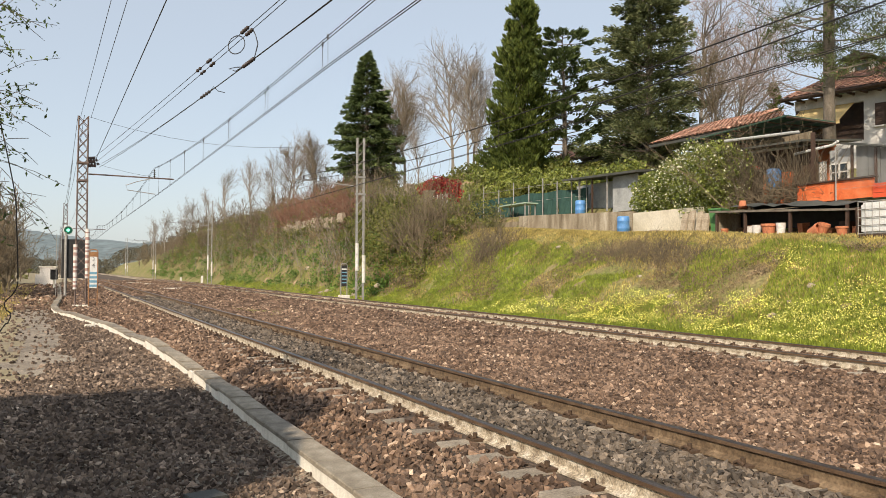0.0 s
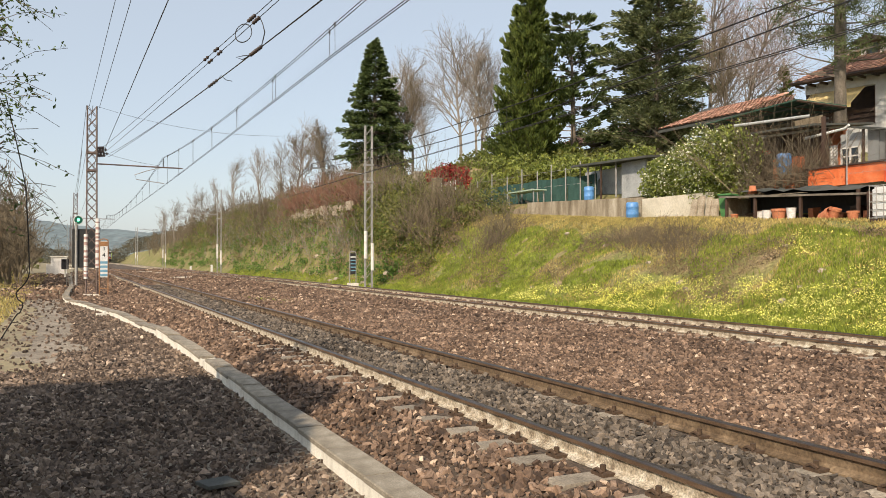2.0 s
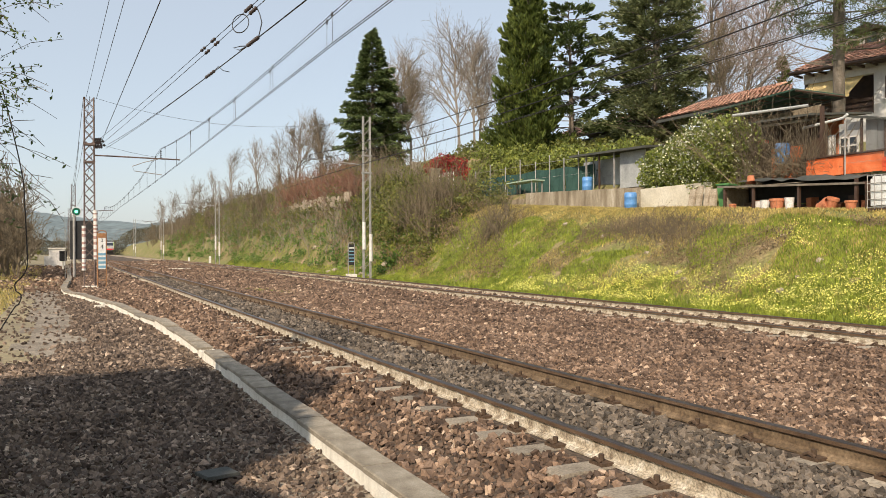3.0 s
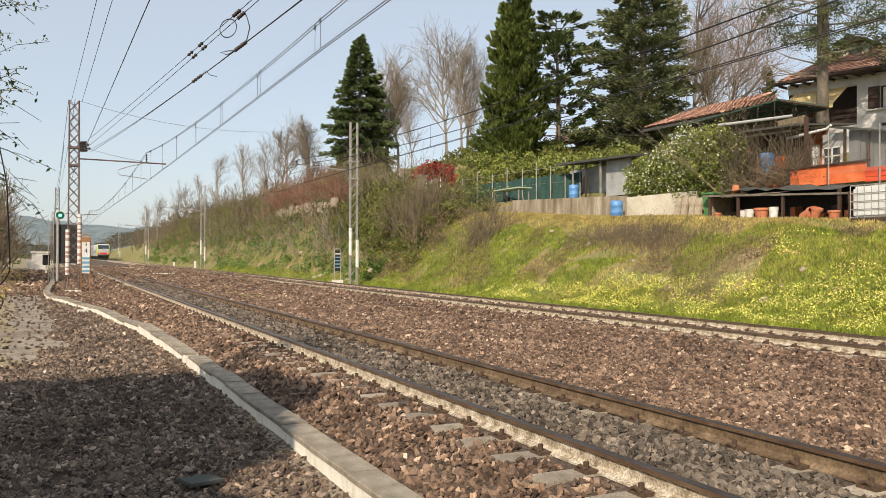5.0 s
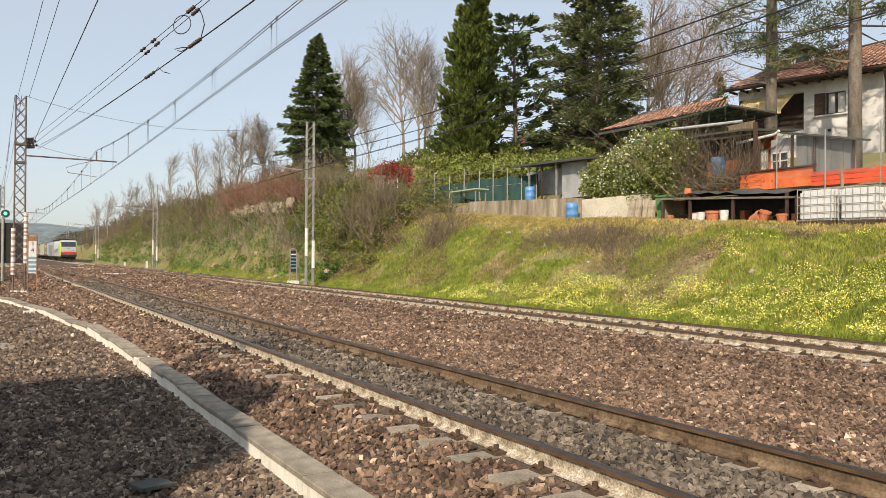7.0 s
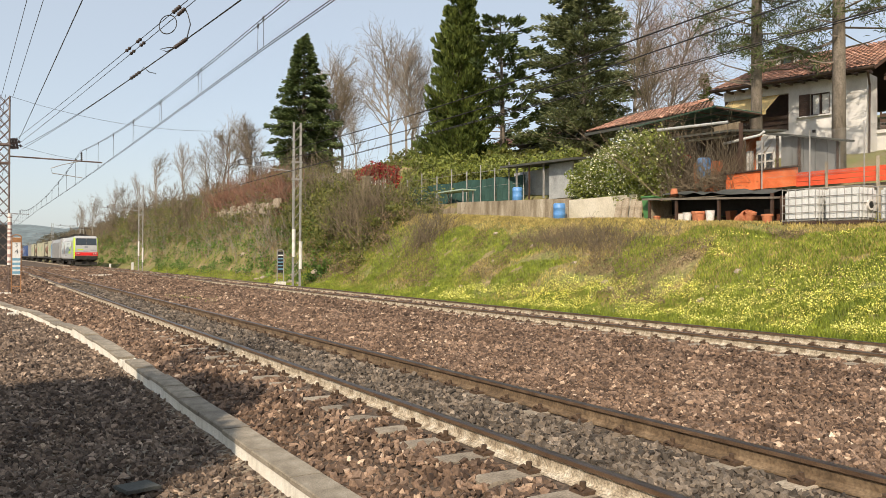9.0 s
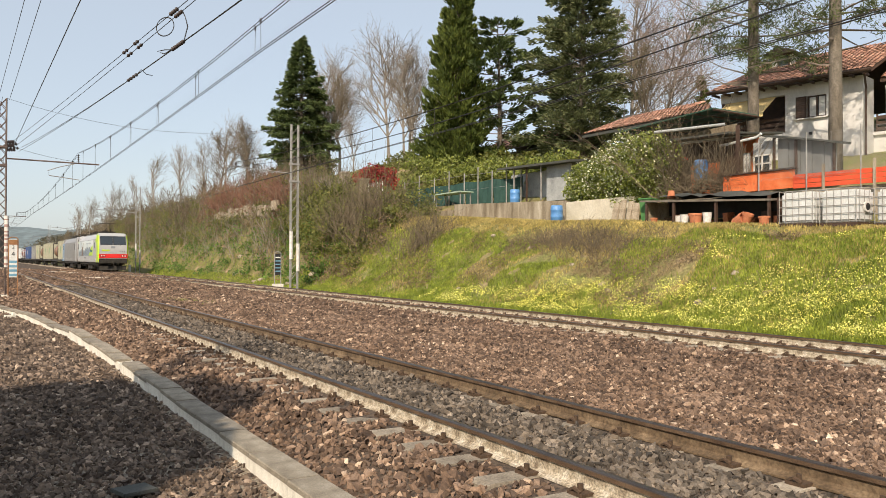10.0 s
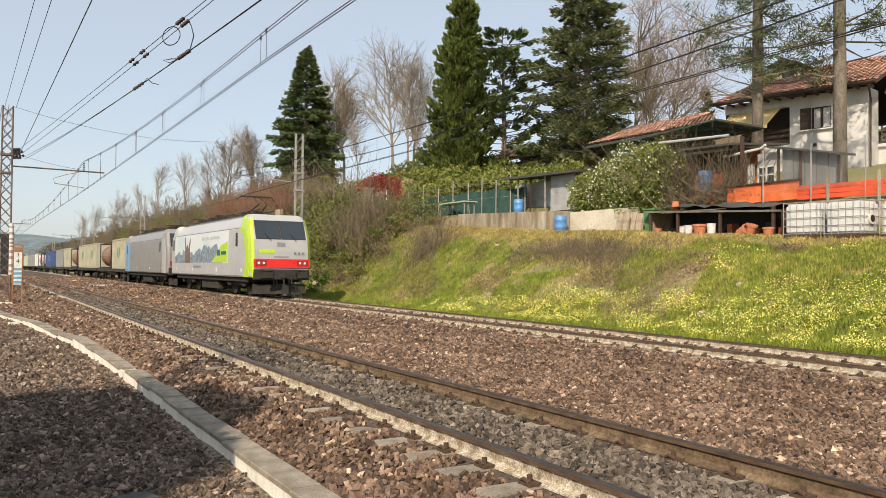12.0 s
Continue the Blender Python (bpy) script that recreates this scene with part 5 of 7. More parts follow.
def masked(x0, x1, y0, y1, freq, level, key, power=1.4):
    def f(r):
        for _ in range(30):
            x, y = r.uniform(x0, x1), y0 + (y1 - y0) * r.random() ** power
            if noise.noise(Vector((x * freq, y * freq * 0.7, key))) > level:
                return x, y
        return x, y
    return f


# overgrown steep bank
def slope(y0, y1, x0=17.2, x1=24.0):
    def f(r):
        y = y0 + (y1 - y0) * r.random() ** 1.3
        lim = x0 + (x1 - x0) * r.random()
        return lim, y
    return f


def upper(y0, y1):
    return slope(y0, y1, 18.6, 24.5)


thicket("bank_stems", "tangle of brown leafless stems on the steep bank", 1700, upper(53, 180), 2.1, TWIGDARK, 90, 0.016)
thicket("pale_stems", "pale dry stems and brambles on the bank", 1000, slope(52, 120, 17.8, 23.5), 1.5, TWIG, 91, 0.013)
foliage("bramble_leaves", "olive brambles and ivy over the steep bank", 72000, upper(41, 150), (0.1, 1.7), 0.16, IVY, 92, clumps=1100)
foliage("young_bank_leaves", "fresh green shoots low on the steep bank", 26000, slope(44, 170, 17.0, 20.6), (0.05, 0.8), 0.17, SPRING, 93, clumps=420)
foliage("dry_bank_leaves", "dry tan stalks and leaves on the bank", 15000, slope(40, 150, 17.6, 22.5), (0.05, 1.2), 0.22, DRYLEAF, 94, 0.25, 1.0, clumps=300)
thicket("red_hedge", "row of reddish leafless hedge stems at the top", 520, lambda r: (20.6 + r.normal(0, 0.35), r.uniform(57, 80)), 1.9, TWIGRED, 95, 0.016, 5)
foliage("red_hedge_leaves", "rusty red leaf buds on the hedge", 3000, lambda r: (20.6 + r.normal(0, 0.4), r.uniform(57, 80)), (0.7, 1.7), 0.2, leaf_mat("rusty_leaf", (0.15, 0.075, 0.05), (0.25, 0.13, 0.09)), 96, clumps=90)
foliage("ivy_thicket", "ivy thicket beside the mast", 20000, lambda r: (r.uniform(19.4, 22.3), r.uniform(46.5, 57)), (0.1, 1.3), 0.20, IVY, 97, clumps=190)
thicket("brown_thicket", "upright brown stems at the edge of the lawn", 260, lambda r: (r.uniform(19.4, 22.2), r.uniform(41.5, 48)), 2.4, TWIGDARK, 98, 0.014, 4)
thicket("brush_patch", "low brown brush on the middle of the slope", 620, lambda r: (20.9 + r.normal(0, 0.55), 24.2 + r.normal(0, 2.0)), 0.42, TWIGDARK, 103, 0.006, 4)
thicket("slope_shrub", "low leafless shrub on the grassy slope", 110, lambda r: (20.2 + r.normal(0, 0.6), 35.8 + r.normal(0, 1.0)), 1.5, TWIGDARK, 99, 0.010, 4)
foliage("lawn_edge_dry", "low dry herbs on the slope", 14000, masked(17.6, 22, 15, 46, 0.5, 0.05, 85), (0.0, 0.22), 0.10, DRYLEAF, 100, 0.3, 0.8)
foliage("hill_bushes", "green bushes behind the garden fence", 14000, lambda r: (r.uniform(28, 38), r.uniform(40, 58)), (0.1, 1.0), 0.25, IVY, 101, clumps=170)
foliage("garden_hedge", "long clipped leafy hedge above the fence", 9000, lambda r: (30 + r.normal(0, 0.6), r.uniform(36, 54)), (0.3, 1.6), 0.2, LAUREL, 102, clumps=120)


def bush(x, y, z, rx, ry, rz, n, size, material, seed, label, name="bush", extra=None, stem=True):
    rng = np.random.default_rng(seed)
    t = thing(name, (x, y, z), label, "bush", "garden bushes")
    g = rng.normal(size=(n, 3))
    g /= np.linalg.norm(g, axis=1)[:, None]
    lump = np.array([1 + 0.35 * noise.noise(Vector(q) * 2.2 + Vector((seed, 0, 0))) for q in g])
    rad = (rng.random(n) ** 0.35) * lump
    p = g * rad[:, None] * (rx, ry, rz) + (0, 0, rz * 0.95)
    soft_part("leaves", leaf_quads(p, size, rng, 0.6, 0.1), material, t)
    if extra:
        k = rng.choice(n, extra[1])
        soft_part("blossom", leaf_quads(p[k] * 1.03, size * 0.72, rng, 0.9), extra[0], t)
    b0 = np.zeros((14, 3)) + rng.normal(0, 0.08, (14, 3)) * (1, 1, 0)
    b1 = rng.normal(0, 0.4, (14, 3)) * (rx, ry, 0.2) + (0, 0, rz)
    soft_part("stem_framework", sticks(b0, b1, 0.04, 0.015), BARK, t)
    return t


bush(25.0, 51.0, ground_z(25.0, 51.0), 1.6, 1.7, 1.15, 3200, 0.2, REDLEAF, 110, "rounded bush of bright red young leaves", extra=(LAUREL, 500))
bush(26.0, 47.9, ground_z(26.0, 47.9), 0.9, 0.9, 0.85, 1800, 0.16, LAUREL, 111, "small round evergreen bush", extra=(LAUREL, 100))
# flowering hedge above the white wall
for i, (hx, hy, hr) in enumerate(((25.3, 28.6, 1.2), (25.1, 27.0, 1.42), (24.95, 25.5, 1.55), (24.9, 24.2, 1.6))):
    bush(hx, hy, 3.75, 1.0, 1.4, hr * 1.06, 5200, 0.135, LAUREL, 115 + i, "leafy flowering hedge bush above the white wall", "hedge_bush", (BLOSSOM, (700, 1500, 1500, 400)[i]))


# bare climber before the porch
thicket("climber", "tangled leafless climber before the porch", 75, lambda r: (25.3 + r.normal(0, 0.3), 21.5 + r.normal(0, 0.9)), 1.6, TWIGDARK, 120, 0.010, 9, bend=0.8)
thicket("hedge_shoots", "bare brown shoots at the end of the hedge", 60, lambda r: (25.0 + r.normal(0, 0.3), 23.5 + r.normal(0, 0.45)), 2.6, TWIGDARK, 121, 0.010, 6)


def garden_pine(x, y, z0, seed, r):
    rng = np.random.default_rng(seed)
    t = thing("pine", (x, y, z0), "tall pine with a bare grey trunk and high needle crown", "tree", "pines")
    h = 17.0
    part("trunk", Shape().tube([(0, 0, -0.6), (0.02, 0, 3), (0.05, 0.03, 7), (0.1, 0, 12), (0.1, 0, h)], [0.28, 0.245, 0.225, 0.17, 0.05], 12), PINEBARK, t, smooth=True)
    b0, b1, r0, pts = [], [], [], []
    for i in range(64):
        k = rng.random()
        z = 5.2 + (h - 5.6) * k if i > 10 else 3.8 + 2.0 * rng.random()
        az = rng.uniform(0, 2 * math.pi)
        ln = r * (1.05 - 0.55 * k) * rng.uniform(0.45, 1.1)
        p = np.array([0.07, 0, z])
        d = np.array([math.cos(az), math.sin(az), rng.uniform(-0.15, 0.2)])
        m = p + d * ln * 0.6
        e = m + (d + np.array([rng.normal(0, 0.3), rng.normal(0, 0.3), rng.uniform(-0.05, 0.35)])) * ln * 0.45
        b0 += [p, m]
        b1 += [m, e]
        r0 += [0.05, 0.03]
        if i < 7:
            continue
        for _ in range(8):
            s = rng.uniform(0.35, 1.0)
            c = p + (m - p) * min(1, s * 1.5) if s < 0.66 else m + (e - m) * (s - 0.66) * 3
            tip = c + rng.normal(0, 0.35, 3) * (1, 1, 0.5)
            b0.append(c), b1.append(tip), r0.append(0.014)
            pts.append(tip + rng.normal(0, 0.17, (34, 3)))
    soft_part("bough_framework", sticks(b0, b1, np.array(r0), np.array(r0) * 0.6), BARK, t)
    soft_part("needles", leaf_quads(np.concatenate(pts), 0.26, rng, 0.14, 0.3), PINE, t)
    return t


garden_pine(30.65, 23.45, 5.6, 130, 3.6)
garden_pine(29.15, 18.5, 5.2, 131, 3.4)


# ---- grass ----
def blades(name, label, n, where, height, width, material, seed, category="grass"):
    rng = np.random.default_rng(seed)
    v = np.empty((n, 3, 3))
    k = 0
    while k < n:
        x, y = where(rng)
        z = ground_z(x, y)
        h = height * rng.uniform(0.5, 1.4)
        az = rng.uniform(0, 6.28)
        w = width * rng.uniform(0.6, 1.3)
        bx, by = math.cos(az) * w, math.sin(az) * w
        lx, ly = rng.normal(0, 0.35, 2) * h
        v[k] = ((x - bx, y - by, z - 0.02), (x + bx, y + by, z - 0.02), (x + lx, y + ly, z + h))
        k += 1
    f = np.arange(n * 3).reshape(n, 3)
    return soft_stuff(name, (v.reshape(-1, 3), f), material, label, category)




def lush(r):
    """Green turf everywhere on the slope but on the bare scar and the brushy patch."""
    while True:
        x, y = r.uniform(16.6, 22.0), 6 + 42 * r.random() ** 1.35
        scar = math.exp(-(((x - 19.0) / 0.75) ** 2 + ((y - 22.0) / 3.6) ** 2)) + 0.85 * math.exp(-(((x - 20.9) / 0.9) ** 2 + ((y - 24.0) / 3.2) ** 2))
        ochre = ease(20.6, 21.8, x) * ease(16, 30, y)
        if noise.noise(Vector((x * 0.6, y * 0.42, 5))) > -0.30 + 0.9 * scar + 0.55 * ochre and noise.noise(Vector((x * 2.1, y * 1.7, 9))) > -0.42:
            return x, y


blades("bank_grass", "bright green grass on the railway bank", 150000, lush, 0.10, 0.024, GRASS, 140)
blades("dry_bank_grass", "yellowed grass on the railway bank", 36000, masked(17.0, 22.6, 8, 46, 0.45, -0.05, 25), 0.10, 0.022, DRYGRASS, 141)
blades("ochre_grass", "straw-coloured short grass on the upper slope", 26000, lambda r: (22.7 - abs(r.normal(0, 0.9)), 18 + 30 * r.random()), 0.07, 0.024, DRYGRASS, 149)
blades("lawn_grass", "short ochre and green grass along the terrace", 26000, lambda r: (r.uniform(22.0, 24.3), r.uniform(9, 47)), 0.08, 0.026, DRYGRASS, 142)
blades("toe_grass", "rank green grass at the foot of the bank", 26000, lambda r: (16.6 + abs(r.normal(0, 0.9)), 7 + 85 * r.random() ** 1.5), 0.13, 0.028, GRASS, 143)
blades("path_grass", "thin grass beside the path", 24000, lambda r: (-1.7 - 6 * r.random() ** 1.1, 12 + 90 * r.random() ** 1.2), 0.14, 0.03, DRYGRASS, 144)
blades("track_weeds", "small green weeds between the tracks", 1500, lambda r: (7.4 + r.normal(0, 0.45), 32.3 + r.normal(0, 1.3)), 0.07, 0.02, GRASS, 145)
foliage("wild_flowers", "small yellow wild flowers thick over the grass", 17000, masked(16.7, 18.9, 7, 23, 1.6, -0.10, 45, 1.4), (0.05, 0.2), 0.037, FLOWER, 146, 0.9, category="flowers")
foliage("thin_flowers", "yellow wild flowers thinning out along the toe of the bank", 3200, masked(16.7, 18.0, 20, 30, 1.2, 0.0, 45, 1.0), (0.06, 0.18), 0.042, FLOWER, 148, 0.9, category="flowers")
foliage("slope_flowers", "small yellow wild flowers higher on the slope", 3600, masked(18.6, 21.6, 8, 18, 0.7, 0.08, 65), (0.06, 0.16), 0.040, FLOWER, 147, 0.9, category="flowers")


# ---- shrubs and trees on the side of the path, near the eye ----
def shade_tree(x, y, z, rx, ry, rz, n, seed):
    """A full leafy crown on a trunk, added out of view to cast shade."""
    rng = np.random.default_rng(seed)
    t = thing("lime_tree", (x, y, -0.45), "unseen leafy tree added behind the path to shade the gravel", "tree", "trees behind the path")
    part("trunk", Shape().tube([(0, 0, -0.2), (0.1, 0, 2.2), (0.1, 0.1, z)], [0.24, 0.18, 0.08], 9), BARK, t)
    b1 = rng.normal(0, 0.45, (40, 3)) * (rx, ry, rz) + (0, 0, z + 0.45)
    soft_part("limb_framework", sticks(np.zeros((40, 3)) + (0.1, 0, z * 0.6), b1, 0.05, 0.015), BARK, t)
    g = rng.normal(size=(n, 3))
    g /= np.linalg.norm(g, axis=1)[:, None]
    lump = np.array([1 + 0.3 * noise.noise(Vector(v) * 2.5 + Vector((seed, 0, 0))) for v in g])
    p = g * (rng.random(n) ** 0.4 * lump)[:, None] * (rx, ry, rz) + (0, 0, z + 0.45)
    soft_part("foliage", leaf_quads(p, 0.36, rng, 0.7), SPRING, t)


shade_tree(-5.6, 4.6, 5.0, 2.5, 3.2, 1.7, 9000, 171)
shade_tree(-7.4, -0.2, 5.0, 2.6, 3.0, 1.8, 9000, 172)
shade_tree(-5.2, -4.0, 5.0, 2.5, 2.8, 1.8, 8000, 173)


def overhanging_shrub():
    """Long thin limbs that reach out over the path; fresh leaves above, bare arching twigs below."""
    rng = np.random.default_rng(160)
    t = thing("sallow", (-2.72, 9.4, -0.5), "sallow shrub with thin arching twigs and fresh leaves over the path", "shrub")
    b0, b1, r0, leaf = [], [], [], []
    for i in range(30):
        z = 1.9 + 3.6 * i / 29 + rng.normal(0, 0.12)
        p = np.array([rng.normal(0, 0.12), rng.normal(0, 0.12), 0.0])
        m = np.array([0.9, rng.normal(0, 0.4), z * 0.75])
        e = np.array([1.92 + rng.uniform(0, 0.36), rng.normal(0, 0.6), z + 0.5])
        for a, b, r in ((p, m, 0.022), (m, e, 0.012)):
            b0.append(a), b1.append(b), r0.append(r)
        for _ in range(8):
            k = rng.uniform(0.3, 1.0)
            a = m + (e - m) * k
            d = np.array([rng.uniform(0.1, 0.55), rng.normal(0, 0.3), rng.uniform(-0.3, 0.35)])
            for _ in range(3):
                b = a + d * 0.42
                b0.append(a), b1.append(b), r0.append(0.004)
                if z > 2.6 and rng.random() < 0.75 or rng.random() < 0.12:
                    leaf.append(a + (b - a) * rng.random((9, 1)) + rng.normal(0, 0.03, (9, 3)))
                a = b
                d = d + np.array([rng.normal(0, 0.1), rng.normal(0, 0.15), -0.16 if z < 3.2 else rng.normal(0, 0.12)])
    soft_part("limb_framework", sticks(b0, b1, np.array(r0), np.array(r0) * 0.7), TWIGDARK, t)
    soft_part("foliage", leaf_quads(np.concatenate(leaf), 0.055, rng, 0.42), leaf_mat("sallow_leaves", (0.05, 0.085, 0.02), (0.13, 0.19, 0.05), through_light=0.35), t)


overhanging_shrub()


# ---- buildings and garden things ----
def tiles(parent, a, b, up, rows, name="roof_tiles", pitch=0.24, material=None):
    """Half-round clay tiles from the eave a-b up the slope vector."""
    a, b, up = Vector(a), Vector(b), Vector(up)
    along = (b - a).normalized()
    n = max(1, int((b - a).length / pitch))
    slope_dir = up.normalized()
    normal = along.cross(slope_dir)
    if normal.z < 0:
        normal = -normal
    step = up.length / rows
    rng = random.Random(5)
    s = Shape()
    for r in range(rows):
        for i in range(n):
            o = a + along * (pitch * (i + 0.5) + rng.uniform(-0.02, 0.02)) + slope_dir * (step * r + rng.uniform(-0.02, 0.02))
            pts = []
            for end, lift, w in ((0.0, 0.035, 0.13), (step * 1.18, 0.0, 0.10)):
                for k in range(5):
                    t = math.pi * k / 4
                    pts.append(o + slope_dir * end + along * (-math.cos(t) * w) + normal * (math.sin(t) * 0.075 + lift))
            s.add(pts, [(k, k + 1, k + 6, k + 5) for k in range(4)])
    ob = part(name, s, material or TILE, parent)
    tagged(ob, kind="stuff")
    return ob


def slab(pts, thick):
    """A board from four corners, thickened downwards."""
    pts = [Vector(p) for p in pts]
    d = Vector((0, 0, -thick))
    return Shape().add(pts + [p + d for p in pts], [(0, 1, 2, 3), (7, 6, 5, 4), (0, 4, 5, 1), (1, 5, 6, 2), (2, 6, 7, 3), (3, 7, 4, 0)])


def railing(parent, x0, x1, y, z0, z1, boards=3):
    for i in range(boards):
        z = z0 + (z1 - z0) * (i + 0.5) / boards
        part("rail_board", Shape().box(((x0 + x1) / 2, y, z), (x1 - x0, 0.04, (z1 - z0) / boards * 0.62)), DARKWOOD, parent)
    n = max(2, round((x1 - x0) / 1.1) + 1)
    for i in range(n):
        part("rail_post", Shape().box((x0 + (x1 - x0) * i / (n - 1), y + 0.05, (z0 + z1) / 2), (0.07, 0.07, z1 - z0 + 0.1)), DARKWOOD, parent)


def make_house():
    h = thing("house", pose(35.0, 20.85, 0, 0, 0, -77.4), "two-storey grey plastered house with a clay tiled roof", "house", "houses")
    zb, ze = 4.8, 10.0
    wx = [(-3.56, -3.02), (-3.02, -1.63), (-1.63, 0.0)]
    # front wall in pieces round the window, loggia side wall and lower wall
    w = Shape().box(((-3.56 - 2.51) / 2, 0.15, (zb + ze) / 2), (1.05, 0.3, ze - zb)).box((-0.815, 0.15, (zb + ze) / 2), (1.63, 0.3, ze - zb)).box((-2.07, 0.15, (zb + 8.33) / 2), (0.88, 0.3, 8.33 - zb)).box((-2.07, 0.15, (9.36 + ze) / 2), (0.88, 0.3, ze - 9.36))
    part("wall", w, PLASTER, h)
    part("wall", Shape().box((-5.23, 0.15, (zb + 7.62) / 2), (3.34, 0.3, 7.62 - zb)), PLASTER, h)
    part("wall", Shape().box((-5.23, 0.15, 9.84), (3.34, 0.3, 0.5)), PLASTER, h)
    part("wall", Shape().box((-3.3, 5.15, (zb + ze) / 2), (0.5, 9.7, ze - zb)), PLASTER, h)
    part("wall", Shape().box((-6.8, 5.8, (zb + ze) / 2), (0.3, 8.4, ze - zb)), PLASTER, h)
    # Plaster wall coloured dark to put the recess's shade into it.
    part("loggia_back", Shape().box((-5.1, 2.3, (zb + ze) / 2), (3.1, 0.2, ze - zb)), DARKWOOD, h)
    part("wall", Shape().box((-0.15, 0.85, (zb + ze) / 2), (0.3, 1.08, ze - zb)), PLASTER, h)
    part("wall", Shape().box((4.0, 1.55, (zb + 7.4) / 2), (8.0, 0.3, 7.4 - zb)), PLASTER, h)
    part("wall", Shape().box((4.0, 3.2, (7.4 + ze) / 2), (8.0, 0.3, ze - 7.4)), PLASTER, h)
    part("balcony_floor", Shape().box((4.0, 2.2, 7.42), (8.0, 1.9, 0.15)), PLASTER, h)
    part("balcony_floor", Shape().box((-5.1, 1.2, 7.7), (3.2, 2.1, 0.15)), PLASTER, h)
    part("loggia_post", Shape().box((-6.82, 0.15, 8.8), (0.14, 0.2, 2.5)), DARKWOOD, h)
    railing(h, -6.8, -3.6, 0.06, 7.8, 8.55)
    railing(h, 0.15, 7.8, 1.35, 7.5, 8.3)
    # window and shutter
    win = part("window", Shape().box((-2.07, 0.12, 8.845), (0.86, 0.03, 1.0)), GLASS, h)
    for x in (-2.5, -2.07, -1.64):
        part("frame", Shape().box((x, 0.06, 8.845), (0.06, 0.1, 1.06)), DARKWOOD, win)
    for z in (8.34, 9.35):
        part("frame", Shape().box((-2.07, 0.06, z), (0.92, 0.1, 0.06)), DARKWOOD, win)
    for x in (-2.28, -1.85):
        part("curtain", Shape().box((x, 0.095, 8.845), (0.30, 0.02, 0.92)), CURTAIN, win)
    sh = part("shutter", Shape().box((-2.78, -0.04, 8.845), (0.5, 0.06, 1.05)), DARKWOOD, h, "brown louvred shutter folded open")
    for i in range(10):
        part("slat", Shape().box((-2.78, -0.08, 8.40 + i * 0.1), (0.42, 0.03, 0.05)), DARKWOOD, sh)
    part("sill", Shape().box((-2.3, -0.06, 8.28), (1.6, 0.2, 0.06)), PLASTER, h)
    part("vent", Shape().box((-2.35, -0.01, 7.55), (0.16, 0.04, 0.16)), BLACK, h)
    # awning in the loggia
    a = part("awning", slab([(-6.6, 0.25, 9.75), (-4.0, 0.25, 9.75), (-4.35, -0.75, 8.75), (-6.95, -0.75, 8.75)], 0.03), YELLOWCLOTH, h, "faded yellow cloth awning")
    part("valance", Shape().box((-5.65, -0.76, 8.65), (2.6, 0.02, 0.22)), YELLOWCLOTH, a)
    # roof
    part("roof_deck", slab([(-7.25, -0.8, 10.1), (0.6, -0.8, 10.05), (0.6, 4.6, 12.4), (-6.2, 4.6, 12.4)], 0.14), DARKWOOD, h)
    part("roof_deck", slab([(-6.2, 4.6, 12.4), (0.6, 4.6, 12.4), (0.6, 10.2, 10.0), (-7.25, 10.2, 10.0)], 0.14), DARKWOOD, h)
    part("roof_deck", slab([(0.6, 0.35, 9.75), (9.5, 0.35, 9.75), (9.5, 5.2, 12.3), (0.6, 5.2, 12.3)], 0.14), DARKWOOD, h)
    tiles(h, (-6.6, -0.8, 10.11), (0.6, -0.8, 10.07), (0, 5.4, 2.35), 15)
    tiles(h, (-7.25, -0.8, 10.12), (-6.6, -0.8, 10.11), (0.9, 3.6, 1.6), 10)
    tiles(h, (0.6, 0.35, 9.77), (9.5, 0.35, 9.77), (0, 4.85, 2.55), 13)
    g = part("gutter", Shape().tube([(-7.25, -0.86, 10.08), (0.6, -0.86, 10.03)], 0.07, 8), DARKWOOD, h)
    part("downpipe", Shape().tube([(0.3, -0.8, 9.9), (0.12, 0.0, 9.4), (0.1, 0.0, 5.2)], 0.05, 8), DARKWOOD, g)
    for i in range(13):
        part("rafter_end", Shape().box((-7.0 + i * 0.6, -0.35, 9.97), (0.09, 0.8, 0.11)), DARKWOOD, h)
    # dormer, chimneys
    d = part("dormer", Shape().box((-4.9, 3.5, 11.85), (1.05, 1.4, 1.0)), PLASTER, h)
    part("dormer_window", Shape().box((-4.8, 2.78, 12.0), (0.45, 0.05, 0.48)), GLASS, d)
    for x in (-5.08, -4.52):
        part("frame", Shape().box((x, 2.77, 12.0), (0.09, 0.08, 0.56)), DARKWOOD, d)
    part("dormer_roof", Shape().extrude([(-5.7, 12.3), (-4.1, 12.3), (-4.1, 12.38), (-4.9, 12.68), (-5.7, 12.38)], "y", 2.3, 4.6), DARKWOOD, d)
    d2 = part("dormer", Shape().box((1.4, 4.4, 12.3), (2.0, 2.0, 1.3)), PLASTER, h)
    part("dormer_roof", Shape().extrude([(-0.1, 12.9), (2.9, 12.9), (2.9, 13.0), (1.4, 13.5), (-0.1, 13.0)], "y", 3.0, 6.0), DARKWOOD, d2)
    part("chimney", Shape().box((3.4, 3.6, 12.6), (0.6, 0.6, 2.4)).box((3.4, 3.6, 13.85), (0.8, 0.8, 0.15)), WALLCON, h)


make_house()


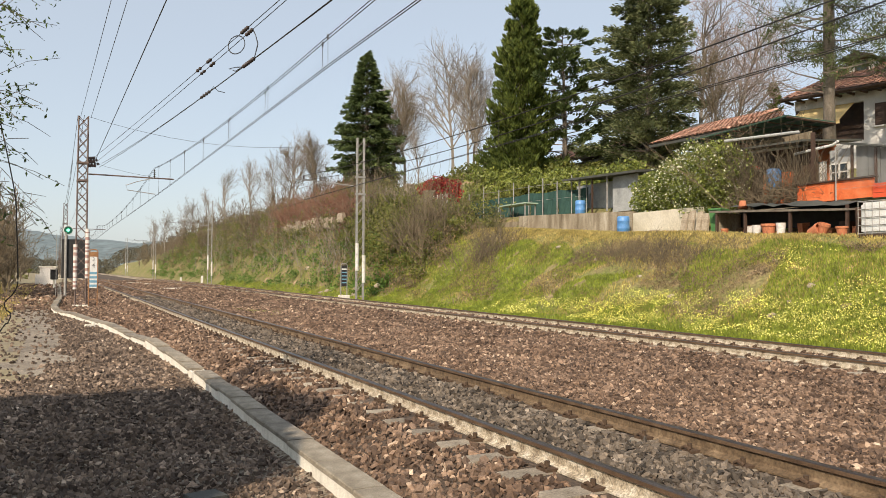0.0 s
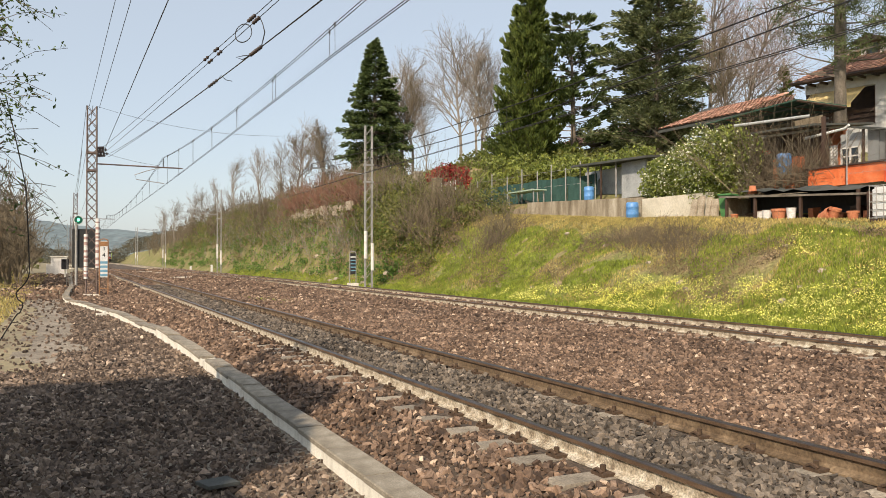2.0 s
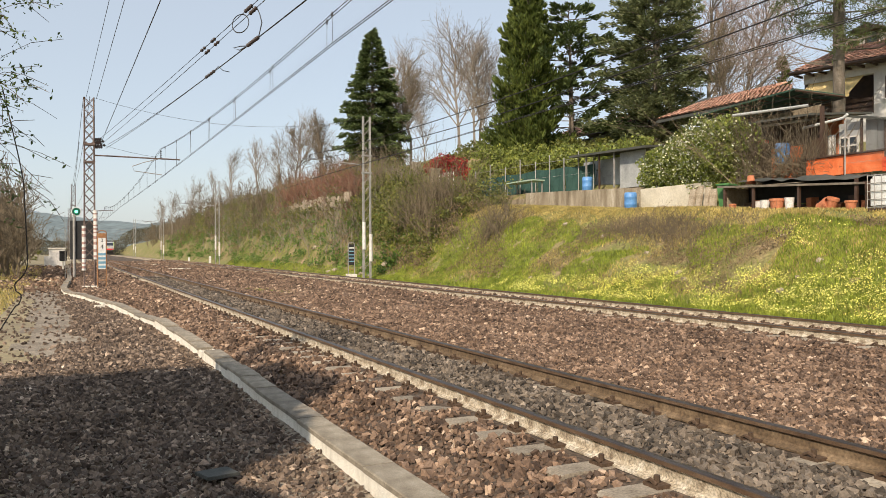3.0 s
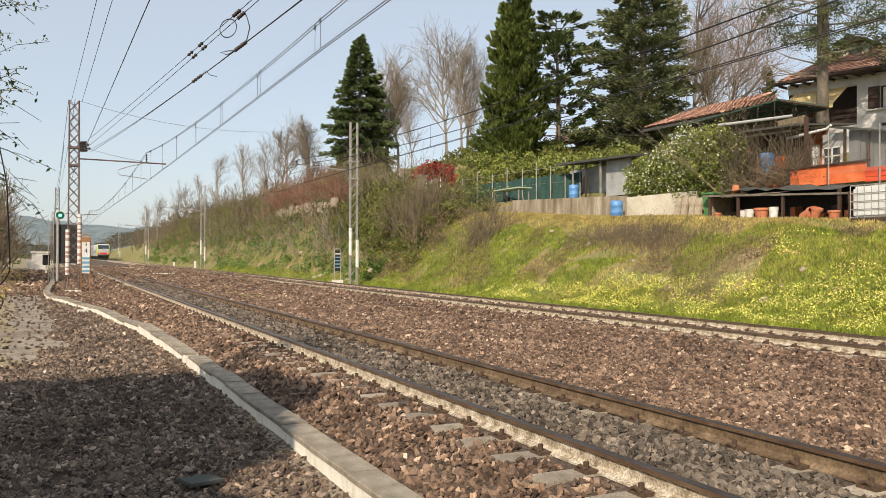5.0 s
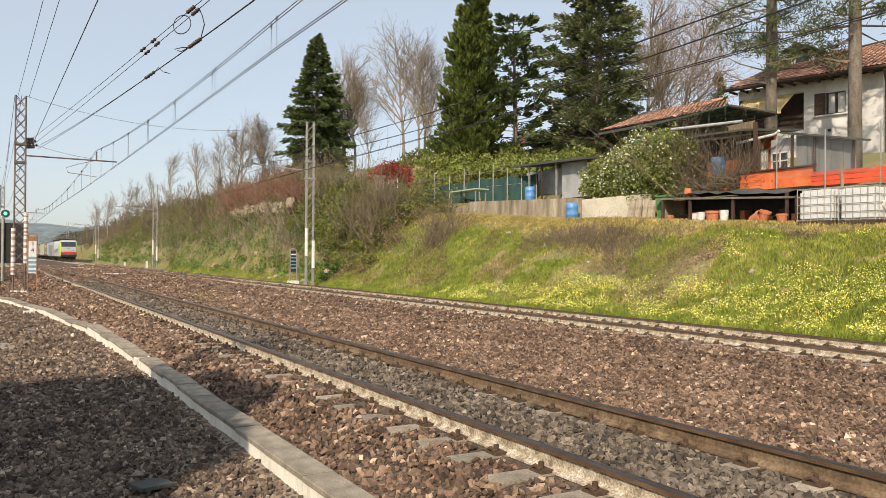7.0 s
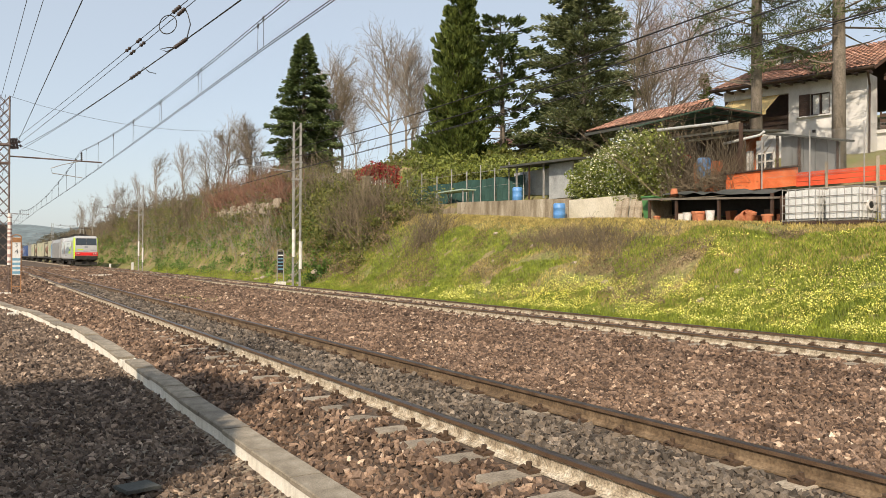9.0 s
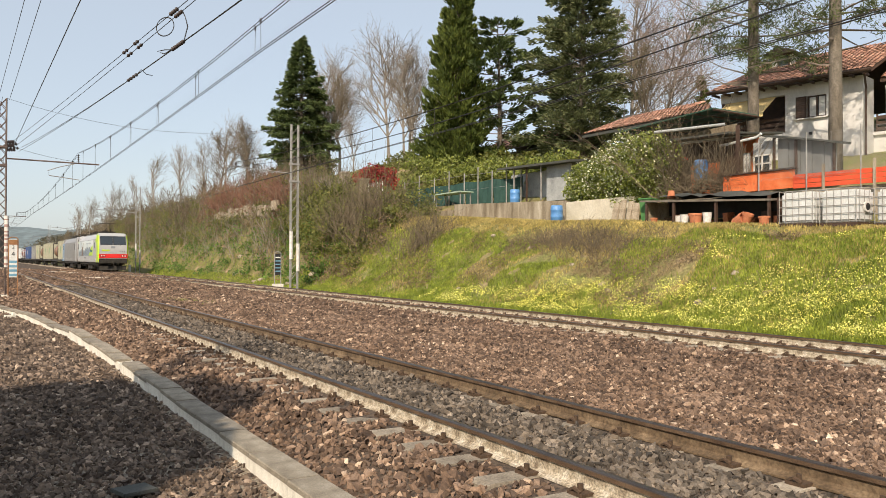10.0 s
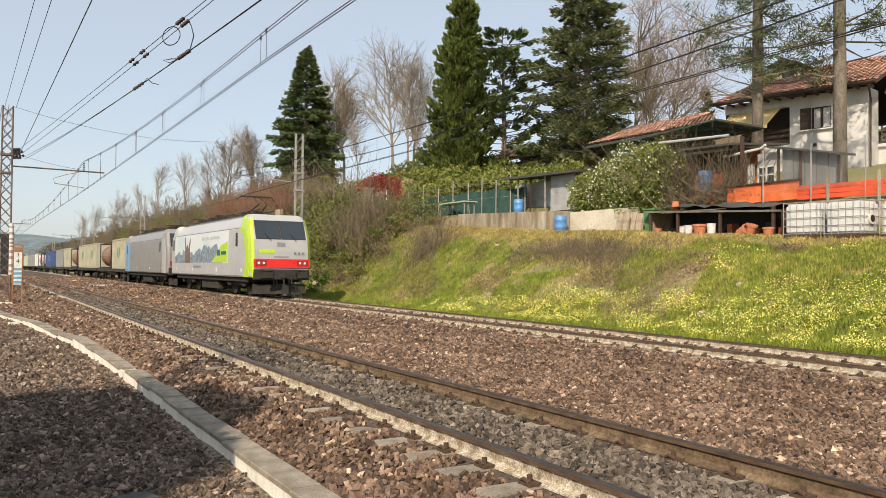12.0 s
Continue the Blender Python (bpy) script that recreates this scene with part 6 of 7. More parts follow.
def make_far_house():
    h = thing("house", (44, 57.0, 0), "low house with a reddish tiled roof among the trees", "house", "houses")
    part("wall", Shape().box((0.5, 0.5, 9.9), (5.0, 11, 2.6)), PLASTER, h)
    part("roof", slab([(-3.2, -6, 11.35), (-3.2, 6, 11.35), (0.5, 5.2, 13.0), (0.5, -5.2, 13.0)], 0.15), DARKWOOD, h)
    part("roof", slab([(0.5, -5.2, 13.0), (0.5, 5.2, 13.0), (4.2, 6, 11.35), (4.2, -6, 11.35)], 0.15), DARKWOOD, h)
    tiles(h, (-3.2, -6, 11.37), (-3.2, 6, 11.37), (3.7, 0, 1.65), 11, pitch=0.26)
    for y in (-3, 2):
        part("window", Shape().box((-2.02, y, 10.0), (0.08, 1.1, 1.2)), GLASS, h)


make_far_house()


def make_outbuilding():
    o = thing("outbuilding", (0, 0, 0), "low outbuilding with a tiled roof and a dark green canopy", "outbuilding")
    part("wall", Shape().box((29.6, 26.6, 6.2), (0.25, 6.0, 3.6)), WALLCON, o)
    part("roof_deck", slab([(26.2, 30.1, 7.66), (26.2, 21.9, 7.62), (29.3, 24.8, 8.66), (29.4, 30.2, 9.04)], 0.12), DARKMETAL, o)
    tiles(o, (26.2, 30.1, 7.69), (26.2, 24.9, 7.66), (3.15, 0.0, 1.18), 10)
    tiles(o, (26.2, 24.9, 7.66), (26.2, 22.2, 7.64), (2.2, 1.6, 0.82), 8)
    c = part("canopy", slab([(25.9, 27.2, 7.44), (25.4, 21.3, 7.56), (27.3, 20.6, 7.34), (26.9, 24.6, 7.10)], 0.05), GREENDARK, o, "dark green corrugated canopy")
    for i in range(7):
        k = i / 6
        p = Vector((25.9, 27.2, 7.36)).lerp(Vector((25.4, 21.3, 7.48)), k)
        q = Vector((26.9, 24.6, 7.02)).lerp(Vector((27.3, 20.6, 7.26)), k)
        part("joist", Shape().tube([p, q], 0.045, 4), DARKWOOD, c)
    for k in (0.25, 0.6, 0.97):
        p = Vector((25.9, 27.2, 7.32)).lerp(Vector((26.9, 24.6, 6.98)), k)
        q = Vector((25.4, 21.3, 7.44)).lerp(Vector((27.3, 20.6, 7.22)), k)
        part("purlin", Shape().tube([p, q], 0.045, 4), DARKMETAL, c)
    part("gutter", Shape().tube([(23.9, 23.0, 6.66), (25.0, 20.4, 6.72)], 0.06, 8), GREYMETAL, o)
    part("gutter", Shape().tube([(25.4, 23.8, 6.35), (27.6, 20.9, 6.62)], 0.05, 8), TANKWHITE, o)
    part("porch_roof", slab([(25.2, 23.6, 6.55), (25.9, 21.0, 6.60), (28.6, 20.4, 6.75), (28.6, 24.2, 6.85)], 0.08), DARKMETAL, o)
    part("porch_wall", Shape().box((28.4, 23.0, 5.4), (0.2, 3.0, 2.6)), ORANGE, o, "orange-red back wall of the porch")
    # Dark board added ahead of the orange back wall to make the porch dark.
    part("porch_wall", Shape().box((26.9, 22.8, 5.3), (0.1, 3.4, 2.4)), DARKWOOD, o)
    part("panel", Shape().box((26.8, 22.9, 4.9), (0.05, 1.5, 1.3)), ORANGE, o)
    part("panel", Shape().box((26.8, 24.1, 5.9), (0.05, 0.5, 0.16)), REDPAINT, o)
    for y in (23.4, 20.2):
        part("post", Shape().box((25.5, y, 5.4), (0.12, 0.12, 2.6)), DARKWOOD, o)
    # ribbed pale sheet and white door panel beside the annex
    rib = part("ribbed_sheet", Shape().box((27.0, 21.35, 5.35), (0.05, 1.1, 0.9)), GREYMETAL, o)
    for i in range(8):
        part("rib", Shape().box((26.96, 20.88 + i * 0.135, 5.35), (0.04, 0.05, 0.9)), WHITEP, rib)
    w = part("window", Shape().box((27.0, 20.2, 5.3), (0.05, 0.75, 0.62)), GLASS, o)
    for y in (19.82, 20.2, 20.58):
        part("frame", Shape().box((26.97, y, 5.3), (0.07, 0.06, 0.7)), WHITEP, w)
    for z in (4.97, 5.3, 5.63):
        part("frame", Shape().box((26.97, 20.2, z), (0.07, 0.8, 0.05)), WHITEP, w)
    part("panel", Shape().box((27.03, 20.2, 5.9), (0.05, 0.9, 0.55)), GREYMETAL, o)
    # annex with grey sheet walls and a thin lean-to roof
    for i in range(5):
        y = 19.5 - i * 0.475
        part("sheet_panel", Shape().box((27.02 + i * 0.02, y - 0.22, (4.55 + 6.22 - 0.098 * i) / 2), (0.05, 0.455, 6.22 - 0.098 * i - 4.55)), ANNEXGREY, o)
    for y, ph in ((19.65, 1.75), (18.7, 1.6), (17.15, 1.25)):
        part("post", Shape().box((26.95, y, 4.5 + ph / 2), (0.08, 0.08, ph)), DARKWOOD, o)
    part("annex_roof", slab([(26.6, 19.9, 6.38), (26.8, 16.7, 5.72), (27.6, 16.9, 5.80), (28.2, 19.9, 6.46)], 0.08), DARKMETAL, o)
    part("roof_edge", Shape().box((26.67, 18.3, 6.03), (0.06, 3.3, 0.06), pose(0, 0, 0, 11.6, 0, 0)), DARKMETAL, o)
    part("drain_pipe", Shape().tube([(26.4, 21.8, 6.15), (26.5, 20.1, 6.3), (26.5, 19.9, 6.42)], 0.055, 8), TANKWHITE, o)


make_outbuilding()


def make_shed():
    s = thing("garden_shed", (0, 0, 0), "small pale metal garden shed with a dark lean-to roof", "shed")
    part("wall", Shape().box((27.1, 33.0, 5.6), (0.08, 2.0, 1.9)), GREYMETAL, s)
    part("wall", Shape().box((28.4, 34.0, 5.6), (2.6, 0.08, 1.9)), GREYMETAL, s)
    part("wall", Shape().box((28.2, 36.4, 5.6), (0.08, 4.8, 1.9)), GREYMETAL, s)
    part("roof", slab([(26.4, 37.8, 6.78), (26.4, 31.3, 6.62), (29.4, 31.3, 6.9), (29.4, 37.8, 7.05)], 0.12), DARKMETAL, s)
    for y in (36.6, 35.4, 34.1):
        part("post", Shape().box((26.75, y, 5.7), (0.08, 0.08, 2.0)), DARKWOOD if y == 35.4 else GALV, s)


make_shed()


def make_walls():
    w = thing("garden_wall", (0, 0, 0), "low stained concrete garden wall along the lawn", "garden wall", kind="structure")
    part("wall_section", Shape().box((24.45, 26.9, 3.45), (0.3, 4.3, 1.46)), mat("cream_plaster", [(0.46, 0.41, 0.31), (0.60, 0.55, 0.44), (0.66, 0.62, 0.52)], scale=0.7, rough=0.95, bump=0.3, fine=14, spread=0.12), w, "cream plastered wall section", bevel=0.02)
    part("wall_section", Shape().add([(24.3, 29.1, 2.9), (24.3, 39.2, 3.4), (24.3, 39.2, 4.66), (24.3, 29.1, 4.27), (24.6, 29.1, 2.9), (24.6, 39.2, 3.4), (24.6, 39.2, 4.66), (24.6, 29.1, 4.27)], [(0, 1, 2, 3), (7, 6, 5, 4), (3, 2, 6, 7), (0, 3, 7, 4), (1, 5, 6, 2)]), WALLCON, w, "damp-streaked brown and grey wall section")
    part("wall_section", Shape().box((24.75, 15.5, 3.0), (0.3, 13.5, 1.75)), WALLCON, w)
    part("wall_section", Shape().box((24.5, 44.0, 3.75), (0.3, 9.0, 1.2)), WALLCON, w)
    for x, y, z in ((23.6, 53.4, 5.9), (23.5, 49.9, ground_z(23.5, 49.9))):
        part("pillar", Shape().box((x, y, z + 0.7), (0.5, 0.5, 2.3)).box((x, y, z + 1.9), (0.62, 0.62, 0.12)), WALLCON, w, "pale gate pillar")
    rng = random.Random(8)
    for i in range(16):
        y = 58 + i * 1.2
        part("wall_block", Shape().box((19.9 + rng.uniform(-0.1, 0.1), y, 5.3 + rng.uniform(-0.2, 0.2)), (0.4, 1.0, rng.uniform(0.7, 1.1))), ROCK, w, bevel=0.06)


make_walls()


def orange_planks():
    o = thing("plank_fence", (0, 0, 0), "faded orange board fence on the wall", "fence", kind="structure")
    part("board", slab([(25.0, 20.5, 4.68), (24.7, 17.22, 4.66), (24.75, 17.22, 4.66), (25.05, 20.5, 4.68)], 0.66), ORANGE, o)
    part("rail", slab([(24.95, 20.6, 4.74), (24.6, 17.1, 4.72), (24.8, 17.1, 4.72), (25.1, 20.6, 4.74)], 0.05), DARKWOOD, o)
    redder = mat("orange_red_boards", [(0.62, 0.07, 0.025), (0.74, 0.11, 0.04)], scale=2.5, rough=0.75, bump=0.2, fine=25, spread=0.15)
    for i in range(3):
        z = 4.44 - i * 0.165
        part("board", slab([(24.62, 17.2, z), (24.30, 11.0, z - 0.08), (24.36, 11.0, z - 0.08), (24.68, 17.2, z)], 0.15), redder, o)
    for y in (16.0, 14.2, 12.2):
        part("stake", Shape().box((24.28 + (y - 11) * 0.05, y, 4.2), (0.06, 0.08, 1.0)), WALLCON, o)


orange_planks()


def chain_fence():
    f = thing("chain_link_fence", (0, 0, 0), "rusty chain-link fence on thin steel posts", "fence", kind="structure")
    ys = [18.5, 16.6, 14.68, 12.7, 10.8]
    for y in ys:
        part("post", Shape().tube([(24.5, y, 3.7), (24.5, y, 5.85)], 0.025, 6), GALV, f)
    p0, p1 = [], []
    z0, z1 = 4.3, 5.75
    y = 10.8
    while y < 17.0:
        p0 += [(24.5, y, z0), (24.5, y, z1)]
        p1 += [(24.5, y + (z1 - z0), z1), (24.5, y + (z1 - z0), z0)]
        y += 0.11
    for z in (4.35, 5.0, 5.75):
        p0.append((24.5, 10.8, z)), p1.append((24.5, 18.5, z))
    soft_part("wire_mesh", sticks(p0, p1, 0.0035, 0.0035), GALV, f)


chain_fence()


def net_fence():
    f = thing("net_fence", (0, 0, 0), "garden fence hung with dark green shade net", "fence", kind="structure")
    line = [(24.75, 46.0, 4.55), (25.4, 43.2, 4.6), (26.0, 40.6, 4.7), (26.7, 38.6, 4.75), (27.5, 36.8, 4.8)]
    for a, b in zip(line, line[1:]):
        a, b = Vector(a), Vector(b)
        s = Shape()
        n = 8
        v = []
        for i in range(n + 1):
            p = a.lerp(b, i / n)
            for z in (0.05, 0.8, 1.5):
                v.append((p.x + 0.05 * math.sin(i * 2.1 + z * 3), p.y, p.z + z - (0.08 * math.sin(math.pi * i / n) if z > 1 else 0)))
        s.add(v, [(i * 3 + j, (i + 1) * 3 + j, (i + 1) * 3 + j + 1, i * 3 + j + 1) for i in range(n) for j in range(2)])
        part("shade_net", s, MESHGREEN, f)
    for i in range(9):
        k = i / 8 * (len(line) - 1)
        j = min(int(k), len(line) - 2)
        p = Vector(line[j]).lerp(Vector(line[j + 1]), k - j)
        part("post", Shape().tube([(p.x - 0.1, p.y, p.z - 0.4), (p.x - 0.1, p.y, p.z + 2.0 + 0.3 * (i % 2))], 0.035, 6), GALV, f)
    for z in (1.0, 1.9):
        part("wire", Shape().tube([(x, y, c + z) for x, y, c in line], 0.01, 4), GALV, f)


net_fence()
gt = thing("garden_table", (24.9, 40.3, 4.62), "pale green garden table by the fence", "table")
part("tabletop", Shape().box((0, 0, 0.78), (0.9, 3.2, 0.07)), mat("pale_green_paint", [(0.30, 0.42, 0.32), (0.42, 0.52, 0.42)], scale=3), gt, bevel=0.01)
for lx in (-0.35, 0.35):
    for ly in (-1.4, 1.4):
        part("leg", Shape().box((lx, ly, 0.37), (0.06, 0.06, 0.75)), GALV, gt)


def gate():
    g = thing("garden_gate", (23.6, 48.4, ground_z(23.6, 48.4)), "rusty barred garden gate beside pale pillars", "gate")
    rust = mat("rusty_gate_paint", [(0.20, 0.13, 0.11), (0.34, 0.26, 0.23)], scale=5)
    part("gate_frame", Shape().box((0.0, 0, 0.2), (0.05, 2.4, 0.06)).box((0.0, 0, 1.75), (0.05, 2.4, 0.06)), rust, g)
    for i in range(11):
        part("bar", Shape().tube([(0, -1.2 + i * 0.24, 0.1), (0, -1.2 + i * 0.24, 1.9)], 0.025, 6), rust if i % 3 else WHITEP, g)


gate()


def tank_crate(x, y, z, cap):
    t = thing("tank_crate", (x, y, z), "white plastic liquid tank in a grey wire cage on a pallet", "tank", "caged tanks")
    lx, ly = 1.0, 1.2
    part("pallet", Shape().box((lx / 2, -ly / 2, 0.07), (lx, ly, 0.12)), DARKWOOD, t)
    part("tank", Shape().box((lx / 2, -ly / 2, 0.64), (lx - 0.06, ly - 0.06, 0.98)), TANKWHITE, t, bevel=0.07)
    for i in range(6):
        yy = -ly * (i + 0.02) / 5.05
        part("cage_bar", Shape().tube([(-0.012, yy, 0.12), (-0.012, yy, 1.17)], 0.014, 4), GALV, t)
    for i in range(5):
        z1 = 0.16 + i * 0.25
        part("cage_hoop", Shape().tube([(lx, 0.005, z1), (-0.012, 0.005, z1), (-0.012, -ly - 0.005, z1), (lx, -ly - 0.005, z1)], 0.014, 4), GALV, t)
    for i in range(4):
        part("cage_bar", Shape().tube([(lx * (i + 0.6) / 4, -ly - 0.005, 0.12), (lx * (i + 0.6) / 4, -ly - 0.005, 1.17)], 0.012, 4), GALV, t)
    if cap:
        c = part("cap_ring", Shape().tube([(lx * 0.5, -ly + 0.02, 0.6), (lx * 0.5, -ly - 0.05, 0.6)], 0.17, 20), WHITEP, t)
        part("opening", Shape().tube([(lx * 0.5, -ly, 0.6), (lx * 0.5, -ly - 0.056, 0.6)], 0.11, 20), BLACK, c)
    return t


tank_crate(22.62, 16.30, 2.50, False)
tank_crate(22.68, 14.92, 2.48, True)
tank_crate(22.9, 13.3, 2.42, False)


def make_bin(x, y, z):
    b = thing("wheelie_bin", pose(x, y, z, 0, 0, 12), "green plastic wheeled refuse bin", "bin")
    s = Shape().add([(-0.2, -0.2, 0.05), (0.2, -0.2, 0.05), (0.2, 0.2, 0.05), (-0.2, 0.2, 0.05), (-0.28, -0.27, 0.95), (0.28, -0.27, 0.95), (0.28, 0.27, 0.95), (-0.28, 0.27, 0.95)], [(3, 2, 1, 0), (4, 5, 6, 7), (0, 1, 5, 4), (1, 2, 6, 5), (2, 3, 7, 6), (3, 0, 4, 7)])
    part("body", s, BINGREEN, b, bevel=0.02)
    part("lid", slab([(-0.31, -0.3, 1.03), (0.31, -0.3, 1.0), (0.31, 0.3, 1.0), (-0.31, 0.3, 1.03)], 0.07), BINGREEN, b, bevel=0.015)
    for sx in (-0.2, 0.2):
        part("wheel", Shape().tube([(0.2, sx - 0.03, 0.1), (0.2, sx + 0.03, 0.1)], 0.1, 14), BLACK, b)


make_bin(23.6, 23.05, 2.92)
barrel = [(0.26, 0.0), (0.285, 0.03), (0.285, 0.28), (0.30, 0.31), (0.285, 0.34), (0.285, 0.60), (0.30, 0.63), (0.285, 0.66), (0.28, 0.80), (0.24, 0.84), (0.12, 0.85)]
solo("barrel", lathe(barrel), BLUE, "weathered blue plastic barrel beside the wall", "barrel", smooth=True, at=pose(23.65, 28.95, 3.16, 5, -4, 0))
solo("barrel", lathe(barrel), BLUE, "weathered blue plastic barrel by the shed", "barrel", smooth=True, at=pose(26.3, 35.9, ground_z(26.3, 35.9), 0, 0, 0))
solo("barrel", lathe(barrel), BLUE, "blue plastic barrel under the porch", "barrel", smooth=True, at=pose(25.9, 22.35, 4.75))


def pot(x, y, z, r, h, material=TERRA, tilt=0.0, label="terracotta flower pot on the grass"):
    prof = [(r * 0.68, 0), (r * 0.90, h * 0.78), (r, h * 0.79), (r, h), (r * 0.86, h), (r * 0.78, h * 0.7)]
    return solo("flower_pot", lathe(prof, 18), material, label, "flower pot", smooth=False, at=pose(x, y, z, tilt, 0, 0), group="flower pots")


pot(22.95, 20.05, 2.75, 0.27, 0.42)
pot(22.95, 17.12, 2.62, 0.2, 0.32)
pot(23.2, 22.35, 2.85, 0.15, 0.26)
pot(23.35, 21.6, 3.84, 0.17, 0.3, label="terracotta pot upturned on the shelter roof", tilt=180).location.z += 0.3
pot(23.0, 18.35, 2.75, 0.24, 0.42, tilt=70, label="rusty brown pot lying on its side")
pot(23.1, 18.0, 2.7, 0.2, 0.4, tilt=20, label="rusty brown pot under the shelter")
for bx, by, bh in ((23.0, 20.62, 0.36), (23.05, 19.6, 0.45), (23.3, 21.2, 0.3)):
    solo("bucket", lathe([(0.13, 0), (0.17, bh * 0.96), (0.18, bh), (0.15, bh), (0.14, bh * 0.6)], 16), WHITEP, "dirty white plastic bucket", "bucket", at=pose(bx, by, ground_z(bx, by) - 0.01), group="buckets")


def shelter():
    s = thing("lean_to_shelter", (0, 0, 0), "low dark lean-to shelter stacked with garden clutter", "shelter")
    part("roof", slab([(22.95, 22.9, 3.82), (22.95, 16.9, 3.52), (24.6, 16.9, 3.62), (24.6, 22.9, 3.9)], 0.07), mat("weathered_boards", [(0.10, 0.08, 0.06), (0.24, 0.21, 0.17)], scale=3), s)
    # Black panel added to stand for the deep shade inside.
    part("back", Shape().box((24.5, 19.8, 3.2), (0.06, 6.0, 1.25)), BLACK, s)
    for y in (22.6, 21.2, 19.2, 17.0):
        part("post", Shape().box((23.05, y, 3.1), (0.09, 0.09, 1.1)), DARKWOOD, s)
    part("side", Shape().box((23.8, 22.75, 3.2), (1.3, 0.06, 1.1)), WALLCON, s)
    part("side", Shape().box((23.8, 16.75, 3.0), (1.3, 0.06, 1.1)), DARKWOOD, s)
    rng = random.Random(21)
    for i in range(10):
        y = 17.3 + i * 0.55
        hh = rng.uniform(0.2, 0.5)
        part("stored_crate", Shape().box((24.1 + rng.uniform(-0.3, 0.2), y, 2.75 + hh / 2), (0.4, rng.uniform(0.2, 0.45), hh), pose(0, 0, 0, 0, rng.uniform(-15, 15), rng.uniform(-30, 30))), DARKWOOD if i % 2 else TERRA, s)
    tp = Shape()
    v = []
    n = 12
    for i in range(n + 1):
        for j in range(5):
            y = 17.0 + (22.0 - 17.0) * i / n
            x = 23.05 + j * 0.36
            v.append((x, y, 3.60 + 0.05 * (y - 17) + 0.22 * abs(noise.noise(Vector((x * 1.6, y * 1.1, 4)))) + 0.16 * math.sin(math.pi * j / 4)))
    tp.add(v, [(i * 5 + j, (i + 1) * 5 + j, (i + 1) * 5 + j + 1, i * 5 + j + 1) for i in range(n) for j in range(4)])
    part("tarpaulin", tp, DARKMETAL, s, "crumpled dark tarpaulin")


shelter()
for i, (sx, sy, w, hh, lean) in enumerate(((23.85, 25.3, 0.4, 0.85, 14), (23.8, 24.8, 0.32, 0.95, 10), (23.82, 24.4, 0.3, 0.9, 12), (23.86, 24.05, 0.34, 0.8, 8))):
    solo("stone_slab", Shape().box((0, 0, hh / 2), (0.1, w, hh)), ROCK, "rough grey stone slab leaning on the wall", "stone slab", bevel=0.03, at=pose(sx, sy, ground_z(sx, sy) - 0.02, 0, lean, 3 * i), group="leaning slabs")
rngr = random.Random(33)


def rock(x, y, r, seed, label="pale rock half sunk in the slope"):
    bm = bmesh.new()
    bmesh.ops.create_icosphere(bm, subdivisions=2, radius=r)
    for v in bm.verts:
        v.co *= 1 + 0.45 * noise.noise(v.co / r * 1.3 + Vector((seed, 0, 0)))
        v.co.z *= 0.65
    me = bpy.data.meshes.new("rock")
    bm.to_mesh(me)
    bm.free()
    me.materials.append(ROCK)
    ob = new("rock", me)
    ob.location = (x, y, ground_z(x, y) + r * 0.1)
    return tagged(ob, label, "rock", "rocks on the bank")


for i in range(9):
    rock(23.7 + rngr.uniform(-0.25, 0.1), 25.7 + i * 0.22, rngr.uniform(0.10, 0.2), i, "rough grey stone heaped by the wall")
for i in range(16):
    rock(rngr.uniform(17.6, 21.5), rngr.uniform(14, 44), rngr.uniform(0.06, 0.17), 50 + i)
for i in range(12):
    rock(rngr.uniform(16.9, 18.6), rngr.uniform(44, 62), rngr.uniform(0.12, 0.3), 90 + i)


# ---- things beside the line ----
SIGNBLUE = mat("faded_blue_stripes", [(0.12, 0.27, 0.38), (0.18, 0.36, 0.47)], scale=6, rough=0.6)
SIGNWHITE = mat("sign_white", [(0.62, 0.62, 0.60), (0.72, 0.72, 0.70)], scale=5, rough=0.5)
SIGNBROWN = mat("rusty_sign_cap", [(0.22, 0.10, 0.04), (0.34, 0.17, 0.07)], scale=6, rough=0.7)


def text_part(body, size, at, parent, material):
    cu = bpy.data.curves.new("numeral", "FONT")
    cu.body, cu.size, cu.extrude = body, size, 0.003
    cu.align_x = cu.align_y = "CENTER"
    ob = new("numeral", cu)
    me = bpy.data.meshes.new_from_object(ob)
    bpy.data.objects.remove(ob)
    me.materials.append(material)
    ob = new("numeral", me)
    ob.parent, ob.matrix_basis = parent, at
    return ob


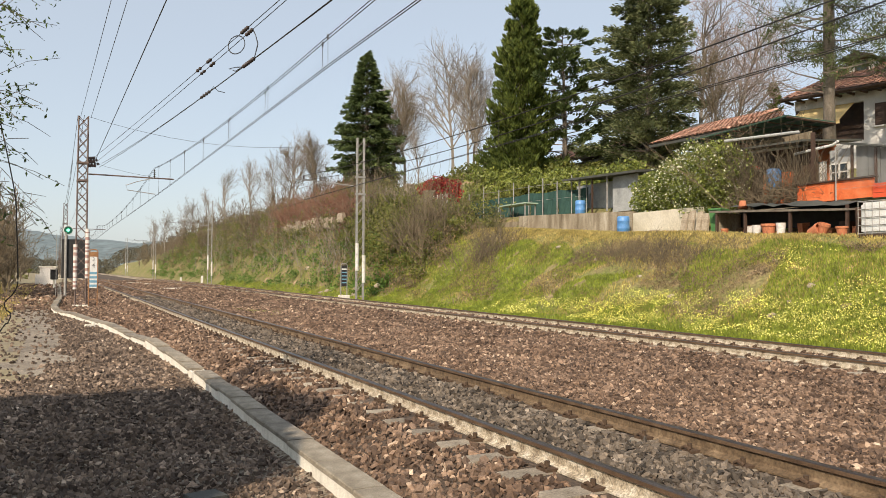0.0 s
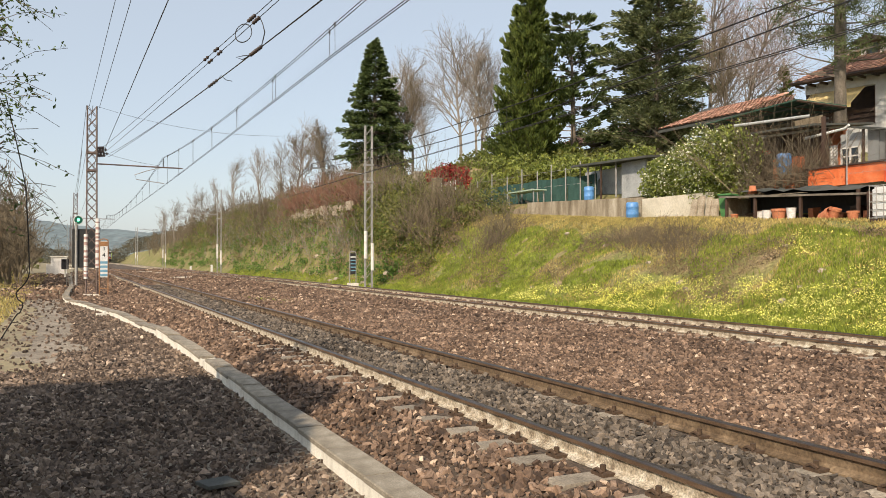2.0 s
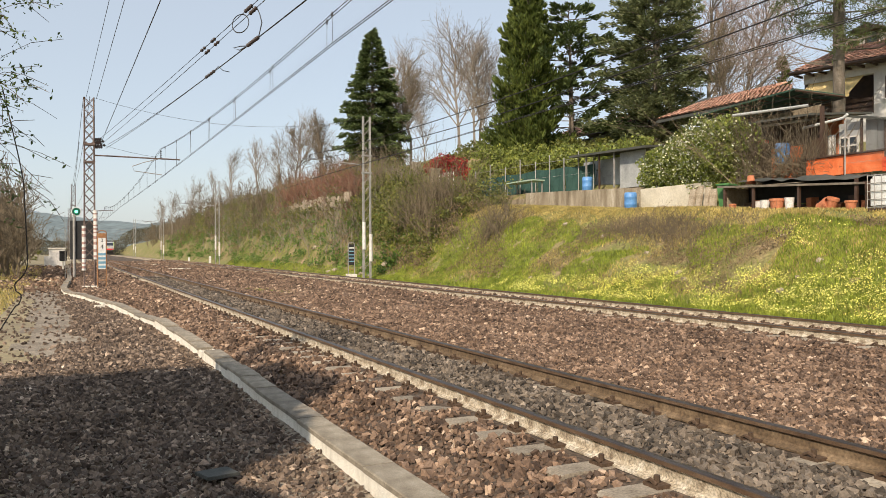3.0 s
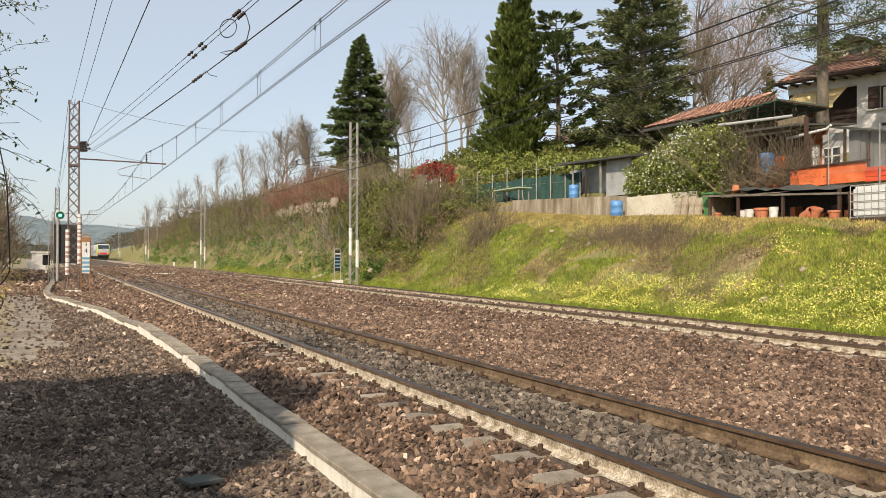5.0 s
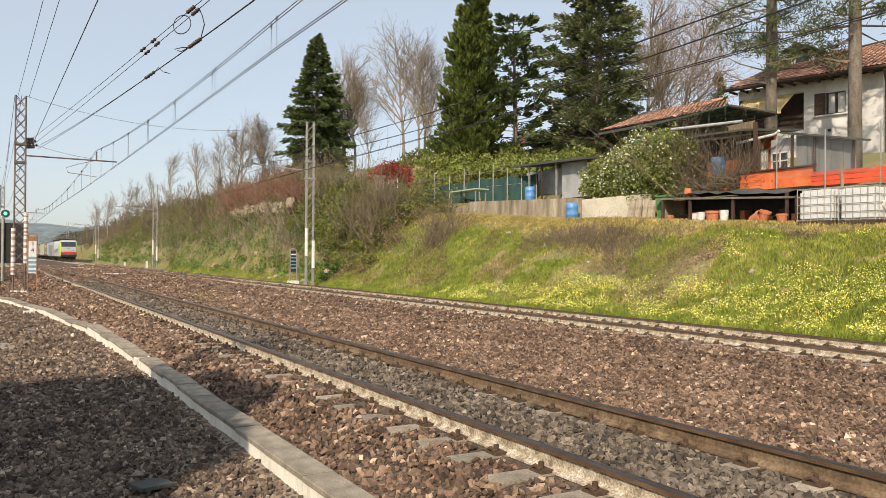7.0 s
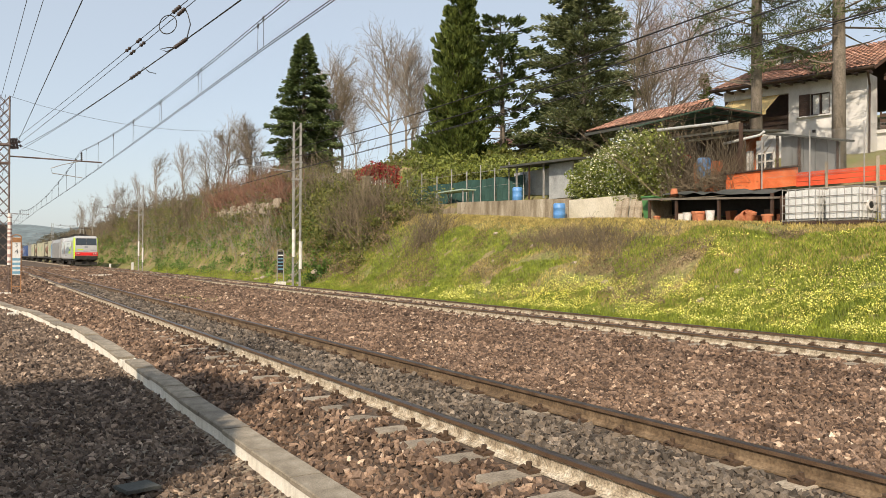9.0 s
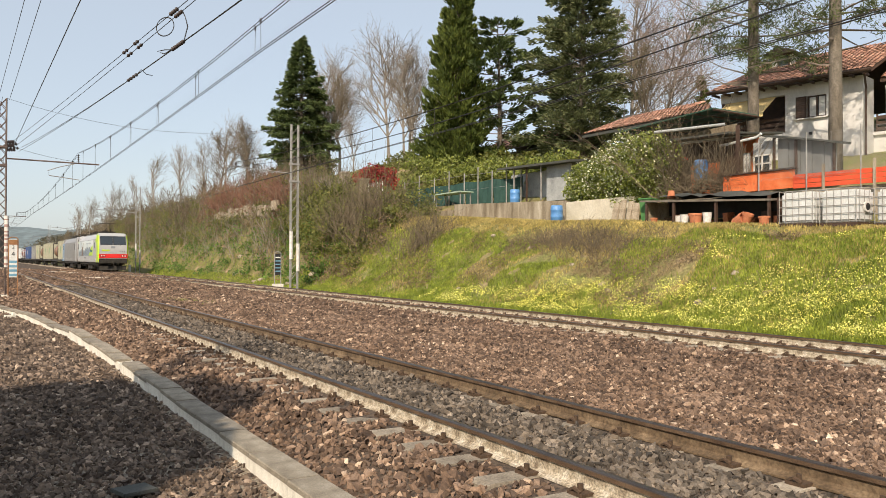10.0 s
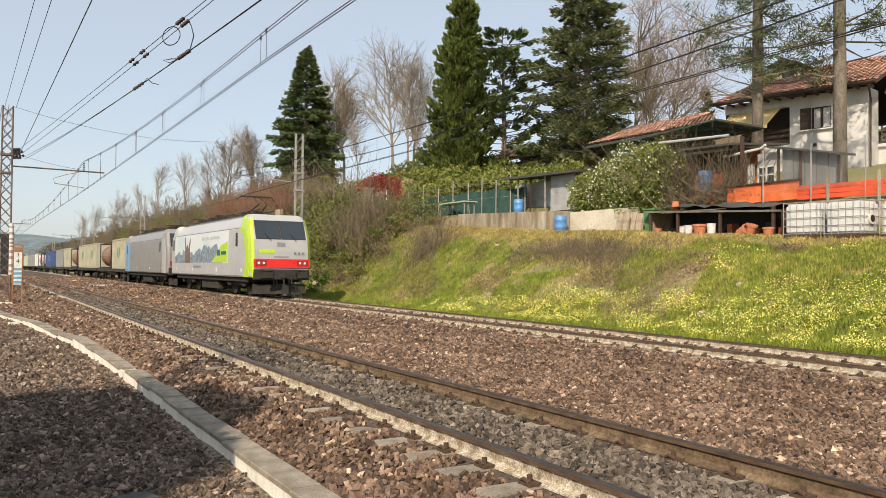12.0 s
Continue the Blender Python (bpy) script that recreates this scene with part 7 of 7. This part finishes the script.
def distance_sign(x, y, z0, h, w, big):
    s = thing("distance_board", (x, y, z0), "upright striped distance board in a rusty arched frame" if big else "small dark striped distance board on a stone base", "railway sign", "distance boards")
    arch = [(-w / 2, 0, 0), (-w / 2, 0, h * 0.93)] + [(-math.cos(t) * w / 2, 0, h * 0.93 + math.sin(t) * w * 0.3) for t in np.linspace(0.3, math.pi - 0.3, 6)] + [(w / 2, 0, h * 0.93), (w / 2, 0, 0)]
    part("frame", Shape().tube(arch, 0.028, 6), SIGNBROWN if big else GALV, s)
    part("foot_bar", Shape().tube([(-w / 2, 0, 0.35), (w / 2, 0, 0.35)], 0.02, 6), SIGNBROWN, s)
    k = part("board", Shape().box((0, -0.01, h * 0.62), (w * 0.86, 0.02, h * 0.62)), SIGNWHITE if big else BLACK, s)
    if big:
        part("cap", Shape().box((0, -0.024, h * 0.885), (w * 0.86, 0.012, h * 0.08)), SIGNBROWN, k)
        text_part("3", w * 0.62, pose(0, -0.026, h * 0.80, 90, 0, 0), k, BLACK)
        text_part("4", w * 0.78, pose(0, -0.026, h * 0.69, 90, 0, 0), k, BLACK)
        for i in range(4):
            part("stripe", Shape().box((0, -0.024, h * (0.565 - i * 0.072)), (w * 0.86, 0.012, h * 0.040)), SIGNBLUE, k)
    else:
        for i in range(5):
            part("stripe", Shape().box((0, -0.026, h * (0.42 + i * 0.1)), (w * 0.8, 0.012, h * 0.035)), SIGNBLUE if i < 4 else SIGNWHITE, k)
        part("base", Shape().box((0, 0, -0.05), (w * 1.5, 0.4, 0.3)), TROUGH, s)


distance_sign(1.72, 43.3, -0.45, 2.95, 0.40, True)
distance_sign(15.35, 44.3, -0.15, 2.0, 0.38, False)


def signal():
    s = thing("light_signal", (1.15, 58.0, -0.45), "black railway signal with a green light on top", "railway signal")
    part("post", Shape().tube([(-0.55, 0, 0), (-0.55, 0, 4.3)], 0.09, 10), GALV, s)
    part("target_board", Shape().box((-0.05, 0.1, 2.55), (1.5, 0.08, 2.6)), BLACK, s, bevel=0.02)
    head = part("signal_head", Shape().tube([(-0.42, -0.05, 4.45), (-0.42, 0.15, 4.45)], 0.30, 24), BLACK, s)
    part("rim", Shape().tube([(-0.42, -0.06, 4.45), (-0.42, -0.02, 4.45)], 0.315, 24), SIGNWHITE, head)
    part("dark_disc", Shape().tube([(-0.42, -0.075, 4.45), (-0.42, -0.04, 4.45)], 0.26, 24), mat("dark_green_disc", [(0.0, 0.07, 0.045), (0.0, 0.10, 0.06)], scale=5, bump=0), head)
    part("green_lamp", Shape().tube([(-0.42, -0.09, 4.45), (-0.42, -0.05, 4.45)], 0.10, 16), glow_mat("green_lamp", (0.2, 1.0, 0.6), 2.0), head)
    part("ladder", Shape().tube([(-0.8, 0.1, 0), (-0.8, 0.1, 4.2)], 0.02, 5).tube([(-1.1, 0.1, 0), (-1.1, 0.1, 4.2)], 0.02, 5), GALV, s)


signal()


def hut():
    h = thing("relay_hut", (-0.75, 101, -0.5), "small white lineside equipment hut with a flat roof", "equipment hut")
    part("shell", Shape().box((0, 0, 1.0), (1.7, 2.0, 2.1)), WHITEP, h)
    part("roof", Shape().box((0, 0, 2.12), (1.9, 2.2, 0.16)), TROUGH, h, bevel=0.02)
    part("side_box", Shape().box((-1.0, -0.3, 0.6), (0.6, 0.8, 1.3)), WHITEP, h)
    d = thing("dwarf_signal", (-0.1, 84, -0.5), "small black shunting signal on a short post", "railway signal")
    part("post", Shape().tube([(0, 0, 0), (0, 0, 0.9)], 0.1, 8), TROUGH, d)
    b = part("head", Shape().box((0, 0, 1.35), (0.65, 0.3, 0.95)), BLACK, d, bevel=0.04)
    part("hood", Shape().box((0, -0.2, 1.82), (0.7, 0.3, 0.06)), BLACK, b)


hut()
solo("concrete_stub", Shape().box((0, 0, 0.06), (0.3, 0.16, 0.14)).box((0.1, 0, 0.16), (0.08, 0.14, 0.1)), TROUGH, "small broken concrete block on the gravel", "concrete block", bevel=0.015, at=pose(1.05, 28.3, -0.52, 0, 0, 20))
solo("stick", Shape().tube([(0, 0, 0), (0.7, 0.28, 0.02)], [0.018, 0.012], 6), TWIG, "pale wooden stick lying on the gravel", "stick", at=pose(0.72, 22.6, -0.5, 0, 0, 30))
solo("rusty_plate", Shape().box((0, 0, 0.02), (0.30, 0.22, 0.03)), DARKMETAL, "flat dark plate lying on the gravel", "metal plate", bevel=0.005, at=pose(1.15, 6.75, -0.47, 2, 3, 20))
for mx, my, mz, mh in ((15.6, 96, -0.45, 1.1), (15.4, 112, -0.45, 0.8)):
    solo("marker_post", Shape().box((0, 0, mh / 2), (0.25, 0.2, mh)), SIGNWHITE, "short white marker post by the track", "marker post", bevel=0.03, at=pose(mx, my, mz), group="marker posts")
for px_, py_, rot in ((9.3, 92, 60), (8.4, 100, 20), (9.6, 84, 70), (8.9, 70, 10)):
    solo("spare_sleeper", Shape().box((0, 0, 0.05), (1.9, 0.22, 0.16)), TROUGH if px_ < 9.5 else SLEEPER, "old concrete sleeper lying between the tracks", "sleeper", bevel=0.02, at=pose(px_, py_, -0.28, 0, 0, rot), group="spare sleepers")
def bend(pts, n=5):
    """A smooth line through the points."""
    pts = [Vector(p) for p in pts]
    out = []
    for i in range(len(pts) - 1):
        a, b, c, d = pts[max(i - 1, 0)], pts[i], pts[i + 1], pts[min(i + 2, len(pts) - 1)]
        for k in range(n):
            t = k / n
            out.append(0.5 * (2 * b + (c - a) * t + (2 * a - 5 * b + 4 * c - d) * t * t + (3 * b - a - 3 * c + d) * t ** 3))
    return out + [pts[-1]]


solo("hanging_cable", Shape().tube(bend([(-0.6, 9.7, 3.2), (-0.42, 9.77, 2.3), (-0.39, 9.77, 1.93), (-0.37, 9.78, 1.46), (-0.37, 9.78, 1.25), (-0.42, 9.81, 1.14), (-0.49, 9.85, 1.06), (-0.48, 9.85, 0.98), (-0.43, 9.83, 0.93), (-0.46, 9.84, 0.83), (-0.52, 9.87, 0.76), (-0.8, 9.9, 0.2), (-0.9, 9.9, -0.5)]), 0.007, 5), BLACK, "thin black cable hanging from the branches", "cable")


# ---- distance ----
def hills():
    # Distance haze is mixed into both ridges' colours, more in the farther.
    for k, (dist, height, col, lab) in enumerate(((1900, 150, (0.15, 0.19, 0.20), "wooded hills on the horizon"), (3600, 230, (0.30, 0.36, 0.42), "far hills on the horizon, paled by haze in their colour"))):
        s = Shape()
        n = 160
        v = []
        for i in range(n + 1):
            x = -3400 + 6800 * i / n
            h = height * (0.62 + 0.5 * noise.noise(Vector((x * 0.0016, k * 9.0, 2))) + 0.10 * noise.noise(Vector((x * 0.012, k, 5))))
            v += [(x, dist, -5), (x, dist + 250, h * 0.7), (x, dist + 500, h)]
        s.add(v, [(i * 3 + j, (i + 1) * 3 + j, (i + 1) * 3 + j + 1, i * 3 + j + 1) for i in range(n) for j in range(2)])
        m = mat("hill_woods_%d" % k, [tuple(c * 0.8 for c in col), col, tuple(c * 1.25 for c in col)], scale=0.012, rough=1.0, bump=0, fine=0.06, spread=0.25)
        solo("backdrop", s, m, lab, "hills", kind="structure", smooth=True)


hills()


# ---- what moves ----
def motions():
    """The train comes nearer along its track at a steady pace."""
    speed, last = 25.5, 35.7
    times = [0.0, 0.1] + [0.5 * i for i in range(1, 24)] + [11.8, 11.9, 12.0]
    for car, back in train:
        walk(car, [(t, pose(FAR, last + back + speed * (12.0 - t), 0.0)) for t in times])


motions()
